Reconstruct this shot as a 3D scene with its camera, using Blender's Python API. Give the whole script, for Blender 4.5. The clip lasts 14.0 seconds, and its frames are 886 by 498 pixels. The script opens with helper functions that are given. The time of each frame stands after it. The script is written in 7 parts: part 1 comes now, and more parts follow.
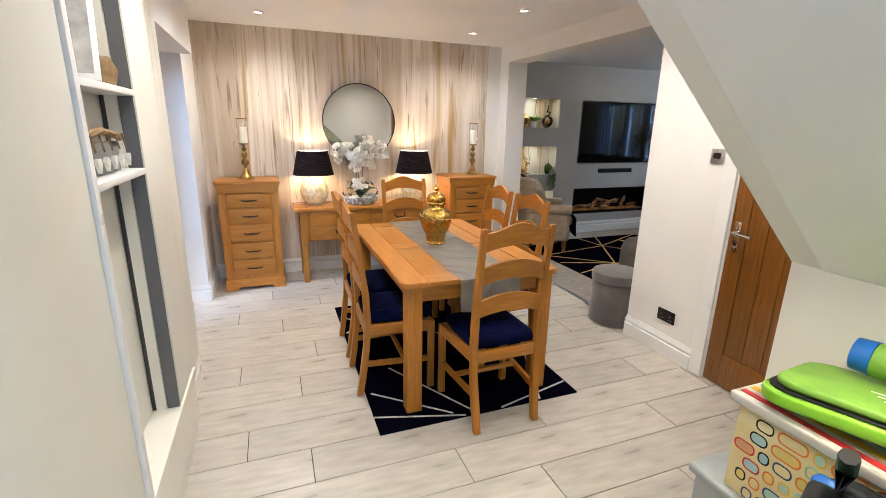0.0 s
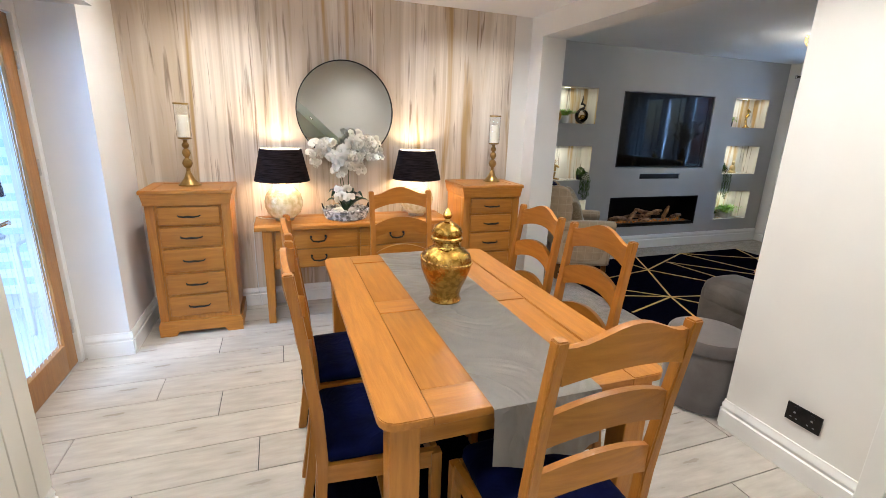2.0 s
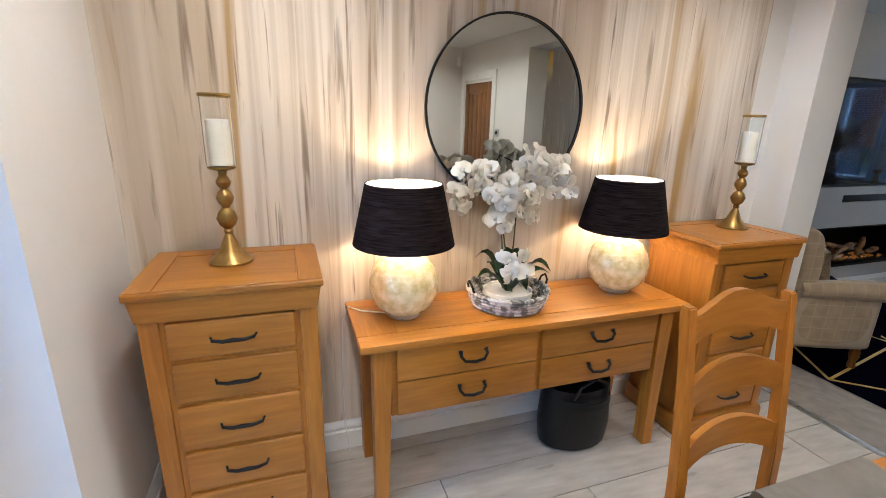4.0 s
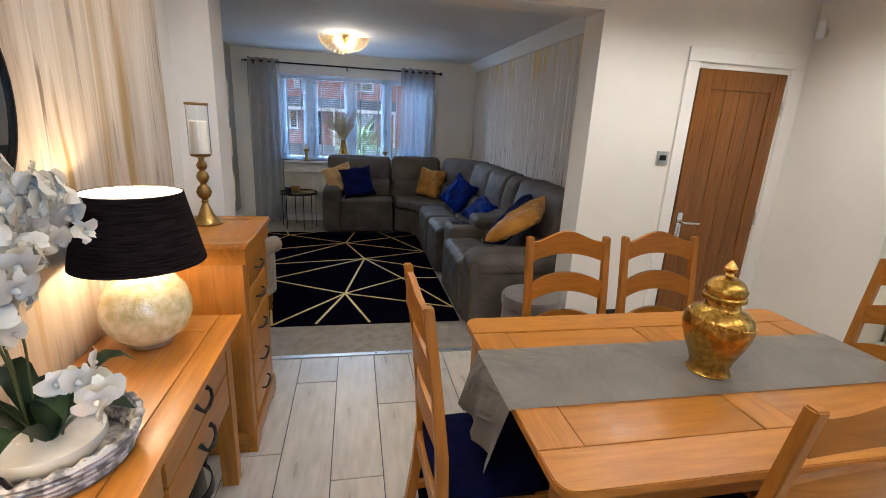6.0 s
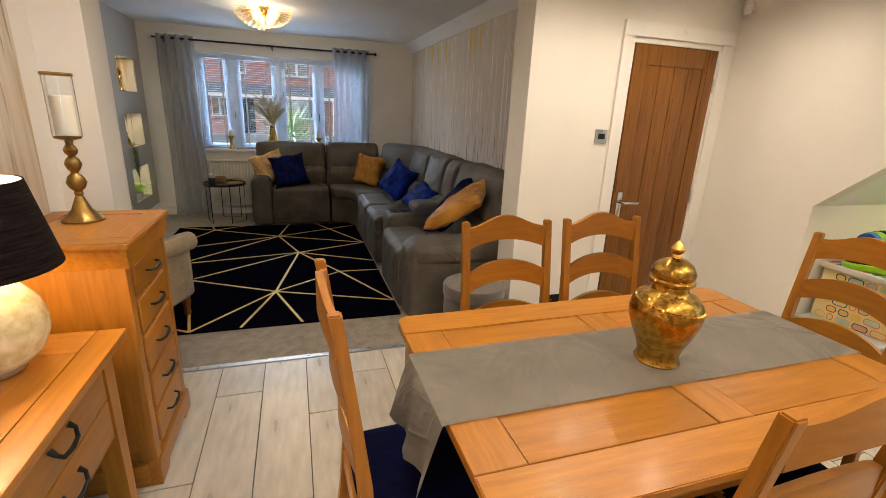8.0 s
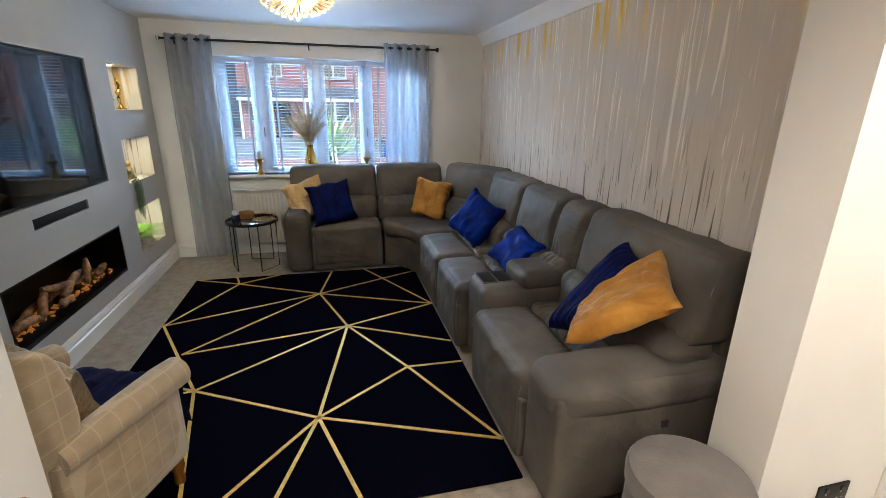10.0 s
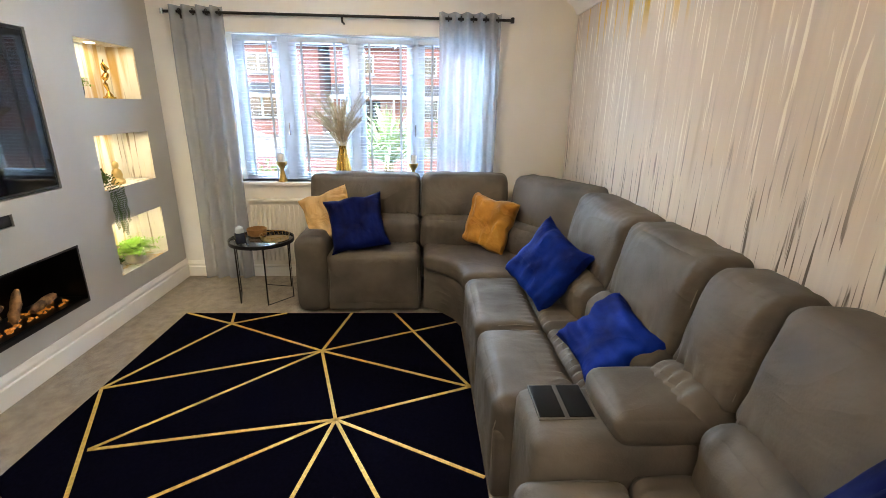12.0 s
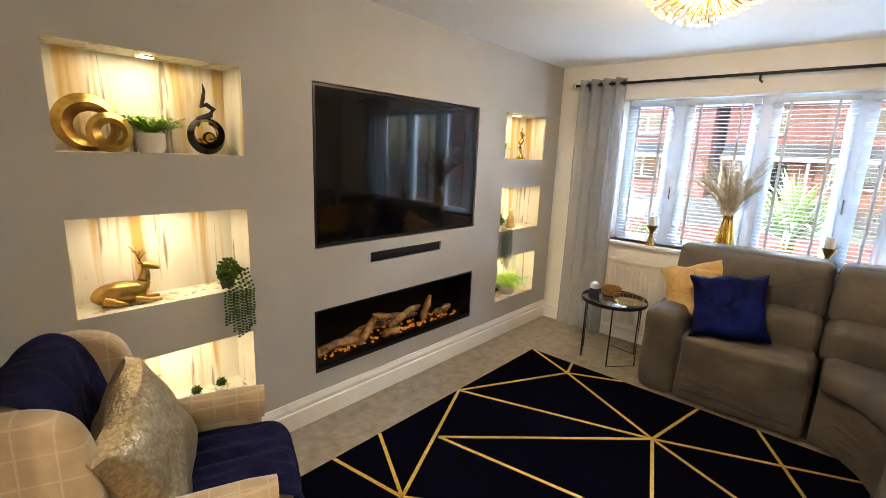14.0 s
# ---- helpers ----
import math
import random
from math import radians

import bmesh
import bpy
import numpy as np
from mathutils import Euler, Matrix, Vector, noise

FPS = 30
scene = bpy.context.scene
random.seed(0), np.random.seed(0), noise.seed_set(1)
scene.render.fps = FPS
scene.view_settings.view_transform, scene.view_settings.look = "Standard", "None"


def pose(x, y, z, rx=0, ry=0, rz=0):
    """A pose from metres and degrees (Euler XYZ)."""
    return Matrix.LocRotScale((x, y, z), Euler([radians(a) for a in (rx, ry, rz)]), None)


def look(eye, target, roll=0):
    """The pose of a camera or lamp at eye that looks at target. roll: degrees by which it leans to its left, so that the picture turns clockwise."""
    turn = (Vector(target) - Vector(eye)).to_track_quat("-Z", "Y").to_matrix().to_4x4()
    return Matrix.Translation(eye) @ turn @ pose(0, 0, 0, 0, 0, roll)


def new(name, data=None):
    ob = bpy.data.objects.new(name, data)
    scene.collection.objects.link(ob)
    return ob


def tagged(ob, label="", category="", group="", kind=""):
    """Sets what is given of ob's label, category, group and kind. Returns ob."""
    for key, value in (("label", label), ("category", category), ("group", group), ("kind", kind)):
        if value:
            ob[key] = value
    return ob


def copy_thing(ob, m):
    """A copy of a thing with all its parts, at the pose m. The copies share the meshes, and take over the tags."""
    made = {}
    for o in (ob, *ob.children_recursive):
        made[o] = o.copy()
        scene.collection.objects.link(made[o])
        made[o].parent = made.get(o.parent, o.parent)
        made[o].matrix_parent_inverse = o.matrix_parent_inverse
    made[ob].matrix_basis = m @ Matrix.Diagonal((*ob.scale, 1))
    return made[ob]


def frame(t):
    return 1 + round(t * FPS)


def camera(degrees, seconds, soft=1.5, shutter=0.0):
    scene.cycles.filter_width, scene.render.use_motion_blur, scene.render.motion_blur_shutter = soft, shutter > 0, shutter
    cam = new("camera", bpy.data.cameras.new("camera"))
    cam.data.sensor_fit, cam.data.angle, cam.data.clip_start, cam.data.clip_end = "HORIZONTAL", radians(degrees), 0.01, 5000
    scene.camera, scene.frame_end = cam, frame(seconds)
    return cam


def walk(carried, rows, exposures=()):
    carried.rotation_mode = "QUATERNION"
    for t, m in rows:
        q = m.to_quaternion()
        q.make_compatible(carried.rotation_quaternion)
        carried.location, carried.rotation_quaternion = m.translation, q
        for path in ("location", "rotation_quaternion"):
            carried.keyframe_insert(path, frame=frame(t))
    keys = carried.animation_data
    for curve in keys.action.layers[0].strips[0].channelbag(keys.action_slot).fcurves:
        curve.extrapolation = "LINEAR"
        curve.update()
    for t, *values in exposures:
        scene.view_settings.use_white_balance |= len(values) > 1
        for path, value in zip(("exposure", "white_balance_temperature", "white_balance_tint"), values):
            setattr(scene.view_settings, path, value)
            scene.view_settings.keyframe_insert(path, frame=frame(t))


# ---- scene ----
cam = camera(89.1, 14.0, soft=0.7)
PATH = [
    (0, (0.384, 0.72, 1.538), (1.068, 2.525, 1.014), 1.1),
    (0.5, (0.476, 1.0, 1.509), (1.284, 2.747, 0.969), 1.2),
    (1, (0.587, 1.263, 1.526), (1.531, 2.933, 0.958), 1.7),
    (1.5, (0.766, 1.517, 1.524), (1.659, 3.217, 0.964), 2.3),
    (2, (0.754, 1.82, 1.507), (1.414, 3.63, 0.968), 1.9),
    (2.5, (0.641, 2.235, 1.518), (1.101, 4.108, 0.989), 2.1),
    (2.7, (0.624, 2.419, 1.519), (1.012, 4.31, 0.997), 2.0),
    (4.8, (0.242, 4.379, 1.512), (1.522, 5.784, 0.89), 2.2),
    (5, (0.265, 4.478, 1.501), (1.763, 5.652, 0.887), 2.5),
    (5.5, (0.245, 4.655, 1.559), (2.106, 5.07, 0.953), 3.5),
    (6, (0.208, 4.708, 1.554), (2.093, 4.321, 1.012), 3.0),
    (6.5, (0.137, 4.583, 1.564), (1.805, 3.613, 1.041), 2.8),
    (7, (0.079, 4.503, 1.568), (1.409, 3.095, 1.072), 2.2),
    (7.5, (0.122, 4.505, 1.563), (1.576, 3.231, 1.051), 3.0),
    (8, (0.386, 4.585, 1.505), (2.202, 3.978, 0.923), 2.6),
    (8.2, (0.472, 4.643, 1.516), (2.344, 4.247, 0.936), 2.0),
    (10.3, (2.197, 4.643, 1.669), (4.039, 4.158, 1.058), 0.6),
    (10.5, (2.337, 4.61, 1.691), (4.169, 4.096, 1.074), 0.8),
    (11, (2.684, 4.5, 1.701), (4.503, 3.94, 1.088), 1.1),
    (11.5, (2.963, 4.282, 1.626), (4.818, 3.831, 1.032), 1.0),
    (12, (3.207, 4.144, 1.571), (5.11, 4.058, 0.964), 1.1),
    (12.5, (3.353, 4.167, 1.513), (5.217, 4.553, 0.903), 1.5),
    (13, (3.349, 4.207, 1.499), (5.065, 5.046, 0.909), 1.9),
    (13.5, (3.296, 4.212, 1.533), (4.844, 5.368, 1.014), 2.1),
    (14, (3.256, 4.191, 1.604), (4.716, 5.493, 1.185), 2.4),
]
walk(cam, [(t, look(eye, target, roll)) for t, eye, target, roll in PATH],
     exposures=[(0.0, 0.14, 5700, 10), (0.7, 0.02, 5750, 10), (1.5, 0.22, 5550, 9), (2.7, -0.02, 5500, 9), (4.8, -0.3, 5600, 10), (5.5, -0.55, 5700, 10), (6.5, -0.2, 5850, 9), (7.0, -0.3, 6500, 10), (7.5, -0.25, 6800, 11), (8.2, -0.15, 7200, 12), (10.3, 0.6, 5950, 8), (11.2, 0.98, 6700, 9), (12.0, 1.1, 7100, 10), (14.0, 1.02, 7900, 12)])

# ---- world and light ----
world = bpy.data.worlds.new("sky")
scene.world = world
world.use_nodes = True
wn = world.node_tree.nodes
sky = wn.new("ShaderNodeTexSky")
sky.sky_type, sky.sun_disc, sky.sun_elevation, sky.sun_rotation = "NISHITA", False, radians(35), radians(295)
world.node_tree.links.new(sky.outputs[0], wn["Background"].inputs[0])
wn["Background"].inputs[1].default_value = 0.13


def lamp(name, kind, place, watts, colour, size=0.1, size_y=None, target=None, spot=None):
    data = bpy.data.lights.new(name, kind)
    data.energy, data.color = watts, colour
    if kind == "AREA":
        data.size = size
        if size_y:
            data.shape, data.size_y = "RECTANGLE", size_y
        else:
            data.shape = "DISK"
    elif kind != "SUN":
        data.shadow_soft_size = size
    if spot:
        data.spot_size, data.spot_blend = radians(spot), 1.0
    ob = new(name, data)
    ob.matrix_world = look(place, target) if target else Matrix.Translation(place)
    return ob


WARM, COOL, NEUTRAL = (1.0, 0.72, 0.42), (0.42, 0.67, 1.0), (1.0, 0.9, 0.78)
sun = lamp("sun", "SUN", (-10, -4, 12), 1.8, (1.0, 0.97, 0.95), target=(7, 4, 0))
sun.data.angle = radians(3)
# unseen area lamps stand in for daylight at the lounge window and glazed door
lamp("window_light", "AREA", (9.4, 5.5, 3.35), 1200, (0.56, 0.77, 1.0), 3.2, 1.8, target=(5.0, 3.6, 0.6))
lamp("hall_light", "AREA", (-2.3, 3.75, 1.7), 62, (0.24, 0.52, 1.0), 1.0, 1.2, target=(-0.2, 4.85, 0.9))
# added cool panel below the closed ceiling, without a fitting, to brighten the kitchen
lamp("kitchen_fill", "AREA", (0.9, -1.1, 2.36), 72, (0.60, 0.78, 1.0), 2.4, 1.6, target=(0.9, -1.1, 0))
# the pair at y 2.4 is unseen, added to brighten the stair wall
DOWNLIGHTS_AND_FILL = [(x, y) for x in (0.37, 2.28) for y in (5.03, 4.07, 3.11, 2.4)]
for x, y in DOWNLIGHTS_AND_FILL:
    lamp("downlight_and_fill_lamp", "SPOT", (x, y, 2.385), 50, (1.0, 0.90, 0.76), 0.04, target=(x, y, 0), spot=156)
for x, z in ((1.68, 1.50), (1.03, 2.10)):
    lamp("stair_spot_lamp", "SPOT", (x - 0.01, 1.2, z - 0.03), 34, (1.0, 0.86, 0.56), 0.03, target=(x - 0.3, 1.2, 0), spot=140)
for x, y in ((0.765, 5.40), (1.81, 5.41)):
    lamp("table_lamp_bulb", "POINT", (x, y, 1.17), 10.5, WARM, 0.035)
lamp("pendant_bulb", "POINT", (5.62, 4.8, 2.29), 31, (1.0, 0.86, 0.66), 0.05)
NICHES = [(3.547, 4.242, 1.55, 1.947), (3.547, 4.242, 0.90, 1.297), (3.547, 4.242, 0.34, 0.662),
          (6.40, 7.02, 1.575, 1.945), (6.40, 7.02, 0.96, 1.333), (6.40, 7.02, 0.33, 0.72)]
for x0, x1, z0, z1 in NICHES:
    c = (x0 + x1) / 2
    lamp("niche_lamp", "AREA", (c, 6.415, z1 - 0.012), 1.05, (1.0, 0.92, 0.72), 0.42, 0.04, target=(c, 6.415, 0))


# ---- materials ----
def mat(name, c1, c2=None, scale=6.0, rough=0.5, metal=0.0, bump=0.0, bscale=None, stretch=(1, 1, 1), lo=0.35, hi=0.65,
        rand=0.0, sheen=0.0, coat=0.0, emit=None, glow=0.0, rvar=0.08, detail=5.0, spec=0.5):
    m = bpy.data.materials.new(name)
    m.use_nodes = True
    n, l = m.node_tree.nodes, m.node_tree.links
    b = n["Principled BSDF"]
    b.inputs["Roughness"].default_value, b.inputs["Metallic"].default_value = rough, metal
    b.inputs["Sheen Weight"].default_value, b.inputs["Coat Weight"].default_value = sheen, coat
    b.inputs["Specular IOR Level"].default_value = spec
    b.inputs["Coat Roughness"].default_value = 0.15
    tc, mp = n.new("ShaderNodeTexCoord"), n.new("ShaderNodeMapping")
    mp.inputs["Scale"].default_value = stretch
    l.new(tc.outputs["Object"], mp.inputs["Vector"])
    nz = n.new("ShaderNodeTexNoise")
    nz.inputs["Scale"].default_value, nz.inputs["Detail"].default_value = scale, detail
    l.new(mp.outputs[0], nz.inputs["Vector"])
    ramp = n.new("ShaderNodeValToRGB")
    c2 = c2 or tuple(v * 0.86 for v in c1)
    ramp.color_ramp.elements[0].position, ramp.color_ramp.elements[1].position = lo, hi
    ramp.color_ramp.elements[0].color, ramp.color_ramp.elements[1].color = (*c2, 1), (*c1, 1)
    l.new(nz.outputs["Fac"], ramp.inputs[0])
    colour = ramp.outputs[0]
    if rand:
        info, hsv, rng = n.new("ShaderNodeObjectInfo"), n.new("ShaderNodeHueSaturation"), n.new("ShaderNodeMapRange")
        rng.inputs["To Min"].default_value, rng.inputs["To Max"].default_value = 1 - rand, 1 + rand
        l.new(info.outputs["Random"], rng.inputs["Value"])
        l.new(rng.outputs[0], hsv.inputs["Value"])
        l.new(colour, hsv.inputs["Color"])
        colour = hsv.outputs[0]
    l.new(colour, b.inputs["Base Color"])
    if rvar:
        rr = n.new("ShaderNodeMapRange")
        rr.inputs["To Min"].default_value, rr.inputs["To Max"].default_value = max(0.02, rough - rvar), min(1, rough + rvar)
        l.new(nz.outputs["Fac"], rr.inputs["Value"])
        l.new(rr.outputs[0], b.inputs["Roughness"])
    if bump:
        bz, bp = n.new("ShaderNodeTexNoise"), n.new("ShaderNodeBump")
        bz.inputs["Scale"].default_value, bz.inputs["Detail"].default_value = bscale or scale * 6, 4
        bp.inputs["Strength"].default_value, bp.inputs["Distance"].default_value = bump, 0.004
        l.new(mp.outputs[0], bz.inputs["Vector"])
        l.new(bz.outputs["Fac"], bp.inputs["Height"])
        l.new(bp.outputs[0], b.inputs["Normal"])
    if emit:
        b.inputs["Emission Color"].default_value, b.inputs["Emission Strength"].default_value = (*emit, 1), glow
    return m


def oak(name, stretch, c1=(0.46, 0.188, 0.022), c2=(0.345, 0.128, 0.012), rough=0.38):
    """Honey oak with grain along the axis whose stretch is small, and pores."""
    m = mat(name, c1, c2, 7.0, rough, bump=0.16, bscale=30, stretch=stretch, lo=0.25, hi=0.75, rand=0.10, coat=0.07, detail=9)
    n, l = m.node_tree.nodes, m.node_tree.links
    b = n["Principled BSDF"]
    old = b.inputs["Base Color"].links[0].from_socket
    mp = [v for v in n if v.type == "MAPPING"][0]
    wv, rp, mx = n.new("ShaderNodeTexNoise"), n.new("ShaderNodeValToRGB"), n.new("ShaderNodeMix")
    wv.inputs["Scale"].default_value, wv.inputs["Detail"].default_value, wv.inputs["Distortion"].default_value = 2.2, 3, 1.6
    rp.color_ramp.elements[0].position, rp.color_ramp.elements[1].position = 0.42, 0.60
    rp.color_ramp.elements[0].color, rp.color_ramp.elements[1].color = (0.62, 0.55, 0.46, 1), (1, 1, 1, 1)
    mx.data_type, mx.blend_type = "RGBA", "MULTIPLY"
    mx.inputs["Factor"].default_value = 0.32
    l.new(mp.outputs[0], wv.inputs["Vector"])
    l.new(wv.outputs["Fac"], rp.inputs[0])
    l.new(old, mx.inputs[6])
    l.new(rp.outputs[0], mx.inputs[7])
    l.new(mx.outputs[2], b.inputs["Base Color"])
    return m


def streaks(name, base, bands, layers, rough=0.6, bump=0.05, axis="x"):
    """Wallpaper: soft upright bands in two colours, then layers of upright streaks (across, along, from, to, colour, metal, z from, z to)."""
    m = bpy.data.materials.new(name)
    m.use_nodes = True
    n, l = m.node_tree.nodes, m.node_tree.links
    b = n["Principled BSDF"]
    b.inputs["Roughness"].default_value = rough
    tc = n.new("ShaderNodeTexCoord")
    sep = n.new("ShaderNodeSeparateXYZ")
    l.new(tc.outputs["Object"], sep.inputs[0])

    def noisy(across, along, distort, seed):
        mp, nz = n.new("ShaderNodeMapping"), n.new("ShaderNodeTexNoise")
        mp.inputs["Scale"].default_value = (across, across, along)
        mp.inputs["Location"].default_value = (seed, seed * 0.7, seed * 1.3)
        nz.inputs["Scale"].default_value, nz.inputs["Detail"].default_value, nz.inputs["Distortion"].default_value = 1.0, 4, distort
        l.new(tc.outputs["Object"], mp.inputs["Vector"])
        l.new(mp.outputs[0], nz.inputs["Vector"])
        return nz.outputs["Fac"]

    def mix(fac, a, c):
        mx = n.new("ShaderNodeMix")
        mx.data_type = "RGBA"
        l.new(fac, mx.inputs["Factor"])
        l.new(a, mx.inputs[6])
        mx.inputs[7].default_value = (*c, 1)
        return mx.outputs[2]

    first = n.new("ShaderNodeRGB")
    first.outputs[0].default_value = (*base, 1)
    colour = first.outputs[0]
    for k, (across, along, lo, hi, c) in enumerate(bands):
        rr = n.new("ShaderNodeMapRange")
        rr.inputs["From Min"].default_value, rr.inputs["From Max"].default_value = lo, hi
        l.new(noisy(across, along, 0.3, 3.1 * k), rr.inputs["Value"])
        colour = mix(rr.outputs[0], colour, c)
    shine = None
    for k, (across, along, lo, hi, c, metal, zf, zt) in enumerate(layers):
        rr, zz, mu = n.new("ShaderNodeMapRange"), n.new("ShaderNodeMapRange"), n.new("ShaderNodeMath")
        rr.inputs["From Min"].default_value, rr.inputs["From Max"].default_value = lo, hi
        zz.inputs["From Min"].default_value, zz.inputs["From Max"].default_value = zf, zt
        mu.operation = "MULTIPLY"
        l.new(noisy(across, along, 0.5, 11.7 + 5.3 * k), rr.inputs["Value"])
        l.new(sep.outputs[2], zz.inputs["Value"])
        l.new(rr.outputs[0], mu.inputs[0])
        l.new(zz.outputs[0], mu.inputs[1])
        colour = mix(mu.outputs[0], colour, c)
        if metal:
            shine = mu.outputs[0]
    l.new(colour, b.inputs["Base Color"])
    if shine:
        l.new(shine, b.inputs["Metallic"])
        sh = n.new("ShaderNodeMapRange")
        sh.inputs["To Min"].default_value, sh.inputs["To Max"].default_value = rough, 0.3
        l.new(shine, sh.inputs["Value"])
        l.new(sh.outputs[0], b.inputs["Roughness"])
    bp = n.new("ShaderNodeBump")
    bp.inputs["Strength"].default_value, bp.inputs["Distance"].default_value = bump, 0.003
    l.new(noisy(60, 60, 0, 1.0), bp.inputs["Height"])
    l.new(bp.outputs[0], b.inputs["Normal"])
    return m


def creased(m, scale, depth, stretch=(1, 1, 1), power=1.0):
    """Adds soft folds and creases to a cloth: a second, larger relief below the first."""
    n, l = m.node_tree.nodes, m.node_tree.links
    b = n["Principled BSDF"]
    tc, mp, nz, ab, bp = (n.new("ShaderNode" + k) for k in ("TexCoord", "Mapping", "TexNoise", "Math", "Bump"))
    mp.inputs["Scale"].default_value = stretch
    nz.inputs["Scale"].default_value, nz.inputs["Detail"].default_value, nz.inputs["Distortion"].default_value = scale, 3, 1.2
    ab.operation = "PINGPONG"
    ab.inputs[1].default_value = 0.5
    bp.inputs["Strength"].default_value, bp.inputs["Distance"].default_value = power, depth
    l.new(tc.outputs["Object"], mp.inputs[0])
    l.new(mp.outputs[0], nz.inputs[0])
    l.new(nz.outputs["Fac"], ab.inputs[0])
    l.new(ab.outputs[0], bp.inputs["Height"])
    if b.inputs["Normal"].links:
        first = b.inputs["Normal"].links[0].from_node
        l.new(bp.outputs[0], first.inputs["Normal"])
    else:
        l.new(bp.outputs[0], b.inputs["Normal"])
    return m


def glass(name, tint=(1, 1, 1), rough=0.0, ior=1.45):
    m = bpy.data.materials.new(name)
    m.use_nodes = True
    b = m.node_tree.nodes["Principled BSDF"]
    b.inputs["Base Color"].default_value = (*tint, 1)
    b.inputs["Transmission Weight"].default_value, b.inputs["Roughness"].default_value, b.inputs["IOR"].default_value = 1, rough, ior
    return m


PAINT = mat("white_wall_paint", (0.80, 0.77, 0.72), (0.76, 0.73, 0.68), 2.2, 0.7, bump=0.06, bscale=160)
CEIL = mat("white_ceiling_paint", (0.84, 0.83, 0.81), (0.80, 0.79, 0.77), 1.6, 0.8, bump=0.05, bscale=120)
CREAM = mat("cream_joinery_paint", (0.74, 0.71, 0.62), (0.70, 0.67, 0.58), 3, 0.4, bump=0.03, bscale=90)
GLOSS = mat("white_gloss_paint", (0.82, 0.80, 0.76), (0.78, 0.76, 0.72), 4, 0.3, bump=0.03, bscale=60)
GREYWALL = mat("grey_wall_paint", (0.43, 0.42, 0.40), (0.40, 0.39, 0.37), 2.5, 0.62, bump=0.06, bscale=140)
OAKX = oak("oak_grain_x", (0.9, 9, 9))
OAKY = oak("oak_grain_y", (9, 0.9, 9))
OAKZ = oak("oak_grain_z", (9, 9, 0.9))
DOOROAK = oak("oak_veneer_door", (11, 11, 0.6), (0.255, 0.096, 0.012), (0.145, 0.050, 0.006), 0.30)
PALEOAK = oak("oak_glazed_door", (10, 10, 0.7), (0.40, 0.19, 0.048), (0.28, 0.122, 0.026), 0.42)
GROUT = mat("dark_grout", (0.075, 0.066, 0.058), None, 30, 0.85)
TILE = mat("pale_wood_effect_tile", (0.51, 0.465, 0.40), (0.36, 0.32, 0.265), 4.5, 0.30, bump=0.07, bscale=22, stretch=(1.1, 5, 5), lo=0.24, hi=0.68, rand=0.085, detail=8)
CARPET = mat("grey_pile_carpet", (0.285, 0.232, 0.170), (0.165, 0.130, 0.092), 14, 0.95, bump=1.0, bscale=170, lo=0.3, hi=0.7, sheen=0.3, rvar=0)
METAL = mat("brushed_steel", (0.62, 0.62, 0.62), None, 40, 0.3, 1.0)
CHROME = mat("polished_chrome", (0.75, 0.75, 0.76), (0.7, 0.7, 0.71), 20, 0.1, 1.0, rvar=0.04)
BLACK = mat("black_plastic", (0.008, 0.008, 0.009), (0.005, 0.005, 0.006), 20, 0.4, spec=0.3)
BLACKIRON = mat("black_iron", (0.022, 0.02, 0.019), (0.012, 0.011, 0.01), 40, 0.45, 0.6, bump=0.1)
GOLD = mat("polished_gold", (0.72, 0.46, 0.13), (0.55, 0.33, 0.07), 18, 0.17, 1.0, rvar=0.07)
SATGOLD = mat("brushed_gold", (0.50, 0.32, 0.11), (0.36, 0.22, 0.06), 35, 0.34, 1.0, bump=0.12, bscale=120)
ANTGOLD = mat("antique_gold", (0.38, 0.24, 0.075), (0.24, 0.145, 0.04), 25, 0.36, 0.9, bump=0.12)
JARGOLD = mat("embossed_gold", (0.56, 0.34, 0.075), (0.36, 0.20, 0.035), 46, 0.2, 1.0, bump=0.9, bscale=58, rvar=0.08, lo=0.42, hi=0.58)
WHITEPL = mat("white_plastic", (0.80, 0.80, 0.79), None, 12, 0.35)
WALLPAPER = streaks("cream_streaked_wallpaper", (0.72, 0.62, 0.51),
                    [(2.2, 0.12, 0.40, 0.60, (0.55, 0.455, 0.35)), (6.0, 0.25, 0.50, 0.68, (0.77, 0.69, 0.585)), (9, 0.35, 0.50, 0.68, (0.50, 0.40, 0.28)), (30, 0.45, 0.47, 0.70, (0.55, 0.455, 0.355)), (17, 0.3, 0.55, 0.70, (0.44, 0.345, 0.24))],
                    [(8.5, 0.55, 0.59, 0.68, (0.42, 0.27, 0.11), 0, -1, 0), (34, 1.9, 0.60, 0.76, (0.25, 0.185, 0.125), 0, -1, 0),
                     (42, 1.6, 0.63, 0.72, (0.30, 0.22, 0.15), 0, -1, 0)])
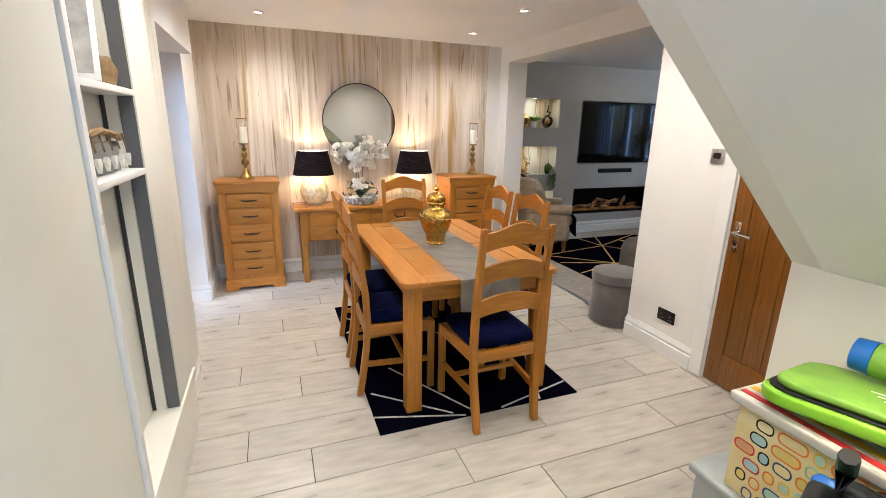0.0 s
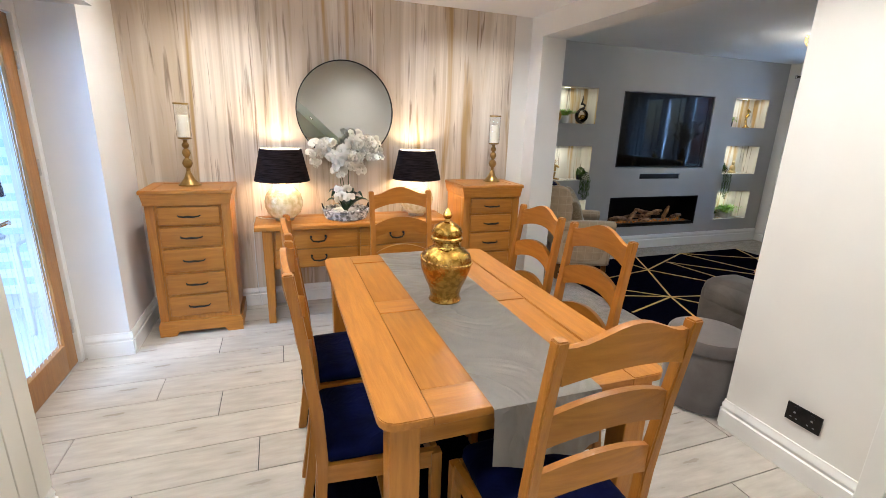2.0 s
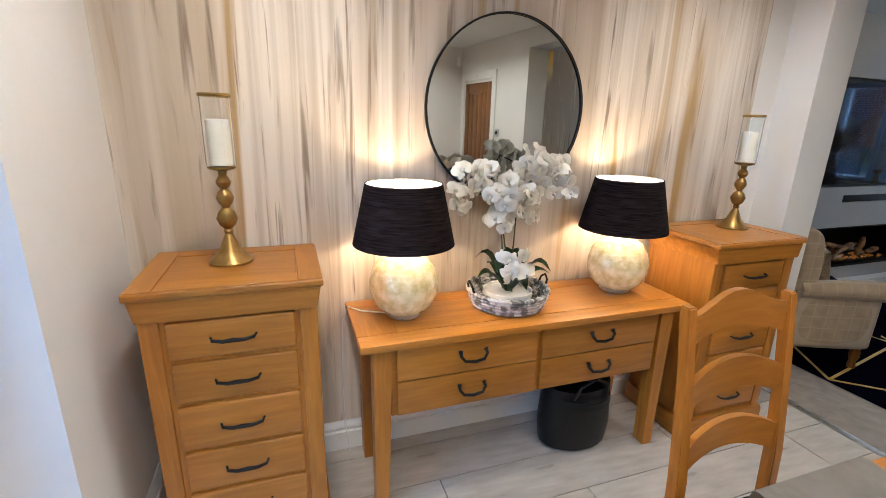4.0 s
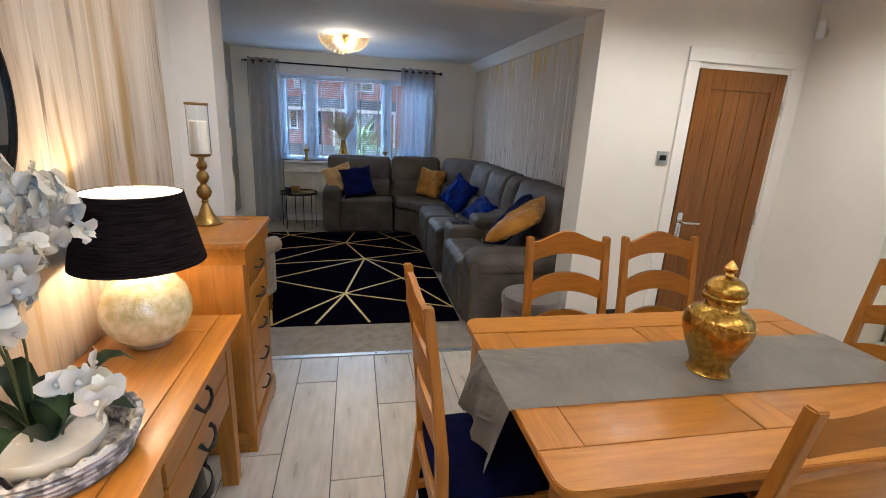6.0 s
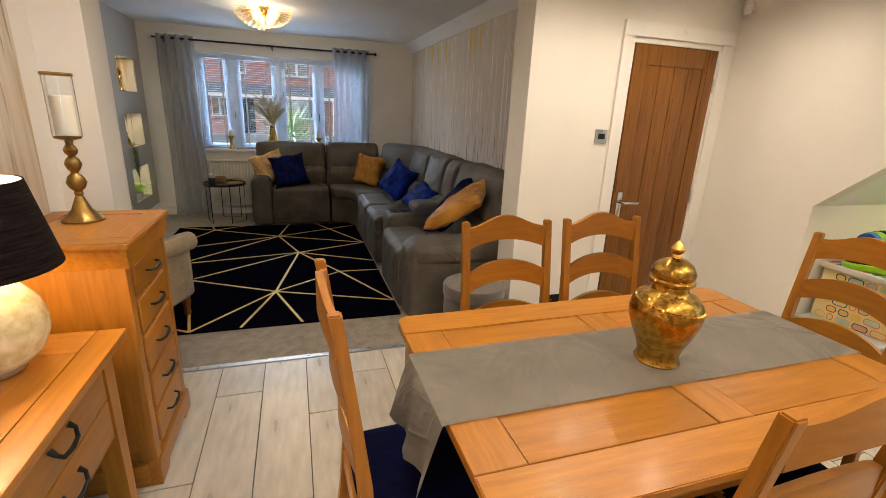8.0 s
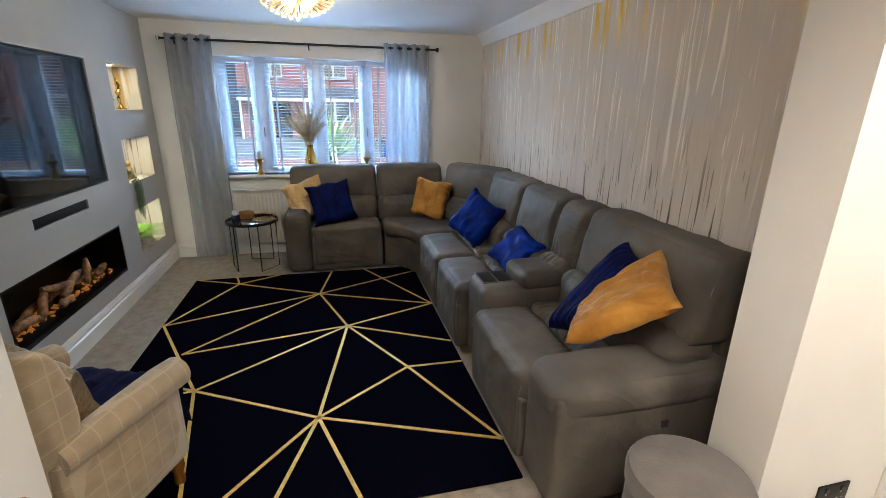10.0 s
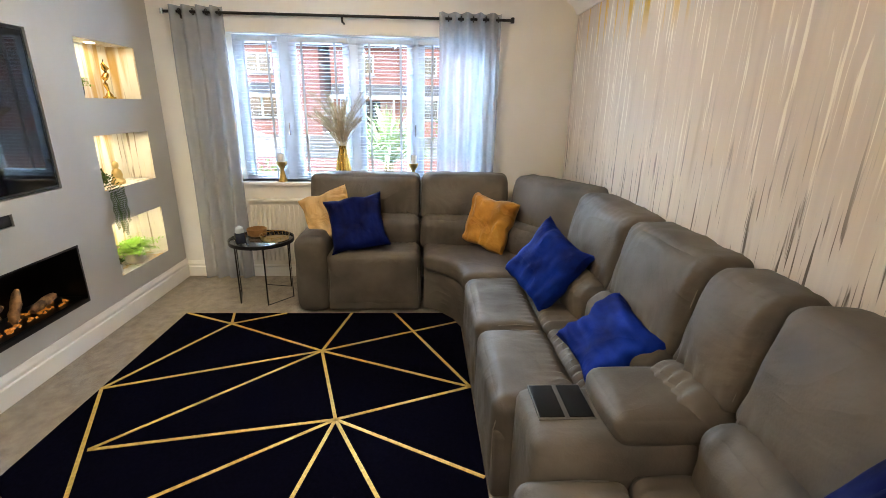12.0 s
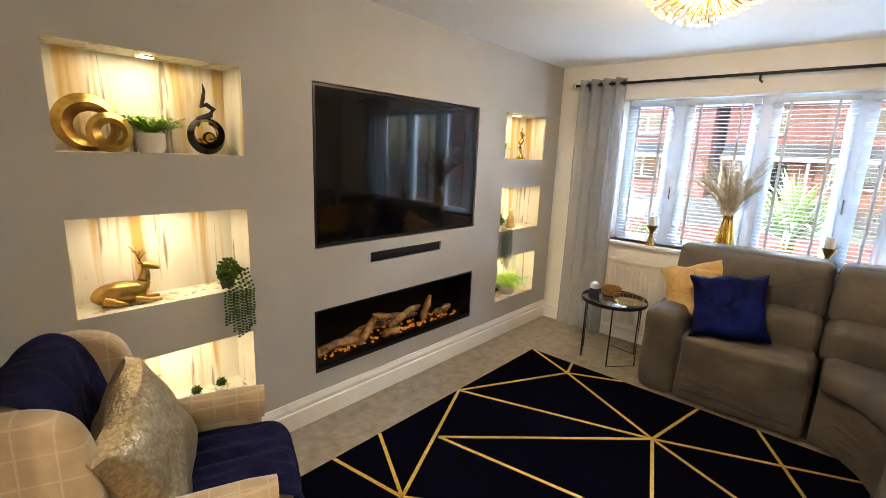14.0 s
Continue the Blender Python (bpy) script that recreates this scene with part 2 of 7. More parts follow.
SOFAPAPER = streaks("taupe_streaked_wallpaper", (0.70, 0.605, 0.51),
                    [(1.6, 0.2, 0.40, 0.68, (0.62, 0.535, 0.45)), (6, 0.35, 0.5, 0.75, (0.66, 0.575, 0.49)), (16, 0.5, 0.52, 0.74, (0.60, 0.51, 0.43)), (60, 0.6, 0.5, 0.75, (0.64, 0.555, 0.47))],
                    [(11, 0.6, 0.60, 0.74, (0.42, 0.33, 0.23), 0, 1.9, 1.2), (48, 2.4, 0.59, 0.655, (0.11, 0.08, 0.055), 0, 1.7, 1.1), (52, 2.0, 0.585, 0.655, (0.92, 0.86, 0.74), 0, 1.1, 1.5),
                     (16, 0.5, 0.57, 0.62, (0.78, 0.50, 0.09), 1, 1.95, 2.15)])
NICHEPAPER = streaks("cream_gold_veined_lining", (0.74, 0.70, 0.60), [(4, 0.3, 0.45, 0.65, (0.62, 0.58, 0.49))],
                     [(11, 0.7, 0.52, 0.64, (0.52, 0.33, 0.11), 0, -1, 0), (26, 1.6, 0.60, 0.67, (0.28, 0.23, 0.16), 0, -1, 0)], 0.5)
MIRROR = mat("mirror_glass", (0.60, 0.62, 0.60), (0.60, 0.62, 0.60), 1, 0.015, 1.0, rvar=0)
GLASS = glass("clear_glass", (0.98, 1.0, 1.0))


# ---- mesh helpers ----
def box(bm, x0, x1, y0, y1, z0, z1, bevel=0.0, seg=2):
    m = Matrix.LocRotScale(((x0 + x1) / 2, (y0 + y1) / 2, (z0 + z1) / 2), None, (abs(x1 - x0), abs(y1 - y0), abs(z1 - z0)))
    made = bmesh.ops.create_cube(bm, size=1.0, matrix=m)["verts"]
    if bevel:
        edges = list({e for v in made for e in v.link_edges})
        bmesh.ops.bevel(bm, geom=edges, offset=bevel, segments=seg, affect="EDGES", profile=0.6)
    return bm


def bx(x0, x1, y0, y1, z0, z1, bevel=0.0, seg=2):
    return box(bmesh.new(), x0, x1, y0, y1, z0, z1, bevel, seg)


def lathe(profile, seg=24, bm=None, centre=(0, 0, 0), squash=(1, 1)):
    """A turned body from (radius, height) pairs."""
    bm = bm or bmesh.new()
    rings = []
    for r, z in profile:
        rings.append([bm.verts.new((centre[0] + max(r, 1e-4) * squash[0] * math.cos(a), centre[1] + max(r, 1e-4) * squash[1] * math.sin(a), centre[2] + z))
                      for a in (2 * math.pi * k / seg for k in range(seg))])
    for a, b in zip(rings, rings[1:]):
        for k in range(seg):
            bm.faces.new((a[k], a[(k + 1) % seg], b[(k + 1) % seg], b[k]))
    bm.faces.new(rings[0][::-1])
    bm.faces.new(rings[-1])
    return bm


def lathe_open(profile, thick, seg=32):
    """A thin open wall of revolution."""
    bm = bmesh.new()
    path = profile + [(r - thick, z) for r, z in profile[::-1]]
    rings = [[bm.verts.new((r * math.cos(a), r * math.sin(a), z)) for a in (2 * math.pi * k / seg for k in range(seg))] for r, z in path]
    for i in range(len(rings)):
        a, b = rings[i], rings[(i + 1) % len(rings)]
        for k in range(seg):
            bm.faces.new((a[k], a[(k + 1) % seg], b[(k + 1) % seg], b[k]))
    return bm


def soft_line(points, times=2, closed=True):
    """Cuts the corners of an outline or a line of points, so that it runs in a soft curve."""
    for _ in range(times):
        pairs = list(zip(points, points[1:] + points[:1])) if closed else list(zip(points, points[1:]))
        soft = [q for a, b in pairs for q in (tuple(0.75 * u + 0.25 * v for u, v in zip(a, b)), tuple(0.25 * u + 0.75 * v for u, v in zip(a, b)))]
        points = soft if closed else [points[0]] + soft[1:-1] + [points[-1]]
    return points


def tube(points, radius, seg=8, bm=None, closed=False):
    """A round bar along points; radius a number or one for each point."""
    bm = bm or bmesh.new()
    pts = [Vector(p) for p in points]
    n, rings = len(pts), []
    up = Vector((0, 0, 1))
    for k, p in enumerate(pts):
        d = (pts[(k + 1) % n] - pts[k - 1]) if closed else (pts[min(k + 1, n - 1)] - pts[max(k - 1, 0)])
        d.normalize()
        side = d.cross(up if abs(d.z) < 0.95 else Vector((1, 0, 0))).normalized()
        other = d.cross(side)
        r = radius[k] if isinstance(radius, (list, tuple)) else radius
        rings.append([bm.verts.new(p + r * (math.cos(a) * side + math.sin(a) * other)) for a in (2 * math.pi * j / seg for j in range(seg))])
    for k in range(n if closed else n - 1):
        a, b = rings[k], rings[(k + 1) % n]
        for j in range(seg):
            bm.faces.new((a[j], a[(j + 1) % seg], b[(j + 1) % seg], b[j]))
    if not closed:
        bm.faces.new(rings[0][::-1])
        bm.faces.new(rings[-1])
    return bm


def slab(outline, axis, a, b, bm=None):
    """A flat plate: an outline of pairs pushed from a to b along axis (the pairs are the other two coordinates, in order)."""
    bm = bm or bmesh.new()

    def at(p, w):
        q = list(p)
        q.insert("xyz".index(axis), w)
        return bm.verts.new(q)

    lo, hi = [at(p, a) for p in outline], [at(p, b) for p in outline]
    bm.faces.new(lo)
    bm.faces.new(hi[::-1])
    for k in range(len(lo)):
        j = (k + 1) % len(lo)
        bm.faces.new((lo[k], hi[k], hi[j], lo[j]))
    bmesh.ops.recalc_face_normals(bm, faces=bm.faces)
    return bm


def puff(x0, x1, y0, y1, z0, z1, r=0.05, bulge=0.02, n=9, wrinkle=0.0, bm=None, seed=0.0):
    """A soft upholstered block: rounded edges, faces that swell; bulge: one number, or one each for x, y and z."""
    bulge = bulge if isinstance(bulge, tuple) else (bulge, bulge, bulge)
    bm = bm or bmesh.new()
    c, h = Vector(((x0 + x1) / 2, (y0 + y1) / 2, (z0 + z1) / 2)), Vector(((x1 - x0) / 2, (y1 - y0) / 2, (z1 - z0) / 2))
    r = min(r, h.x * 0.98, h.y * 0.98, h.z * 0.98)
    seen = {}

    def vert(key):
        if key not in seen:
            u = Vector([2 * k / n - 1 for k in key])
            u = Vector([math.copysign(1 - (1 - abs(w)) ** 1.5, w) for w in u])
            p = Vector((u.x * h.x, u.y * h.y, u.z * h.z))
            inner = Vector([max(-h[k] + r, min(h[k] - r, p[k])) for k in range(3)])
            d = p - inner
            p = inner + d.normalized() * r if d.length > 1e-6 else p
            for k in range(3):
                if key[k] in (0, n):
                    o = [w for j, w in enumerate(u) if j != k]
                    p[k] += math.copysign(bulge[k] * (1 - o[0] ** 2) * (1 - o[1] ** 2), u[k])
            if wrinkle:
                p += wrinkle * noise.noise_vector((p + c) * 9 + Vector((seed, 0, 0)))
            seen[key] = bm.verts.new(p + c)
        return seen[key]

    for axis in range(3):
        for side in (0, n):
            for i in range(n):
                for j in range(n):
                    quad = []
                    for a, b in ((i, j), (i + 1, j), (i + 1, j + 1), (i, j + 1)):
                        key = [a, b]
                        key.insert(axis, side)
                        quad.append(vert(tuple(key)))
                    bm.faces.new(quad if (side == n) == (axis != 1) else quad[::-1])
    return bm


def pillow(w, h, t, n=14, seed=0.0, crease=0.012):
    """A scatter cushion in the xz plane with pinched sides and pointed corners."""
    bm = bmesh.new()
    rows = {}
    for side in (-1, 1):
        for i in range(n + 1):
            for j in range(n + 1):
                u, v = 2 * i / n - 1, 2 * j / n - 1
                rim = abs(u) == 1 or abs(v) == 1
                if rim and side == 1:
                    rows[side, i, j] = rows[-1, i, j]
                    continue
                x = u * w / 2 * (1 - 0.10 * (1 - v * v) * abs(u) ** 3)
                z = v * h / 2 * (1 - 0.10 * (1 - u * u) * abs(v) ** 3)
                y = side * t / 2 * ((1 - u ** 4) * (1 - v ** 4)) ** 0.45
                p = Vector((x, y, z))
                p += crease * noise.noise_vector(Vector((x * 9 + seed, y * 3, z * 9)))
                p.y += crease * 0.8 * noise.noise(Vector((x * 22 + seed, 0, z * 11)))
                rows[side, i, j] = bm.verts.new(p)
    for side in (-1, 1):
        for i in range(n):
            for j in range(n):
                f = [rows[side, a, b] for a, b in ((i, j), (i + 1, j), (i + 1, j + 1), (i, j + 1))]
                bm.faces.new(f if side == -1 else f[::-1])
    return bm


def part(name, bm, material, parent=None, label="", smooth=True, angle=40):
    me = bpy.data.meshes.new(name)
    bmesh.ops.recalc_face_normals(bm, faces=bm.faces)
    bm.to_mesh(me)
    bm.free()
    me.materials.append(material)
    if smooth:
        me.shade_smooth()
        me.set_sharp_from_angle(angle=radians(angle))
    ob = new(name, me)
    ob.parent = parent
    return tagged(ob, label) if label else ob


def thing(name, label, category, place=None, group=""):
    ob = new(name)
    ob.empty_display_size = 0.1
    if place is not None:
        ob.matrix_world = place
    return tagged(ob, label, category, group)


def solid(name, bm, material, label, category, place=None, group=""):
    ob = part(name, bm, material)
    if place is not None:
        ob.matrix_world = place
    return tagged(ob, label, category, group)


def setting(name, bm, material, label, category="", smooth=False):
    return tagged(part(name, bm, material, smooth=smooth), label, category or name.split("_")[0], kind="structure")


# ---- large structure ----
CEILING = 2.41
FLOOR_D = setting("floor", bx(-0.62, 3.02, 0.45, 5.7, -0.12, -0.008), GROUT, "pale wood-effect plank tiles with dark grout lines", "floor")
setting("floor_carpet", bx(3.02, 7.5, 2.7, 6.75, -0.12, 0.0), CARPET, "grey-beige deep pile carpet", "carpet")
setting("threshold", bx(2.995, 3.035, 3.27, 5.42, -0.004, 0.006, 0.002), METAL, "silver metal threshold strip between tile and carpet", "threshold")
setting("ceiling_dining", bx(-0.65, 3.13, 0.45, 5.75, CEILING, CEILING + 0.1), CEIL, "smooth white painted ceiling", "ceiling")
setting("ceiling_lounge", bx(3.13, 7.5, 2.7, 6.75, CEILING, CEILING + 0.1), CEIL, "smooth white painted ceiling", "ceiling")
setting("wall_north", bx(-0.65, 2.9, 5.62, 5.75, 0, CEILING), PAINT, "white painted wall behind the wallpaper", "wall")
setting("wallpaper_north", bx(-0.22, 2.735, 5.612, 5.6195, 0.15, CEILING), WALLPAPER, "cream wallpaper with brown and grey upright streaks", "wallpaper")
# east wall of the dining room, with the door and the wide opening
bm = bx(2.9, 3.13, 1.66, 1.872, 0, CEILING)
box(bm, 2.9, 3.13, 1.872, 2.583, 1.99, CEILING)
box(bm, 2.9, 3.13, 2.583, 3.262, 0, CEILING)
box(bm, 2.9, 3.13, 3.262, 5.425, 2.235, CEILING)
box(bm, 2.9, 3.13, 5.425, 6.75, 0, CEILING)
setting("wall_east", bm, PAINT, "white painted wall with a wide square opening", "wall")
# the stair's side wall, its sloping underside and the alcove below
S0, SX = 1.08, 2.16


def stair_z(x):
    return S0 + (SX - x) * 0.914


XT = SX - (CEILING - S0) / 0.914
setting("wall_stair", slab([(2.9, 0), (2.9, CEILING), (XT, CEILING), (SX, S0), (SX, 0)], "y", 1.66, 1.76), PAINT, "white painted stair wall with a sloping lower edge", "wall")
setting("stair_soffit", slab([(SX + 0.1, S0 - 0.0914), (XT, CEILING), (XT, CEILING + 0.1), (SX + 0.1, S0 + 0.06)], "y", 0.45, 1.6595), CEIL, "white sloping underside of the stairs", "ceiling")
setting("wall_alcove", bx(SX, SX + 0.1, 0.45, 1.66, 0, S0 - 0.003), PAINT, "low white wall closing the stair alcove", "wall")
bm = bx(1.13, SX, 0.4, 0.55, 0, 2.12)
box(bm, -0.65, SX, 0.4, 0.55, 2.12, CEILING + 0.06)
setting("wall_south", bm, PAINT, "cream-lit white wall with a wide kitchen opening", "wall")
# west wall: storage unit front, plain stretch, deep door reveal
bm = bx(-0.65, -0.14, 3.03, 3.61, 0, CEILING)
box(bm, -0.65, -0.14, 3.61, 4.97, 2.05, CEILING)
box(bm, -0.65, -0.22, 4.97, 5.62, 0, CEILING)
box(bm, -0.65, -0.5, 3.61, 4.17, 0, 2.05)
setting("wall_west", bm, PAINT, "white painted wall with a deep door reveal", "wall")
setting("wall_unit_back", bx(-0.65, -0.45, 0.55, 3.03, 0, CEILING), PAINT, "white wall behind the storage unit", "wall")


def holed(x0, x1, z0, z1, y, holes, bm=None):
    """A flat front at y with rectangular holes."""
    bm = bm or bmesh.new()
    xs = sorted({x0, x1, *(v for h in holes for v in h[:2])})
    zs = sorted({z0, z1, *(v for h in holes for v in h[2:4])})
    grid = {(i, j): bm.verts.new((x, y, z)) for i, x in enumerate(xs) for j, z in enumerate(zs)}
    for i in range(len(xs) - 1):
        for j in range(len(zs) - 1):
            cx, cz = (xs[i] + xs[i + 1]) / 2, (zs[j] + zs[j + 1]) / 2
            if not any(h[0] < cx < h[1] and h[2] < cz < h[3] for h in holes):
                bm.faces.new((grid[i, j], grid[i + 1, j], grid[i + 1, j + 1], grid[i, j + 1]))
    return bm


def recess(h, y, depth, bm=None):
    """The sides and the back of a recess behind the front at y."""
    bm = bm or bmesh.new()
    x0, x1, z0, z1 = h
    f = [bm.verts.new(p) for p in ((x0, y, z0), (x1, y, z0), (x1, y, z1), (x0, y, z1))]
    k = [bm.verts.new((v.co.x, y + depth, v.co.z)) for v in f]
    for a in range(4):
        b = (a + 1) % 4
        bm.faces.new((f[a], f[b], k[b], k[a]))
    bm.faces.new(k)
    return bm


TV, BAR, FIRE = (4.612, 6.04, 1.045, 1.942), (5.008, 5.66, 0.904, 0.972), (4.602, 6.052, 0.29, 0.678)
bm = holed(3.13, 7.5, 0, CEILING, 6.36, NICHES + [TV, BAR, FIRE])
recess(TV, 6.36, 0.07, bm)
recess(BAR, 6.36, 0.09, bm)
box(bm, 3.13, 7.5, 6.68, 6.78, 0, CEILING)
box(bm, 3.13, 7.5, 6.361, 6.679, CEILING - 0.004, CEILING - 0.001)
WALL_MEDIA = setting("wall_media", bm, GREYWALL, "grey painted media wall with lit niches and a recessed fire", "wall")
for h in NICHES:
    tagged(part("niche", recess(h, 6.36, 0.2), NICHEPAPER, WALL_MEDIA, "cream gold-veined niche lining", smooth=False))
setting("wall_sofa", bx(3.13, 7.5, 2.76, 2.872, 0, CEILING), PAINT, "white wall behind the wallpaper", "wall")
setting("wallpaper_sofa", bx(3.131, 7.279, 2.873, 2.88, 0.15, 2.325), SOFAPAPER, "taupe wallpaper with brown and gold streaks", "wallpaper")
WIN = (3.62, 5.76, 0.9, 2.11)
bm = bx(7.28, 7.5, 2.7, WIN[0], 0, CEILING)
box(bm, 7.28, 7.5, WIN[1], 6.75, 0, CEILING)
box(bm, 7.28, 7.5, WIN[0], WIN[1], 0, WIN[2])
box(bm, 7.28, 7.5, WIN[0], WIN[1], WIN[3], CEILING)
setting("wall_window", bm, PAINT, "warm white painted wall round the window", "wall")
cove = [(2.88, 2.30), (2.895, 2.30), (2.91, 2.33), (2.935, 2.365), (2.975, 2.39), (2.99, 2.405), (2.99, CEILING - 0.001), (2.88, CEILING - 0.001)]
setting("coving", slab(cove, "x", 3.132, 7.279), CEIL, "white plaster coving along the wallpapered wall", "coving", smooth=True)


def skirting(name, axis, a, b, face, into, h=0.15):
    """A moulded skirting board along axis from a to b on a wall face; into: +1 or -1, the side of the room."""
    prof = [(0, 0), (0.022, 0), (0.022, h * 0.62), (0.014, h * 0.66), (0.014, h * 0.72), (0.018, h * 0.76), (0.016, h * 0.84), (0.009, h * 0.90), (0.007, h), (0, h)]
    bm = slab([(face + into * d, z) for d, z in prof], axis, a, b)
    return setting(name, bm, GLOSS, "white moulded skirting board", "skirting board", smooth=True)


skirting("baseboard_north", "x", -0.22, 2.9, 5.62, -1)
skirting("baseboard_pier", "y", 2.66, 3.262, 2.9, -1)
skirting("baseboard_pier_end", "x", 2.9, 3.13, 3.262, 1)
skirting("baseboard_nib", "y", 5.425, 5.605, 2.9, -1)
skirting("baseboard_media", "x", 3.13, 7.28, 6.36, -1, 0.17)
skirting("baseboard_window", "y", 5.2, 6.345, 7.28, -1)
skirting("baseboard_west", "y", 3.03, 3.61, -0.14, 1)
skirting("baseboard_west_nib", "y", 4.97, 5.605, -0.22, 1)
skirting("baseboard_nib_side", "x", -0.46, -0.205, 4.97, -1)
skirting("baseboard_stair", "x", 2.165, 2.9, 1.76, 1)
skirting("baseboard_kitchen_jamb", "x", 1.13, 1.3, 0.55, 1)

# ---- doors, fittings ----
NAVY = mat("navy_velvet", (0.003, 0.005, 0.032), (0.0015, 0.0022, 0.015), 9, 0.75, sheen=0.0, bump=0.2, bscale=60, spec=0.04)
creased(NAVY, 7, 0.02)
BLUEVEL = mat("royal_blue_velvet", (0.003, 0.026, 0.27), (0.0015, 0.009, 0.11), 7, 0.7, sheen=0.0, bump=0.25, bscale=40, spec=0.08)
NAVYVEL = mat("navy_blue_velvet", (0.002, 0.008, 0.085), (0.001, 0.003, 0.035), 7, 0.7, sheen=0.0, bump=0.25, bscale=40, spec=0.08)
creased(NAVYVEL, 2.6, 0.03)
creased(BLUEVEL, 2.6, 0.03)
RUGBLACK = mat("black_rug_pile", (0.0026, 0.0026, 0.007), (0.0014, 0.0014, 0.004), 60, 0.95, bump=0.5, bscale=300, rvar=0, spec=0.0)
RUGLINE = mat("pale_gold_rug_yarn", (0.66, 0.43, 0.10), (0.46, 0.28, 0.05), 60, 0.5, 0.35, bump=0.4, bscale=250)
RUGSILVER = mat("silver_rug_yarn", (0.5, 0.48, 0.44), (0.35, 0.33, 0.3), 60, 0.7, bump=0.4, bscale=250)
LINEN = mat("grey_sateen_runner", (0.37, 0.335, 0.28), (0.29, 0.265, 0.222), 5, 0.42, bump=0.15, bscale=260, sheen=0.2)
creased(LINEN, 2.4, 0.06)
SHADE = mat("black_slub_shade", (0.022, 0.015, 0.015), (0.006, 0.004, 0.004), 12, 0.9, spec=0.06, bump=0.3, bscale=30, stretch=(1, 1, 14))
SHADEIN = mat("white_shade_lining", (0.85, 0.82, 0.75), None, 10, 0.7)
GLOBE = mat("pearl_gold_glass", (0.80, 0.70, 0.46), (0.52, 0.40, 0.17), 26, 0.2, 0.2, bump=0.7, bscale=70, coat=0.5, emit=(1.0, 0.78, 0.42), glow=0.14)
WAX = mat("ivory_wax", (0.82, 0.74, 0.60), (0.76, 0.68, 0.54), 10, 0.5)
PETAL = mat("white_petal", (0.80, 0.75, 0.63), (0.72, 0.66, 0.54), 20, 0.55, bump=0.1)
LEAF = mat("dark_green_leaf", (0.035, 0.075, 0.022), (0.02, 0.045, 0.014), 14, 0.38)
STEM = mat("olive_stem", (0.09, 0.10, 0.03), None, 20, 0.6)
CERAMIC = mat("white_ceramic", (0.78, 0.76, 0.72), None, 14, 0.25)
WEAVE = mat("grey_white_weave", (0.52, 0.49, 0.45), (0.16, 0.145, 0.13), 34, 0.8, bump=0.8, bscale=70, lo=0.42, hi=0.56)
VINYL = mat("black_leather", (0.006, 0.006, 0.007), (0.003, 0.003, 0.004), 30, 0.34, bump=0.2, bscale=90, spec=0.3)


def rod(bm, a, b, r, seg=8):
    return tube([a, b], r, seg, bm)


# the oak door beside the stair wall
door = tagged(part("door_1", bx(2.905, 2.945, 1.90, 2.555, 0.012, 1.965, 0.002), DOOROAK), "closed oak veneer door with upright panels", "door", kind="structure")
for y0, y1, z0, z1 in ((1.90, 2.0, 0.012, 1.965), (2.455, 2.555, 0.012, 1.965), (2.0, 2.455, 0.012, 0.22), (2.0, 2.455, 1.845, 1.965)):
    part("door_rail", bx(2.893, 2.905, y0, y1, z0, z1, 0.003), DOOROAK, door)
for k in range(4):
    part("door_plank", bx(2.899, 2.905, 2.002 + k * 0.1135, 2.1125 + k * 0.1135, 0.221, 1.844, 0.003), DOOROAK, door)
handle = part("door_handle", bx(2.884, 2.893, 2.487, 2.527, 0.86, 1.04, 0.004), CHROME, door, "chrome lever handle on a plate")
part("lever", tube([(2.887, 2.507, 0.975), (2.845, 2.507, 0.975), (2.838, 2.49, 0.975), (2.838, 2.39, 0.972)], 0.010), CHROME, handle)
part("lock_turn", lathe([(0.009, -0.004), (0.009, 0.004)], 12, centre=(2.884, 2.507, 0.89)), CHROME, handle)
for z in (0.25, 1.0, 1.75):
    part("hinge", lathe([(0.007, -0.045), (0.007, 0.045)], 10, centre=(2.893, 1.893, z)), METAL, door)
bm = bx(2.882, 2.9, 1.795, 1.88, 0, 2.0, 0.004)
box(bm, 2.882, 2.9, 2.575, 2.66, 0, 2.0, 0.004)
box(bm, 2.882, 2.9, 1.795, 2.66, 2.0, 2.085, 0.004)
box(bm, 2.9, 2.96, 1.872, 1.893, 0, 1.99)
box(bm, 2.9, 2.96, 2.562, 2.583, 0, 1.99)
box(bm, 2.9, 2.96, 1.893, 2.562, 1.968, 1.99)
setting("trim_door_1", bm, GLOSS, "white painted door casing", "door frame")
setting("wall_hall_behind", bx(3.05, 3.13, 1.66, 2.76, 0, CEILING), PAINT, "plain wall behind the door", "wall")

# glazed oak door in the deep reveal
gd = tagged(part("door_2", bx(-0.54, -0.5, 4.24, 4.36, 0.01, 1.97, 0.003), PALEOAK), "pale oak door with one tall pane etched with fine upright lines", "door", kind="structure")
part("stile", bx(-0.54, -0.5, 4.80, 4.92, 0.01, 1.97, 0.003), PALEOAK, gd)
part("rail", bx(-0.54, -0.5, 4.36, 4.80, 0.01, 0.18, 0.003), PALEOAK, gd)
part("rail", bx(-0.54, -0.5, 4.36, 4.80, 1.86, 1.97, 0.003), PALEOAK, gd)
pane = part("pane", bx(-0.523, -0.517, 4.36, 4.80, 0.18, 1.86), GLASS, gd, "clear glass", smooth=False)
pane.visible_shadow = False
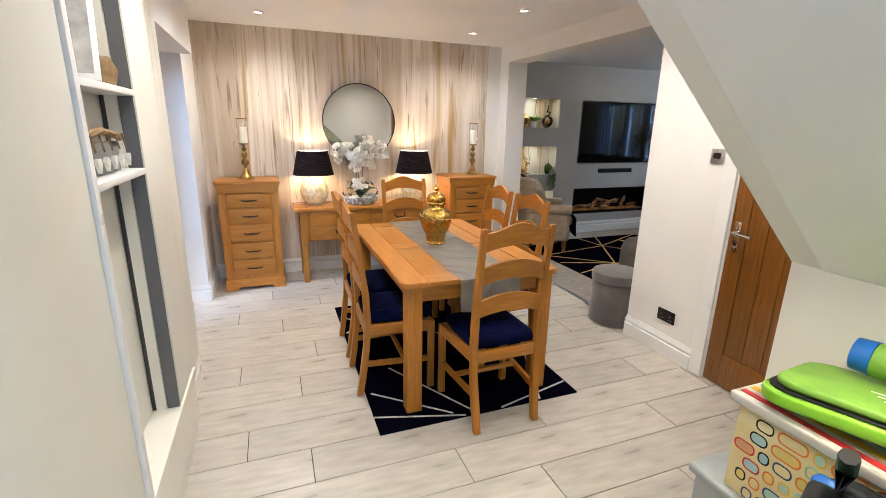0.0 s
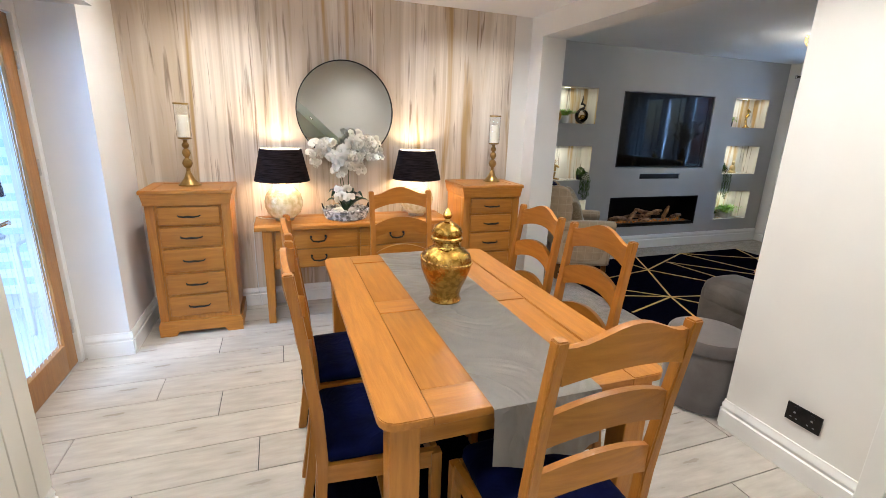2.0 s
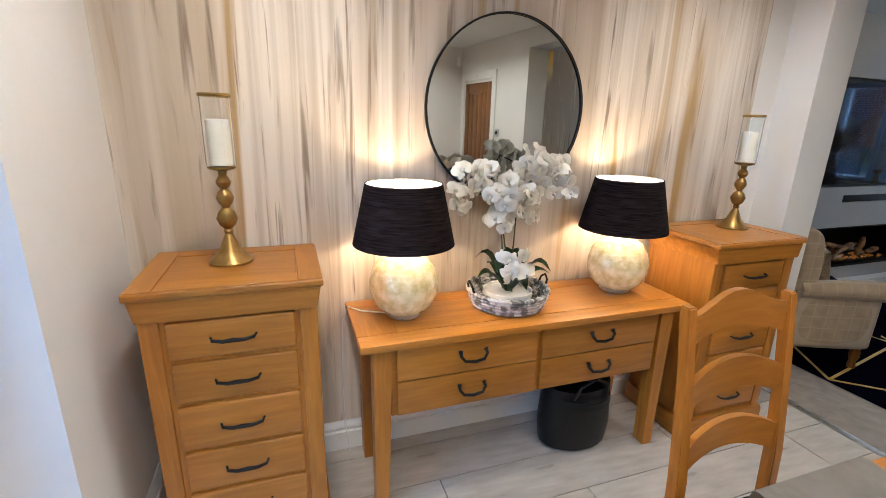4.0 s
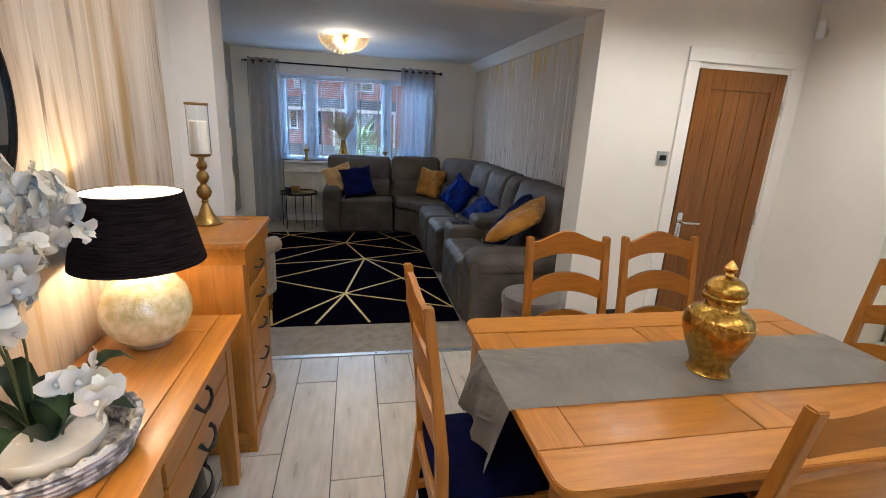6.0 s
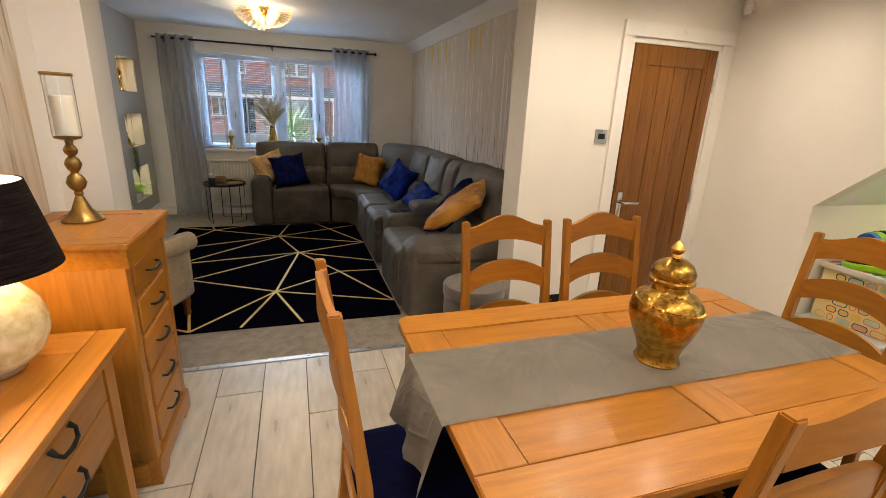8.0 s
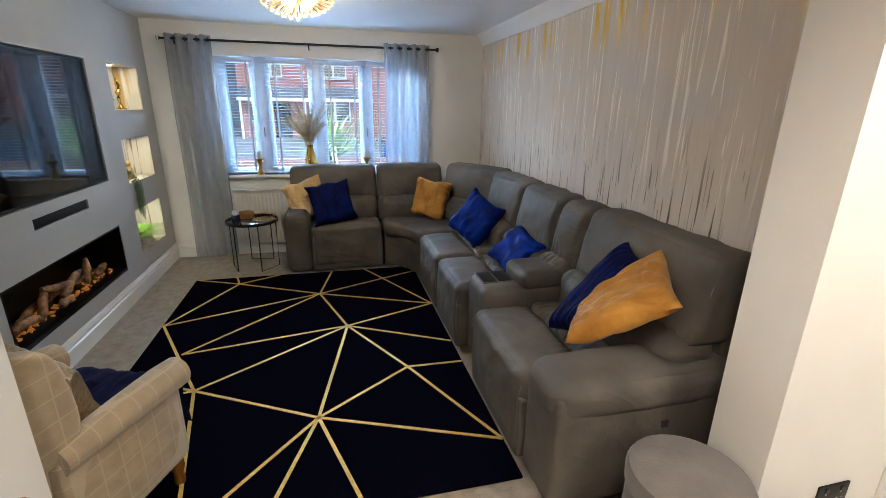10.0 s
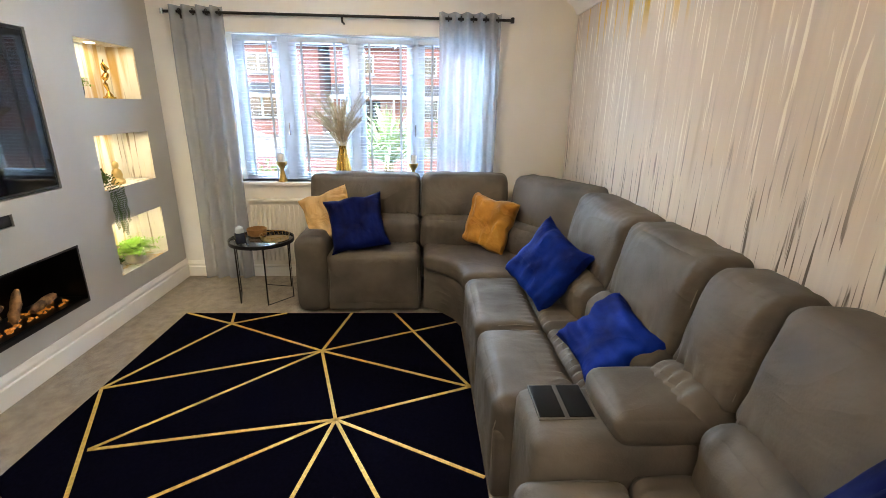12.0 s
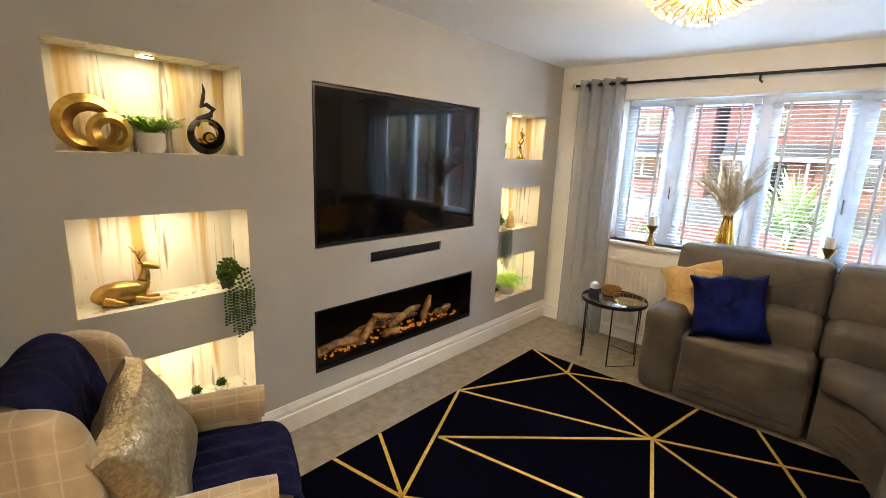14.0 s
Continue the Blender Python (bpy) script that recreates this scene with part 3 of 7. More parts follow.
ETCH = mat("etched_glass_line", (0.75, 0.80, 0.85), None, 30, 0.6)
for k in range(9):
    part("etched_line", bx(-0.5165, -0.5155, 4.397 + 0.046 * k, 4.400 + 0.046 * k, 0.182, 1.858), ETCH, gd, "fine etched line in the glass" if k == 0 else "", smooth=False)
gh = part("door_handle", bx(-0.5, -0.49, 4.28, 4.32, 0.88, 1.06, 0.008, 3), CHROME, gd, "chrome lever handle on a shaped plate")
part("lever", tube([(-0.495, 4.30, 1.0), (-0.455, 4.30, 1.0), (-0.445, 4.315, 1.0), (-0.447, 4.41, 1.0), (-0.45, 4.42, 0.992)], [0.008, 0.008, 0.009, 0.010, 0.008]), CHROME, gh)
for z in (0.25, 1.2, 1.75):
    part("hinge", lathe([(0.007, -0.045), (0.007, 0.045)], 10, centre=(-0.497, 4.925, z)), METAL, gd)
bm = bx(-0.56, -0.48, 4.17, 4.235, 0, 2.05, 0.003)
box(bm, -0.56, -0.48, 4.925, 4.97, 0, 2.05, 0.003)
box(bm, -0.56, -0.48, 4.235, 4.925, 1.975, 2.05, 0.003)
setting("trim_door_2", bm, GLOSS, "white painted door casing", "door frame")


GREYPIN = mat("grey_pin_slot", (0.3, 0.3, 0.3), None, 9, 0.5)


def socket(place, turn):
    """A double wall socket in dark metal."""
    s = thing("wall_socket", "dark metal double wall socket", "socket", Matrix.Translation(place) @ pose(0, 0, 0, 0, 0, turn), "wall sockets")
    part("plate", bx(-0.073, 0.073, -0.008, 0, -0.043, 0.043, 0.003), BLACKIRON, s)
    for x in (-0.036, 0.036):
        part("switch", bx(x - 0.009, x + 0.009, -0.012, -0.008, 0.015, 0.034, 0.002), BLACK, s)
        part("pin_slot", bx(x - 0.004, x + 0.004, -0.0095, -0.008, 0.001, 0.009), GREYPIN, s)
        part("pin_slot", bx(x - 0.016, x - 0.008, -0.0095, -0.008, -0.024, -0.020), GREYPIN, s)
        part("pin_slot", bx(x + 0.008, x + 0.016, -0.0095, -0.008, -0.024, -0.020), GREYPIN, s)
    return s


socket((2.9, 2.906, 0.286), -90)
socket((1.69, 0.55, 1.135), 180)
th = thing("thermostat", "square steel wall thermostat with a dark display", "thermostat", Matrix.Translation((2.9, 2.72, 1.40)) @ pose(0, 0, 0, 0, 0, -90))
part("plate", bx(-0.043, 0.043, -0.012, 0, -0.043, 0.043, 0.004), METAL, th)
part("display", bx(-0.024, 0.024, -0.016, -0.012, -0.016, 0.018, 0.002), BLACK, th)
al = thing("alarm_sensor", "small white corner alarm sensor", "sensor", Matrix.Translation((2.86, 1.80, 2.24)) @ pose(0, 0, 0, 0, 0, -45))
part("body", bx(-0.03, 0.03, -0.045, 0, -0.055, 0.055, 0.012, 3), WHITEPL, al)
part("lens", lathe([(0.02, -0.03), (0.021, 0.0), (0.015, 0.012)], 14, centre=(0, -0.04, -0.01)), CERAMIC, al)

GLOWW = mat("lit_downlight", (0.9, 0.85, 0.7), None, 5, 0.4, emit=(1.0, 0.86, 0.62), glow=9.0)


def downlight(m, group="ceiling downlights"):
    d = thing("downlight", "round chrome-rimmed recessed downlight, lit", "downlight", m, group)
    part("rim", lathe([(0.028, -0.001), (0.030, -0.006), (0.041, -0.006), (0.044, -0.001)], 24), CHROME, d)
    part("lens", lathe([(0.027, -0.0015), (0.027, -0.004)], 20), GLOWW, d, "glowing lens")
    return d


# fittings at y 2.4 are added, out of view, with the fill pair
for x, y in DOWNLIGHTS_AND_FILL:
    downlight(Matrix.Translation((x, y, CEILING)))
tilt = math.degrees(math.atan(0.914))
for x in (1.68, 1.03):
    downlight(Matrix.Translation((x, 1.2, stair_z(x) - 0.004)) @ pose(0, 0, 0, 0, tilt, 0), "stair soffit lights")

# ---- mirror ----
mir = thing("wall_mirror", "large round mirror with a thin black frame", "mirror", pose(1.27, 5.591, 1.57, 90, 0, 2.5))
part("glass", lathe([(0.375, 0.004), (0.375, 0.012)], 64), MIRROR, mir, smooth=False)
part("frame", lathe_open([(0.379, 0.0), (0.381, 0.018), (0.379, 0.021)], 0.006, 64), BLACKIRON, mir)

# ---- tall chests ----


def tallboy(m, label):
    """A five-drawer chest, front on the -y side; local origin under the middle of the front foot line."""
    t = thing("tall_chest", label, "chest of drawers", m, "oak tallboys")
    w, d, h = 0.255, 0.40, 1.03
    part("top", bx(-w - 0.022, w + 0.022, -0.03, d, h - 0.028, h - 0.004, 0.007, 3), OAKX, t)
    for s in (-1, 1):
        part("top_border", bx(*sorted((s * (w - 0.055), s * (w + 0.018))), -0.026, d, h - 0.005, h, 0.002, 1), OAKY, t)
    part("top_border", bx(-w + 0.0565, w - 0.0565, -0.026, 0.05, h - 0.005, h, 0.002, 1), OAKX, t)
    part("top_border", bx(-w + 0.0565, w - 0.0565, d - 0.07, d, h - 0.005, h, 0.002, 1), OAKX, t)
    part("top_panel", bx(-w + 0.0595, w - 0.0595, 0.053, d - 0.073, h - 0.006, h - 0.002, 0.0015, 1), OAKX, t)
    part("cornice", slab([(-w, 0.93), (-w - 0.014, h - 0.028), (w + 0.014, h - 0.028), (w, 0.93)], "y", -0.018, d), OAKX, t)
    part("body", bx(-w + 0.012, w - 0.012, 0.006, d, 0.10, 0.985), OAKZ, t)
    for s in (-1, 1):
        part("corner_post", bx(s * w - s * 0.055, s * w, -0.004, 0.05, 0.10, 0.985, 0.006), OAKZ, t)
        part("side_panel", bx(s * w - s * 0.012, s * w - s * 0.004, 0.05, d - 0.04, 0.16, 0.93, 0.002), OAKZ, t)
    feet = [(-w - 0.012, 0), (-w + 0.09, 0), (-w + 0.11, 0.03), (w - 0.11, 0.03), (w - 0.09, 0), (w + 0.012, 0), (w + 0.012, 0.085), (w, 0.11), (-w, 0.11), (-w - 0.012, 0.085)]
    part("plinth", slab(feet, "y", -0.014, 0.03), OAKX, t)
    for s in (-1, 1):
        part("plinth_side", bx(s * (w - 0.014), s * (w + 0.012), 0.03, d, 0.0, 0.10, 0.004), OAKY, t)
    zs = [0.135, 0.298, 0.461, 0.635, 0.787, 0.925]
    for k in range(5):
        z0, z1 = zs[k] + 0.008, zs[k + 1] - 0.008
        f = part("drawer", bx(-0.185, 0.185, -0.008, 0.014, z0, z1, 0.008, 3), OAKX, t)
        zc = (z0 + z1) / 2
        part("handle", tube([(-0.066, -0.006, zc + 0.003), (-0.060, -0.026, zc), (-0.03, -0.033, zc - 0.003), (0, -0.034, zc - 0.001), (0.03, -0.033, zc - 0.003), (0.060, -0.026, zc), (0.066, -0.006, zc + 0.003)],
                            [0.004, 0.005, 0.006, 0.0075, 0.006, 0.005, 0.004]), BLACKIRON, f, "black iron drawer pull")
    return t


tallboy(pose(0.162, 5.17, 0), "tall oak five-drawer chest with black pulls")
tallboy(pose(2.395, 5.175, 0), "tall oak five-drawer chest beside the room opening")

# ---- console table ----
con = thing("console_table", "oak console table with drawers and black pulls", "console table", pose(1.292, 5.20, 0))
W, D = 0.69, 0.39
part("tabletop", bx(-W - 0.05, W + 0.05, -0.04, 0.045, 0.725, 0.755, 0.006), OAKX, con)
part("tabletop_board", bx(-W + 0.10, W - 0.10, 0.0465, 0.30, 0.725, 0.755, 0.003), OAKX, con)
part("tabletop_board", bx(-W - 0.05, W + 0.05, 0.3015, D, 0.725, 0.755, 0.003), OAKX, con)
for s in (-1, 1):
    part("breadboard_end", bx(s * (W - 0.0985), s * (W + 0.05), 0.0465, 0.30, 0.725, 0.755, 0.003), OAKY, con)
    for y in (0.0, D - 0.08):
        part("leg", slab([(s * (W - 0.07), 0.725), (s * W, 0.725), (s * (W - 0.005), 0.0), (s * (W - 0.055), 0.0)], "y", y, y + 0.065), OAKZ, con)
part("apron", bx(-W + 0.07, W - 0.07, 0.016, D - 0.02, 0.42, 0.725), OAKX, con)
for s in (-1, 1):
    for z0, z1 in ((0.428, 0.568), (0.574, 0.715)):
        f = part("drawer", bx(s * 0.012, s * 0.60, -0.002, 0.016, z0, z1, 0.004), OAKX, con)
        zc, xc = (z0 + z1) / 2, s * 0.30
        part("handle", tube([(xc - 0.052, -0.004, zc + 0.022), (xc - 0.055, -0.018, zc + 0.008), (xc - 0.04, -0.026, zc - 0.012), (xc, -0.028, zc - 0.018), (xc + 0.04, -0.026, zc - 0.012), (xc + 0.055, -0.018, zc + 0.008), (xc + 0.052, -0.004, zc + 0.022)],
                            [0.009, 0.006, 0.006, 0.007, 0.006, 0.006, 0.009]), BLACKIRON, f, "black iron swan-neck pull")

# ---- table lamps ----


def table_lamp(m):
    t = thing("table_lamp", "lit table lamp, pearly gold globe base and black tapered shade", "lamp", m, "console lamps")
    part("foot", lathe([(0.062, 0.0), (0.068, 0.004), (0.068, 0.016), (0.058, 0.02)], 28), METAL, t, "silver metal foot")
    prof = [(0.055, 0.018), (0.09, 0.03), (0.118, 0.06), (0.136, 0.105), (0.138, 0.15), (0.125, 0.20), (0.095, 0.24), (0.055, 0.265), (0.028, 0.274), (0.022, 0.282)]
    part("globe", lathe(prof, 36), GLOBE, t, "mottled pearl gold glass globe")
    part("neck", lathe([(0.018, 0.278), (0.018, 0.31), (0.014, 0.312), (0.014, 0.37)], 16), METAL, t)
    part("shade", lathe_open([(0.198, 0.302), (0.147, 0.534)], 0.003, 40), SHADE, t, "black slub fabric tapered shade")
    part("shade_lining", lathe_open([(0.194, 0.304), (0.143, 0.532)], 0.001, 40), SHADEIN, t)
    return t


for x, y in ((0.765, 5.40), (1.81, 5.41)):
    table_lamp(pose(x, y, 0.755))
solid("lamp_cable", tube([(0.70, 5.42, 0.759), (0.60, 5.46, 0.764), (0.555, 5.5, 0.77), (0.53, 5.52, 0.70), (0.525, 5.55, 0.40), (0.53, 5.57, 0.16), (0.55, 5.57, 0.004)], 0.003, 6), WHITEPL, "thin white lamp flex over the console edge", "cable")

# ---- candle pillars ----


def candle_stand(m):
    t = thing("candle_holder", "antique gold turned candle holder with glass cylinder", "candle holder", m, "hurricane candle holders")
    prof = [(0.072, 0), (0.072, 0.006), (0.062, 0.014), (0.034, 0.045), (0.018, 0.085), (0.012, 0.10), (0.016, 0.108), (0.012, 0.116), (0.026, 0.130), (0.034, 0.152), (0.026, 0.174),
            (0.012, 0.188), (0.014, 0.194), (0.022, 0.204), (0.028, 0.222), (0.022, 0.24), (0.011, 0.252), (0.02, 0.262), (0.024, 0.275), (0.018, 0.288), (0.012, 0.296), (0.014, 0.31), (0.042, 0.318), (0.045, 0.326), (0.0, 0.328)]
    part("stem", lathe(prof, 28), ANTGOLD, t, "turned antique gold stem with beads")
    part("candle", lathe([(0.035, 0.329), (0.036, 0.335), (0.036, 0.47), (0.03, 0.475), (0.0, 0.472)], 24), WAX, t, "ivory pillar candle")
    g = part("glass_cylinder", bm_ring(0.046, 0.329, 0.545), GLASS, t, "clear glass cylinder")
    g.visible_shadow = False
    part("rim", lathe_open([(0.048, 0.541), (0.05, 0.547), (0.048, 0.552)], 0.005, 28), ANTGOLD, t)
    return t


def bm_ring(r, z0, z1):
    return lathe_open([(r, z0), (r, z1)], 0.002, 28)


candle_stand(pose(0.15, 5.40, 1.03))
candle_stand(pose(2.49, 5.40, 1.03))

# ---- orchid in a woven tray ----
tray = thing("woven_tray", "round grey and white woven tray with handles", "tray", pose(1.225, 5.39, 0.755))
part("bottom", lathe([(0.148, 0.002), (0.150, 0.01)], 36), WEAVE, tray)
for k in range(5):
    ring = [((0.152 + 0.005 * k) * math.cos(a), (0.152 + 0.005 * k) * math.sin(a), 0.014 + 0.015 * k + 0.003 * math.sin(a * 24 + k * 3.1)) for a in (2 * math.pi * j / 96 for j in range(96))]
    part("strand", tube(ring, [0.0095 + 0.0025 * math.sin(j * 1.57 + k * 3.1) for j in range(96)], 6, closed=True), WEAVE, tray)
for s in (-1, 1):
    part("handle", tube([(s * 0.168, -0.03, 0.07), (s * 0.178, -0.024, 0.105), (s * 0.182, 0, 0.12), (s * 0.178, 0.024, 0.105), (s * 0.168, 0.03, 0.07)], 0.005), VINYL, tray, "dark wrapped handle")
orchid = thing("orchid", "white orchid sprays in a low white bowl", "orchid", pose(1.225, 5.39, 0.767))
part("bowl", lathe([(0.06, 0.0), (0.095, 0.015), (0.108, 0.04), (0.106, 0.058), (0.099, 0.058), (0.095, 0.046), (0.0, 0.044)], 32), CERAMIC, orchid, "low white ceramic bowl")
rng = random.Random(4)
for k in range(9):
    a, ln = k * 0.72 + 0.3, 0.13 + 0.05 * rng.random()
    bm = bmesh.new()
    left, right, mid = [], [], []
    for i in range(7):
        u = i / 6
        r = 0.015 + ln * u
        z = 0.05 + 0.13 * math.sin(u * 2.2) * (0.7 + 0.5 * (k % 2))
        wd = 0.034 * math.sin(math.pi * min(1, u * 0.9 + 0.08))
        c = Vector((r * math.cos(a), r * math.sin(a), z))
        sd = Vector((-math.sin(a), math.cos(a), 0)) * wd
        left.append(bm.verts.new(c + sd + Vector((0, 0, wd * 0.4))))
        mid.append(bm.verts.new(c))
        right.append(bm.verts.new(c - sd + Vector((0, 0, wd * 0.4))))
    for i in range(6):
        bm.faces.new((left[i], mid[i], mid[i + 1], left[i + 1]))
        bm.faces.new((mid[i], right[i], right[i + 1], mid[i + 1]))
    bmesh.ops.solidify(bm, geom=bm.faces[:], thickness=0.003)
    part("leaf", bm, LEAF, orchid, "thick dark green strap leaf" if k == 0 else "")


def bloom():
    """An orchid flower facing +z: three sepals, two wide petals, a small lip."""
    bm = bmesh.new()
    for a, ln, wd in ((90, 0.034, 0.012), (210, 0.033, 0.012), (330, 0.033, 0.012), (20, 0.038, 0.021), (160, 0.038, 0.021)):
        d = Vector((math.cos(radians(a)), math.sin(radians(a)), 0))
        sd = Vector((-d.y, d.x, 0))
        c0 = bm.verts.new((0, 0, 0))
        prev = None
        for i in range(1, 5):
            u = i / 4
            w = wd * math.sin(math.pi * (0.12 + 0.78 * u)) if i < 4 else wd * 0.35
            p = d * ln * u + Vector((0, 0, 0.010 * math.sin(u * 3)))
            row = (bm.verts.new(p + sd * w), bm.verts.new(p - sd * w))
            if prev:
                bm.faces.new((prev[0], prev[1], row[1], row[0]))
            else:
                bm.faces.new((c0, row[1], row[0]))
            prev = row
    lathe([(0.003, 0.0), (0.007, 0.006), (0.004, 0.014), (0.0, 0.016)], 7, bm)
    return bm


stems = [[(-0.01, 0.0, 0.05), (-0.03, 0.02, 0.25), (-0.05, 0.0, 0.46), (-0.11, -0.03, 0.57), (-0.19, -0.05, 0.52), (-0.22, -0.06, 0.43)],
         [(0.015, 0.0, 0.05), (0.03, 0.0, 0.26), (0.04, -0.02, 0.50), (0.10, -0.04, 0.60), (0.20, -0.05, 0.56), (0.26, -0.06, 0.46)],
         [(0.0, -0.01, 0.05), (0.0, -0.03, 0.22), (-0.03, -0.05, 0.40), (0.02, -0.08, 0.50), (0.09, -0.09, 0.44), (0.11, -0.10, 0.34)],
         [(0.01, -0.02, 0.05), (-0.03, -0.06, 0.16), (-0.04, -0.09, 0.22), (0.0, -0.12, 0.20)]]
mesh = None
for s, pts in enumerate(stems):
    fine = []
    for i in range(len(pts) - 1):
        for u in (0, 0.34, 0.67):
            q = Vector(pts[i]).lerp(Vector(pts[i + 1]), u)
            fine.append(Vector((q.x, 0.03 - q.y * 0.5, q.z)) if s < 3 else q)
    part("stem", tube(fine, 0.003, 6), STEM, orchid)
    for i, p in enumerate(fine):
        if i < (5 if s < 3 else 5):
            continue
        for rep in range(4 if s < 3 else 2):
            m = Matrix.Translation(p + Vector((rng.uniform(-0.05, 0.05), rng.uniform(-0.055, 0.015), rng.uniform(-0.055, 0.045)))) @ Euler((radians(90 + rng.uniform(-45, 35)), rng.uniform(-0.6, 0.6), rng.uniform(-1.0, 1.0))).to_matrix().to_4x4() @ Matrix.Scale(rng.uniform(0.9, 1.35), 4)
            if mesh is None:
                f = part("flower", bloom(), PETAL, orchid, "white orchid flower", angle=70)
                mesh = f.data
            else:
                f = new("flower", mesh)
                f.parent = orchid
            f.matrix_local = m

# ---- black bag under the console ----
bag = thing("handbag", "black leather bucket bag standing under the console", "bag", pose(1.62, 5.36, 0))
part("body", lathe([(0.13, 0.0), (0.155, 0.02), (0.165, 0.12), (0.158, 0.24), (0.15, 0.33), (0.146, 0.33), (0.14, 0.25), (0.0, 0.24)], 28, squash=(1.15, 0.8)), VINYL, bag)
part("band", lathe_open([(0.1625, 0.26), (0.157, 0.29)], 0.004, 28), VINYL, bag)
for s in (-1, 1):
    part("strap", tube([(-0.09, s * 0.11, 0.30), (-0.07, s * 0.13, 0.37), (0.0, s * 0.14, 0.41), (0.07, s * 0.13, 0.37), (0.09, s * 0.11, 0.30)], 0.007), VINYL, bag)

# ---- dining rug ----


def line_strip(bm, a, b, w, z):
    a, b = Vector((*a, 0)), Vector((*b, 0))
    s = (b - a).normalized().cross(Vector((0, 0, 1))) * w / 2
    p = [a + s, a - s, b - s, b + s]
    lo, hi = [bm.verts.new((v.x, v.y, z)) for v in p], [bm.verts.new((v.x, v.y, z + 0.003)) for v in p]
    bm.faces.new(hi)
    for k in range(4):
        bm.faces.new((lo[k], lo[(k + 1) % 4], hi[(k + 1) % 4], hi[k]))
    return bm


drug = thing("dining_rug", "black flat rug with thin silver lines under the table", "rug", pose(0, 0, 0))
part("woven_base", bx(0.80, 2.01, 2.675, 4.44, 0.0005, 0.010, 0.003), RUGBLACK, drug)
for a, b in (((0.80, 2.82), (1.28, 2.68)), ((0.83, 3.05), (1.22, 2.72)), ((1.0, 3.3), (1.35, 2.68)), ((1.5, 2.68), (2.0, 2.80)), ((1.75, 2.68), (1.95, 3.2)), ((0.82, 3.9), (1.3, 4.42)), ((0.82, 4.2), (1.6, 3.6)), ((1.6, 3.6), (2.0, 3.9))):
    part("line", line_strip(bmesh.new(), a, b, 0.011, 0.0095), RUGSILVER, drug, smooth=False)

# ---- dining table ----
tab = thing("dining_table", "honey oak rectangular dining table with panelled top", "dining table", pose(1.415, 3.513, 0))
X, Y, T = 0.465, 0.745, 0.772


def rounded(x0, x1, y0, y1, r, only=None, n=5):
    out = []
    for k, (cx, cy, a0) in enumerate(((x1 - r, y1 - r, 0), (x0 + r, y1 - r, 90), (x0 + r, y0 + r, 180), (x1 - r, y0 + r, 270))):
        if only is None or k in only:
            out += [(cx + r * math.cos(radians(a0 + 90 * i / n)), cy + r * math.sin(radians(a0 + 90 * i / n))) for i in range(n + 1)]
        else:
            out.append(((x1, x0, x0, x1)[k], (y1, y1, y0, y0)[k]))
    return out


def plate(outline, z0, z1, bev=0.004):
    bm = slab(outline, "z", z0, z1)
    edges = [e for e in bm.edges if abs(e.verts[0].co.z - e.verts[1].co.z) < 1e-6]
    bmesh.ops.bevel(bm, geom=edges, offset=bev, segments=2, affect="EDGES")
    return bm


part("underframe_board", plate(rounded(-X + 0.012, X - 0.012, -Y + 0.012, Y - 0.012, 0.05), T - 0.034, T - 0.008, 0.005), OAKY, tab)
for s in (-1, 1):
    part("edge_board", plate(rounded(*sorted((s * (X - 0.14), s * X)), -Y, Y, 0.05, (0, 3) if s > 0 else (1, 2)), T - 0.027, T, 0.003), OAKY, tab)
    part("end_board", bx(-X + 0.1415, X - 0.1415, *sorted((s * (Y - 0.13), s * Y)), T - 0.027, T, 0.002, 1), OAKX, tab)
    part("centre_rail", bx(*sorted((s * 0.002, s * (X - 0.1415))), -0.06, 0.06, T - 0.027, T, 0.002, 1), OAKX, tab)
    for q in (-1, 1):
        part("panel", bx(*sorted((s * 0.002, s * (X - 0.1435))), *sorted((q * 0.063, q * (Y - 0.133))), T - 0.028, T - 0.002, 0.004), OAKY, tab)
        part("leg", bx(*sorted((s * (X - 0.115), s * (X - 0.03))), *sorted((q * (Y - 0.115), q * (Y - 0.03))), 0, T - 0.034, 0.006, 3), OAKZ, tab)
    part("apron", bx(*sorted((s * (X - 0.085), s * (X - 0.06))), -Y + 0.115, Y - 0.115, T - 0.125, T - 0.034), OAKY, tab)
    part("apron", bx(-X + 0.115, X - 0.115, *sorted((s * (Y - 0.085), s * (Y - 0.06))), T - 0.125, T - 0.034), OAKX, tab)

# runner: lies on the table and hangs over both ends
bm = bmesh.new()
x0, x1, n = 1.255, 1.605, 9
prof = [(-0.775, 0.60), (-0.772, 0.66), (-0.768, 0.74), (-0.762, 0.772), (-0.748, 0.7755)] + [(-0.7 + 0.1 * k, 0.7755) for k in range(15)] + [(0.748, 0.7755), (0.762, 0.772), (0.768, 0.74), (0.774, 0.68), (0.78, 0.60), (0.784, 0.56)]
grid = []
for y, z in prof:
    row = []
    for k in range(n + 1):
        u = k / n
        drop = max(0, 0.76 - z)
        row.append(bm.verts.new((x0 + (x1 - x0) * u + 0.02 * drop * math.sin(u * 9), 3.513 + y + math.copysign(drop * (0.10 + 0.10 * math.sin(u * 13 + y * 2)), y), z + 0.0012 * noise.noise(Vector((u * 4, y * 5, 0))))))
    grid.append(row)
for a, b in zip(grid, grid[1:]):
    for k in range(n):
        bm.faces.new((a[k], a[k + 1], b[k + 1], b[k]))
bmesh.ops.solidify(bm, geom=bm.faces[:], thickness=-0.002)
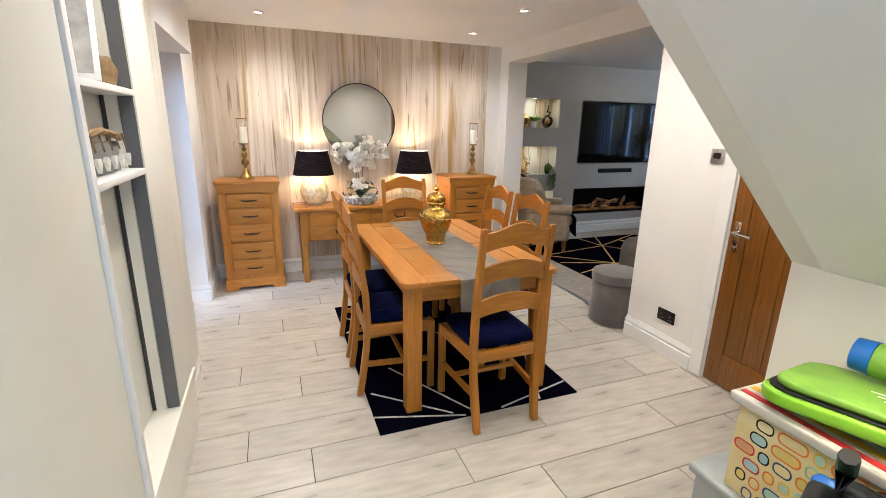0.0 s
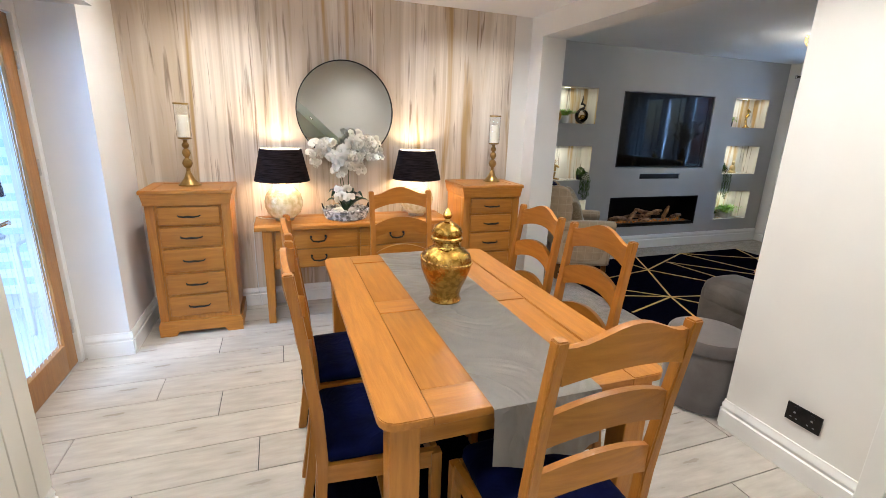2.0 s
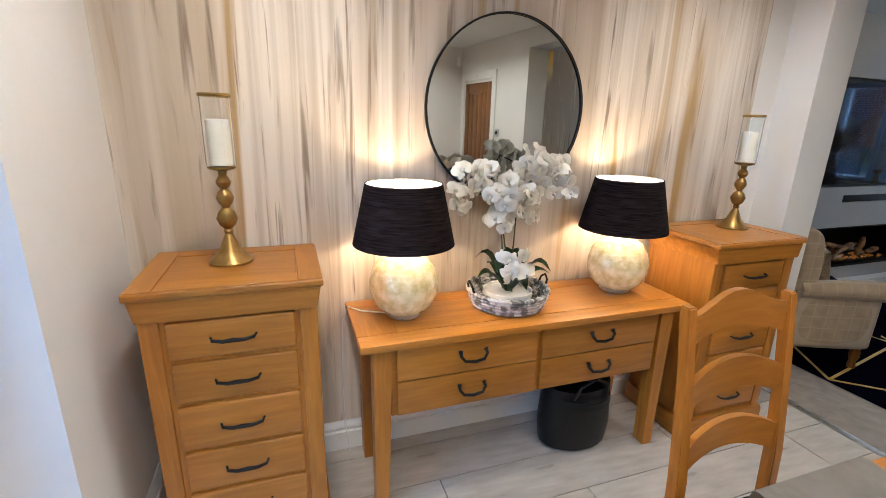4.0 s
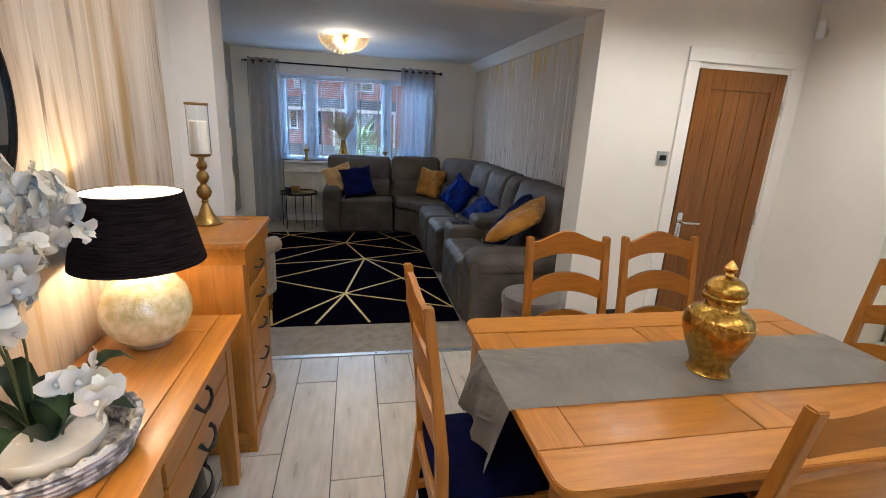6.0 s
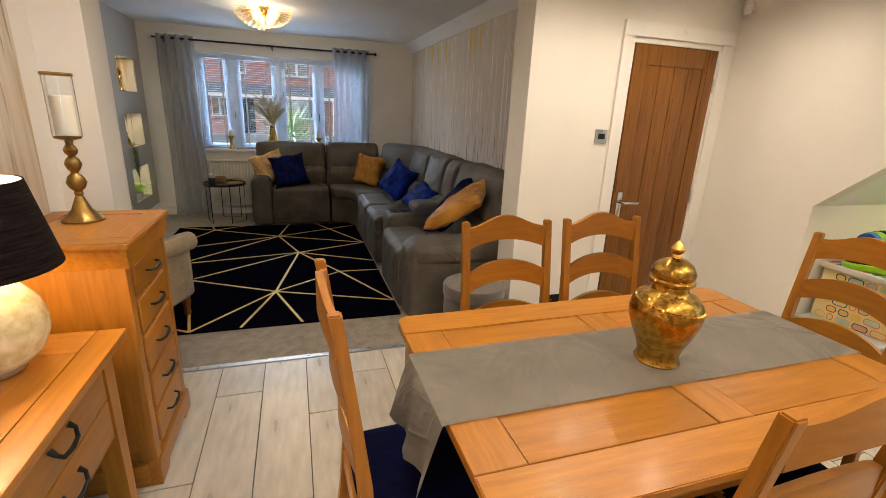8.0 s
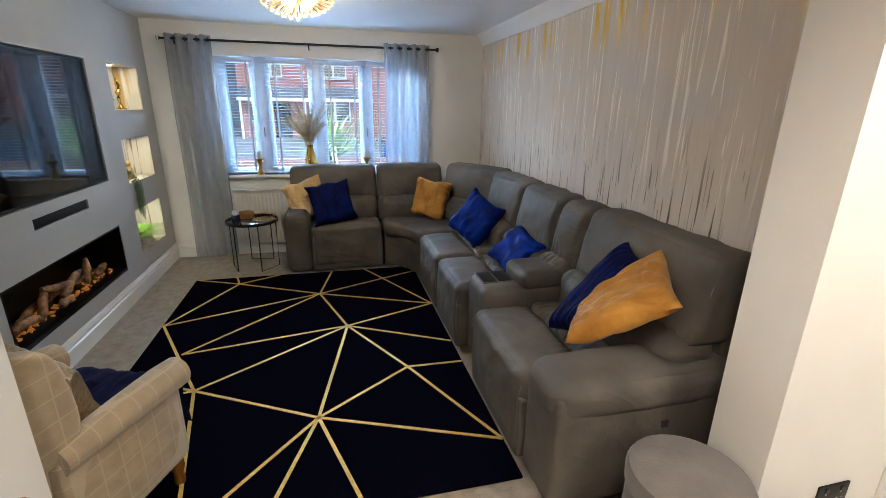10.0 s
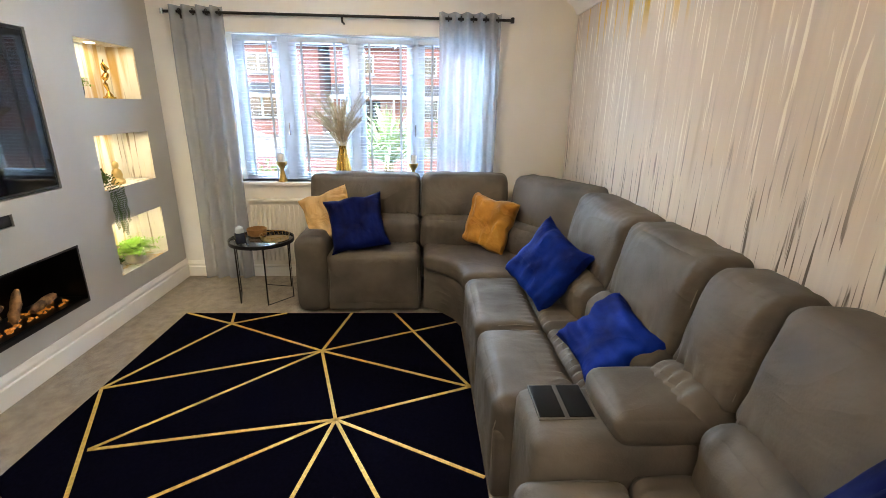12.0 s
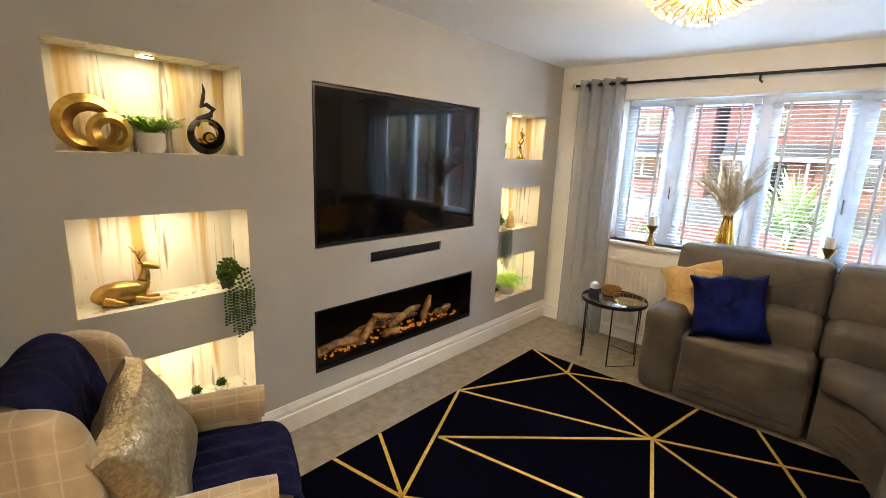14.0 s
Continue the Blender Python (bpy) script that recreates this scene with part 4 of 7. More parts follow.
solid("table_runner", bm, LINEN, "plain grey satin runner hanging over both table ends", "table runner")

# ginger jar
jar = thing("ginger_jar", "shiny gold lidded ginger jar on the runner", "jar", pose(1.387, 3.514, 0.7775))
body = [(0.066, 0.0), (0.070, 0.006), (0.064, 0.014), (0.062, 0.03), (0.070, 0.06), (0.088, 0.10), (0.104, 0.145), (0.108, 0.175), (0.100, 0.205), (0.080, 0.225), (0.058, 0.236), (0.053, 0.245), (0.053, 0.262)]
part("body", lathe(body, 40), JARGOLD, jar, "embossed gold body")
lid = part("lid", lathe([(0.058, 0.262), (0.066, 0.266), (0.066, 0.276), (0.060, 0.282), (0.063, 0.29), (0.064, 0.30), (0.052, 0.322), (0.032, 0.337), (0.014, 0.343), (0.012, 0.348)], 40), JARGOLD, jar, "domed gold lid")
part("finial", lathe([(0.013, 0.347), (0.010, 0.353), (0.018, 0.360), (0.020, 0.370), (0.013, 0.382), (0.006, 0.392), (0.0, 0.397)], 20), GOLD, lid)
relief = bmesh.new()
for k in range(46):
    a, z = k * 2.399963, 0.165 + 0.055 * ((k * 0.618) % 1)
    r = 0.106 if z < 0.19 else 0.106 - (z - 0.19) * 0.75
    bmesh.ops.create_icosphere(relief, subdivisions=1, radius=0.0075, matrix=Matrix.LocRotScale((r * math.cos(a), r * math.sin(a), z), None, (1, 1, 0.7)))
part("relief_band", relief, GOLD, jar, "raised pattern round the shoulder")

# ---- dining chairs ----


def chair(m):
    c = thing("dining_chair", "oak ladder-back dining chair with navy seat pad", "chair", m, "chairs round the table")

    def post(s):
        prof = [(-0.235, 0.0), (-0.216, 0.12), (-0.193, 0.30), (-0.182, 0.46), (-0.190, 0.62), (-0.217, 0.85), (-0.250, 1.085)]
        bm, rows = bmesh.new(), []
        for k, (y, z) in enumerate(prof):
            w = 0.018 - 0.003 * (z > 0.8)
            x = s * (0.182 if z > 0.3 else 0.172 + 0.01 * z / 0.3)
            rows.append([bm.verts.new((x + a * w, y + b * w, z)) for a, b in ((-1, -1), (1, -1), (1, 1), (-1, 1))])
        for a, b in zip(rows, rows[1:]):
            for k in range(4):
                bm.faces.new((a[k], a[(k + 1) % 4], b[(k + 1) % 4], b[k]))
        bm.faces.new(rows[0][::-1])
        bm.faces.new(rows[-1])
        bmesh.ops.bevel(bm, geom=[e for e in bm.edges if abs(e.verts[0].co.z - e.verts[1].co.z) > 0.02 or e.verts[0].co.z > 1.08], offset=0.004, segments=2, affect="EDGES")
        return bm

    for s in (-1, 1):
        part("back_post", post(s), OAKZ, c)
        part("front_leg", bx(s * 0.205 - 0.018, s * 0.205 + 0.018, 0.168, 0.205, 0.0, 0.435, 0.005), OAKZ, c)
        part("side_rail", slab([(s * 0.166, -0.19), (s * 0.19, -0.19), (s * 0.216, 0.175), (s * 0.192, 0.175)], "z", 0.375, 0.44), OAKY, c)
        part("side_stretcher", slab([(s * 0.162, -0.21), (s * 0.182, -0.21), (s * 0.214, 0.18), (s * 0.194, 0.18)], "z", 0.175, 0.205), OAKY, c)
    part("front_rail", bx(-0.19, 0.19, 0.172, 0.196, 0.375, 0.44, 0.003), OAKX, c)
    part("cross_stretcher", bx(-0.185, 0.185, 0.02, 0.045, 0.18, 0.204, 0.003), OAKX, c)
    part("back_rail", bx(-0.165, 0.165, -0.200, -0.178, 0.375, 0.44, 0.003), OAKX, c)

    def slat(z, hgt, y, arch_top, arch_low, wide=0.168):
        n = 14
        top = [(-wide + 2 * wide * k / n, z + hgt / 2 + arch_top(2 * k / n - 1)) for k in range(n + 1)]
        low = [(-wide + 2 * wide * k / n, z - hgt / 2 + arch_low(2 * k / n - 1)) for k in range(n + 1)]
        bm, rows = bmesh.new(), []
        for (xa, za), (xb, zb) in zip(top, low):
            bow = -0.022 * (1 - (xa / wide) ** 2)
            rows.append([bm.verts.new((xa, y + bow - 0.009, za)), bm.verts.new((xa, y + bow + 0.009, za)), bm.verts.new((xb, y + bow + 0.009, zb)), bm.verts.new((xb, y + bow - 0.009, zb))])
        for a, b in zip(rows, rows[1:]):
            for k in range(4):
                bm.faces.new((a[k], a[(k + 1) % 4], b[(k + 1) % 4], b[k]))
        bm.faces.new(rows[0])
        bm.faces.new(rows[-1][::-1])
        return bm

    arch = lambda k: lambda u: k * (1 - u * u)  # noqa: E731
    crest = lambda u: 0.045 * (math.cos(u * math.pi) * 0.5 + 0.5) - 0.012 * (1 - abs(u)) * 0  # noqa: E731
    part("crest_rail", slat(1.018, 0.088, -0.242, crest, arch(0.032)), OAKX, c)
    part("back_slat", slat(0.842, 0.082, -0.216, arch(0.042), arch(0.036)), OAKX, c)
    part("back_slat", slat(0.668, 0.082, -0.196, arch(0.042), arch(0.036)), OAKX, c)
    part("seat_pad", puff(-0.185, 0.185, -0.18, 0.20, 0.435, 0.495, 0.026, 0.012, 8), NAVY, c, "navy velvet seat pad")
    return c


first = chair(pose(1.442, 2.765, 0.010, 0, 0, 1))
for x, y, a in ((1.453, 4.278, 181.5), (1.015, 3.71, -90), (1.01, 3.235, -91.5), (1.745, 3.775, 90), (1.75, 3.31, 91)):
    copy_thing(first, pose(x, y, 0.010, 0, 0, a))

# ---- pouf ----
POUF = mat("taupe_plush", (0.125, 0.105, 0.094), (0.085, 0.07, 0.063), 8, 0.85, sheen=0.4, bump=0.3, bscale=150)
pouf = thing("pouf", "round taupe fabric storage pouf with a lid", "pouf", pose(2.975, 3.49, 0))
part("body", lathe([(0.185, 0.003), (0.197, 0.012), (0.20, 0.10), (0.198, 0.34), (0.194, 0.352)], 36), POUF, pouf)
part("lid", lathe([(0.19, 0.354), (0.206, 0.358), (0.208, 0.41), (0.198, 0.428), (0.15, 0.436), (0.0, 0.438)], 36), POUF, pouf, "padded lid")

# ================= lounge =================
SUEDE = mat("charcoal_suede_fabric", (0.118, 0.100, 0.083), (0.068, 0.058, 0.049), 4, 0.66, sheen=0.0, spec=0.38, bump=0.22, bscale=110)
creased(SUEDE, 2.2, 0.02, (1, 1, 1.6))
PIPING = mat("charcoal_seam_thread", (0.16, 0.145, 0.13), None, 30, 0.8)
OCHRE = mat("ochre_velvet", (0.50, 0.24, 0.035), (0.33, 0.135, 0.014), 6, 0.6, sheen=0.15, bump=0.3, bscale=35, spec=0.25)
creased(OCHRE, 4.5, 0.04)
PALEOCHRE = creased(mat("pale_ochre_velvet", (0.58, 0.40, 0.20), (0.50, 0.30, 0.11), 5, 0.6, bump=0.3, bscale=35, spec=0.25), 4.0, 0.05)
SEQUIN = mat("silver_scale_fabric", (0.50, 0.40, 0.26), (0.30, 0.225, 0.13), 70, 0.32, 0.75, bump=1.0, bscale=95, lo=0.35, hi=0.65)
BEIGE = mat("beige_check_wool", (0.37, 0.275, 0.17), (0.30, 0.222, 0.135), 16, 0.9, bump=0.35, bscale=180, sheen=0.3)
SHEER = mat("grey_sheer_curtain", (0.42, 0.43, 0.45), (0.36, 0.37, 0.39), 18, 0.8, bump=0.15, bscale=200)
b_ = SHEER.node_tree.nodes["Principled BSDF"]
b_.inputs["Transmission Weight"].default_value = 0.0
tr, ms, tl_ = SHEER.node_tree.nodes.new("ShaderNodeBsdfTransparent"), SHEER.node_tree.nodes.new("ShaderNodeMixShader"), SHEER.node_tree.nodes.new("ShaderNodeBsdfTranslucent")
m2 = SHEER.node_tree.nodes.new("ShaderNodeMixShader")
tl_.inputs[0].default_value, ms.inputs[0].default_value, m2.inputs[0].default_value = (0.40, 0.43, 0.49, 1), 0.45, 0.30
SHEER.node_tree.links.new(b_.outputs[0], ms.inputs[1])
SHEER.node_tree.links.new(tl_.outputs[0], ms.inputs[2])
SHEER.node_tree.links.new(ms.outputs[0], m2.inputs[1])
SHEER.node_tree.links.new(tr.outputs[0], m2.inputs[2])
SHEER.node_tree.links.new(m2.outputs[0], SHEER.node_tree.nodes["Material Output"].inputs[0])
# white frames and slats carry the blue shade of skylight in their base colour
UPVC = mat("sky_tinted_upvc", (0.62, 0.69, 0.78), None, 8, 0.3)
SLAT = mat("sky_tinted_slat", (0.56, 0.63, 0.73), None, 20, 0.4)
SCREEN = mat("black_tv_screen", (0.002, 0.002, 0.003), (0.0015, 0.0015, 0.002), 2, 0.05, rvar=0.01, spec=0.45)
CHAR = mat("black_fire_lining", (0.004, 0.004, 0.0045), None, 20, 0.35, spec=0.2)
LOG = mat("pale_driftwood_log", (0.44, 0.23, 0.095), (0.10, 0.045, 0.018), 20, 0.8, bump=0.9, bscale=40)
EMBER = mat("glowing_ember", (0.5, 0.2, 0.05), (0.2, 0.06, 0.02), 30, 0.8, emit=(1.0, 0.36, 0.05), glow=0.12, bump=0.8)
GREEN = mat("bright_fern_green", (0.30, 0.52, 0.06), (0.17, 0.36, 0.03), 20, 0.55)
TRAIL = mat("dark_trailing_leaf", (0.060, 0.105, 0.014), (0.022, 0.045, 0.008), 20, 0.75, spec=0.15)
DRIED = mat("dried_pampas", (0.50, 0.42, 0.29), (0.34, 0.27, 0.17), 20, 0.9)
SMOKE = mat("smoked_mirror_top", (0.22, 0.21, 0.2), None, 8, 0.12, 0.7)

# ---- rug ----
rug = thing("lounge_rug", "large black rug with gold geometric lines on the carpet", "rug", pose(0, 0, 0))
part("woven_base", bx(3.485, 6.435, 3.865, 5.965, 0.0005, 0.014, 0.004), RUGBLACK, rug)
NODE = dict(A=(5.86, 4.81), B=(5.175, 4.594), C=(4.507, 4.235), D=(4.113, 4.79), E=(4.52, 5.51), F=(6.25, 5.55), G=(5.46, 5.955), H=(4.98, 5.70),
            a=(6.43, 5.60), b=(6.43, 5.95), c=(6.43, 5.20), d=(6.43, 4.70), e=(6.28, 3.88), f=(6.43, 4.37), g=(5.45, 3.87), h=(4.78, 3.87), i=(4.50, 3.87),
            j=(3.74, 3.87), k=(3.49, 4.59), l=(3.49, 5.32), m=(4.76, 5.96), n=(4.45, 5.96), o=(3.49, 5.0), p=(3.9, 5.96), q=(3.49, 5.75))
for pair in "FA FG Fa Fb Fc AG AH Ad Ae Ag fg BA BH BE BD BC Bg Bh Ci CD Cj Dj DE Dk Dl Do EG Em En El pl pq".split():
    part("line", line_strip(bmesh.new(), NODE[pair[0]], NODE[pair[1]], 0.018, 0.0135), RUGLINE, rug, smooth=False)

# ---- television, sound bar, fire ----
tv = thing("television", "large black flat television set into the wall", "television", pose(0, 0, 0))
part("casing", bx(4.622, 6.03, 6.375, 6.428, 1.055, 1.934, 0.004), BLACK, tv)
part("screen", bx(4.632, 6.02, 6.369, 6.3752, 1.068, 1.924), SCREEN, tv, "glossy dark screen", smooth=False)
part("bezel", holed(4.622, 6.03, 1.055, 1.934, 6.367, [(4.634, 6.018, 1.07, 1.922)]), BLACK, tv, smooth=False)
bar = thing("sound_bar", "slim black sound bar in a slot", "sound bar", pose(0, 0, 0))
part("body", bx(5.012, 5.656, 6.368, 6.44, 0.907, 0.969, 0.006), BLACK, bar)
fire = thing("electric_fire", "long black recessed electric fire with driftwood logs", "fireplace", pose(0, 0, 0))
part("lining", recess((4.603, 6.051, 0.291, 0.677), 6.361, 0.28), CHAR, fire, smooth=False)
bm = holed(4.603, 6.051, 0.291, 0.677, 6.359, [(4.617, 6.037, 0.318, 0.665)])
part("surround", bm, BLACK, fire, smooth=False)
bed = bx(4.61, 6.04, 6.38, 6.62, 0.293, 0.325, 0.004)
part("ember_bed", bed, CHAR, fire, "black tray of coals")
rng = random.Random(11)
embers = bmesh.new()
for k in range(150):
    turn = Matrix.Rotation(rng.uniform(0, 6.28), 4, (rng.random(), rng.random(), rng.random() + 0.1))
    lump = bmesh.ops.create_icosphere(embers, subdivisions=1, radius=rng.uniform(0.006, 0.014), matrix=Matrix.Translation((rng.uniform(4.66, 5.98), rng.uniform(6.42, 6.58), 0.329)) @ turn @ Matrix.Diagonal((1.5, 1, 0.7, 1)))
    for v in lump["verts"]:
        v.co += 0.004 * Vector((rng.uniform(-1, 1), rng.uniform(-1, 1), rng.uniform(-1, 1)))
tagged(part("coals", embers, EMBER, fire, "orange glowing coals"), kind="stuff")
LOGS = [((4.63, 6.45, 0.35), (4.80, 6.47, 0.40), (4.98, 6.44, 0.37)), ((4.72, 6.42, 0.40), (4.86, 6.43, 0.41), (5.03, 6.46, 0.35)), ((4.98, 6.43, 0.345), (5.06, 6.45, 0.40), (5.16, 6.49, 0.49)),
        ((5.12, 6.47, 0.50), (5.26, 6.45, 0.44), (5.50, 6.43, 0.43)), ((5.22, 6.42, 0.40), (5.40, 6.45, 0.46), (5.56, 6.46, 0.47)), ((5.58, 6.44, 0.36), (5.62, 6.45, 0.43), (5.68, 6.47, 0.52)),
        ((5.70, 6.43, 0.375), (5.79, 6.44, 0.40), (5.90, 6.45, 0.40)), ((4.90, 6.52, 0.36), (5.2, 6.54, 0.42), (5.45, 6.53, 0.37)), ((5.15, 6.41, 0.36), (5.26, 6.42, 0.37), (5.34, 6.43, 0.36))]
for pts in LOGS:
    a, b, c = (Vector(p) for p in pts)
    path = [a.lerp(b, u).lerp(b.lerp(c, u), u) + 0.008 * noise.noise_vector(a * 7 + Vector((u * 5, 0, 0))) for u in (0, 0.15, 0.3, 0.45, 0.6, 0.75, 0.9, 1)]
    part("log", tube(path, [0.014, 0.024, 0.028, 0.025, 0.029, 0.025, 0.021, 0.011], 9), LOG, fire, "pale driftwood log with burnt ends" if pts is LOGS[0] else "")

# ---- things in the niches ----
for k, (x0, x1, z0, z1) in enumerate(NICHES):
    d = thing("niche_spot", "small recessed niche spotlight, lit", "downlight", pose((x0 + x1) / 2, 6.47, z1 - 0.001), "niche spotlights")
    part("rim", lathe_open([(0.042, -0.001), (0.040, -0.005)], 0.010, 20), CHROME, d)
    part("lens", lathe([(0.031, -0.004), (0.031, -0.001)], 16), GLOWW, d)


def ring_piece(r, hole, t, off):
    """A flat upright ring in the xz plane, standing on z=0, its hole off centre."""
    bm, n = bmesh.new(), 40
    rows = []
    for k in range(n):
        a = 2 * math.pi * k / n
        o, i = Vector((r * math.cos(a), 0, r + r * math.sin(a))), Vector((off[0] + hole * math.cos(a), 0, r + off[1] + hole * math.sin(a)))
        mid = o.lerp(i, 0.5)
        rows.append([bm.verts.new(v) for v in (o, mid - Vector((0, t / 2, 0)), i, mid + Vector((0, t / 2, 0)))])
    for k in range(n):
        a, b = rows[k], rows[(k + 1) % n]
        for j in range(4):
            bm.faces.new((a[j], a[(j + 1) % 4], b[(j + 1) % 4], b[j]))
    return bm


solid("ring_sculpture", ring_piece(0.112, 0.06, 0.05, (0.016, -0.016)), SATGOLD, "large gold ring sculpture with a textured face", "ornament", pose(3.675, 6.49, 1.551, 0, 0, -12), "gold ring pair")
solid("ring_sculpture", ring_piece(0.078, 0.036, 0.04, (0.008, 0.0)), SATGOLD, "smaller gold ring sculpture in front of the large one", "ornament", pose(3.735, 6.43, 1.55, 0, 0, -18), "gold ring pair")


def sprig_plant(m, label, pot_r, pot_h, leaf_mat, count, reach, rise, droop=0.0, seed=1, leaf=(0.028, 0.011), potmat=None):
    p = thing("potted_plant", label, "plant", m)
    if pot_h:
        part("pot", lathe([(pot_r * 0.8, 0), (pot_r, pot_h * 0.3), (pot_r, pot_h), (pot_r * 0.9, pot_h), (pot_r * 0.85, pot_h * 0.85), (0, pot_h * 0.85)], 24), potmat or CERAMIC, p)
    r = random.Random(seed)
    bm = bmesh.new()
    for k in range(count):
        a, out, up = r.uniform(0, 2 * math.pi), reach * r.uniform(0.25, 1), rise * r.uniform(0.5, 1)
        pts = [Vector((out * u * math.cos(a), out * u * math.sin(a), pot_h * 0.9 + up * u - (droop + up * 0.5) * u * u * r.uniform(0.7, 1.1))) for u in (0, 0.25, 0.5, 0.75, 1)]
        for q0, q1 in zip(pts, pts[1:]):
            d = q1 - q0
            if d.length < 1e-4:
                continue
            for s in (-1, 1):
                for u in (0.2, 0.7):
                    o = q0.lerp(q1, u)
                    side = d.cross(Vector((0, 0, 1)))
                    side = (side.normalized() if side.length > 1e-5 else Vector((1, 0, 0))) * s
                    side = (side + d.normalized() * 0.6 + Vector((0, 0, r.uniform(-0.3, 0.3)))).normalized()
                    w = side.cross(Vector((0, 0, 1)))
                    w = (w.normalized() if w.length > 1e-5 else Vector((0, 1, 0))) * leaf[1] / 2
                    v = [bm.verts.new(x) for x in (o, o + side * leaf[0] * 0.5 + w, o + side * leaf[0], o + side * leaf[0] * 0.5 - w)]
                    bm.faces.new(v)
    part("foliage", bm, leaf_mat, p, "leafy sprigs", smooth=False)
    return p


sprig_plant(pose(3.89, 6.475, 1.55), "small bright green plant in a white pot", 0.055, 0.085, GREEN, 110, 0.15, 0.13, 0.0, 3)
bk = thing("twist_vase", "black and gold twisted teardrop vase", "vase", pose(4.115, 6.46, 1.55))
part("body", ring_piece(0.085, 0.05, 0.075, (0.0, 0.012)), mat("black_gloss_ceramic", (0.01, 0.01, 0.011), None, 9, 0.1), bk)
part("twist", tube([(-0.045, 0, 0.13), (-0.03, 0, 0.155), (0.02, -0.01, 0.18), (0.035, -0.005, 0.205), (0.01, 0.01, 0.225), (-0.015, 0, 0.215), (-0.01, -0.01, 0.25), (0.0, 0, 0.285), (-0.005, 0, 0.315)], [0.016, 0.014, 0.013, 0.012, 0.011, 0.010, 0.009, 0.007, 0.002]), BLACK, bk)
part("inner_curve", tube([(0.045 * math.cos(a), -0.012, 0.097 + 0.045 * math.sin(a)) for a in (k * 0.5 - 2.6 for k in range(9))], 0.007), GOLD, bk, "gold inner edge")
bm = bmesh.new()
bmesh.ops.create_uvsphere(bm, u_segments=18, v_segments=12, radius=0.029, matrix=Matrix.Translation((0.005, -0.01, 0.075)))
part("ball", bm, GOLD, bk, "gold ball in the opening")


def stag():
    """A plain resting stag shape: body, neck, head, folded legs and antlers in one mesh."""
    bm = bmesh.new()

    def limb(points, radii, seg):
        soft = soft_line([(*p, r) for p, r in zip(points, radii)], 2, False)
        tube([p[:3] for p in soft], [p[3] for p in soft], seg, bm)

    limb([(-0.122, 0, 0.03), (-0.115, 0, 0.035), (-0.085, 0, 0.05), (-0.03, 0, 0.055), (0.03, 0, 0.055), (0.07, 0, 0.06)], [0.006, 0.024, 0.046, 0.052, 0.048, 0.036], 18)
    limb([(0.045, 0, 0.05), (0.064, 0, 0.08), (0.075, 0, 0.11), (0.08, 0, 0.14), (0.078, 0, 0.165)], [0.040, 0.032, 0.023, 0.018, 0.014], 16)
    limb([(0.065, 0, 0.165), (0.09, 0, 0.168), (0.125, 0, 0.155), (0.135, 0, 0.15)], [0.014, 0.019, 0.011, 0.007], 14)
    for s in (-1, 1):
        limb([(0.03, s * 0.035, 0.03), (0.09, s * 0.04, 0.014), (0.13, s * 0.03, 0.012)], [0.016, 0.010, 0.007], 12)
        limb([(-0.08, s * 0.035, 0.035), (-0.03, s * 0.05, 0.02), (0.0, s * 0.045, 0.012)], [0.024, 0.015, 0.008], 12)
        limb([(0.07, s * 0.014, 0.175), (0.055, s * 0.035, 0.21), (0.06, s * 0.05, 0.25)], [0.005, 0.004, 0.002], 10)
        limb([(0.057, s * 0.033, 0.205), (0.085, s * 0.04, 0.235)], [0.004, 0.002], 10)
        limb([(0.056, s * 0.04, 0.225), (0.03, s * 0.05, 0.25)], [0.004, 0.002], 10)
        limb([(0.068, s * 0.015, 0.17), (0.055, s * 0.035, 0.178)], [0.007, 0.002], 10)
    return bm


solid("stag_figurine", stag(), SATGOLD, "gold resting stag figurine with antlers", "figurine", pose(3.735, 6.455, 0.90, 0, 0, -8) @ Matrix.Scale(0.98, 4))


def trailing(m, label, strands, length, seed):
    """A hanging plant: a small pot, a leafy head and beaded strands over the edge."""
    p = thing("trailing_plant", label, "plant", m)
    part("pot", lathe([(0.03, 0), (0.04, 0.06), (0.036, 0.06), (0, 0.05)], 18), BLACK, p)
    r = random.Random(seed)
    head, beads = bmesh.new(), bmesh.new()
    for k in range(150):
        d = Vector((r.gauss(0, 1), r.gauss(0, 1), r.gauss(0, 0.8))).normalized() * r.uniform(0.03, 0.06)
        bmesh.ops.create_icosphere(head, subdivisions=1, radius=0.008, matrix=Matrix.Translation(d + Vector((0, -0.02, 0.09))) @ Matrix.Diagonal((1.2, 0.7, 1, 1)))
    part("head", head, TRAIL, p, "dense small leaves")
    for k in range(strands):
        x, ln = -0.055 + 0.125 * k / (strands - 1), length * r.uniform(0.55, 1)
        bm = bmesh.new()
        steps = int(ln / 0.014)
        for i in range(steps):
            u = i / steps
            y = -0.06 - 0.06 * min(1, u * 4) + 0.005 * math.sin(i)
            z = 0.07 - ln * u + 0.02 * (1 - min(1, u * 4))
            for s in (-1, 1):
                bmesh.ops.create_icosphere(bm, subdivisions=1, radius=0.0075, matrix=Matrix.Translation((x + s * 0.008 + 0.012 * u * math.sin(k * 2), y, z + s * 0.003)) @ Matrix.Diagonal((1.1, 0.6, 0.8, 1)))
        part("strand", bm, TRAIL, p)
    return p


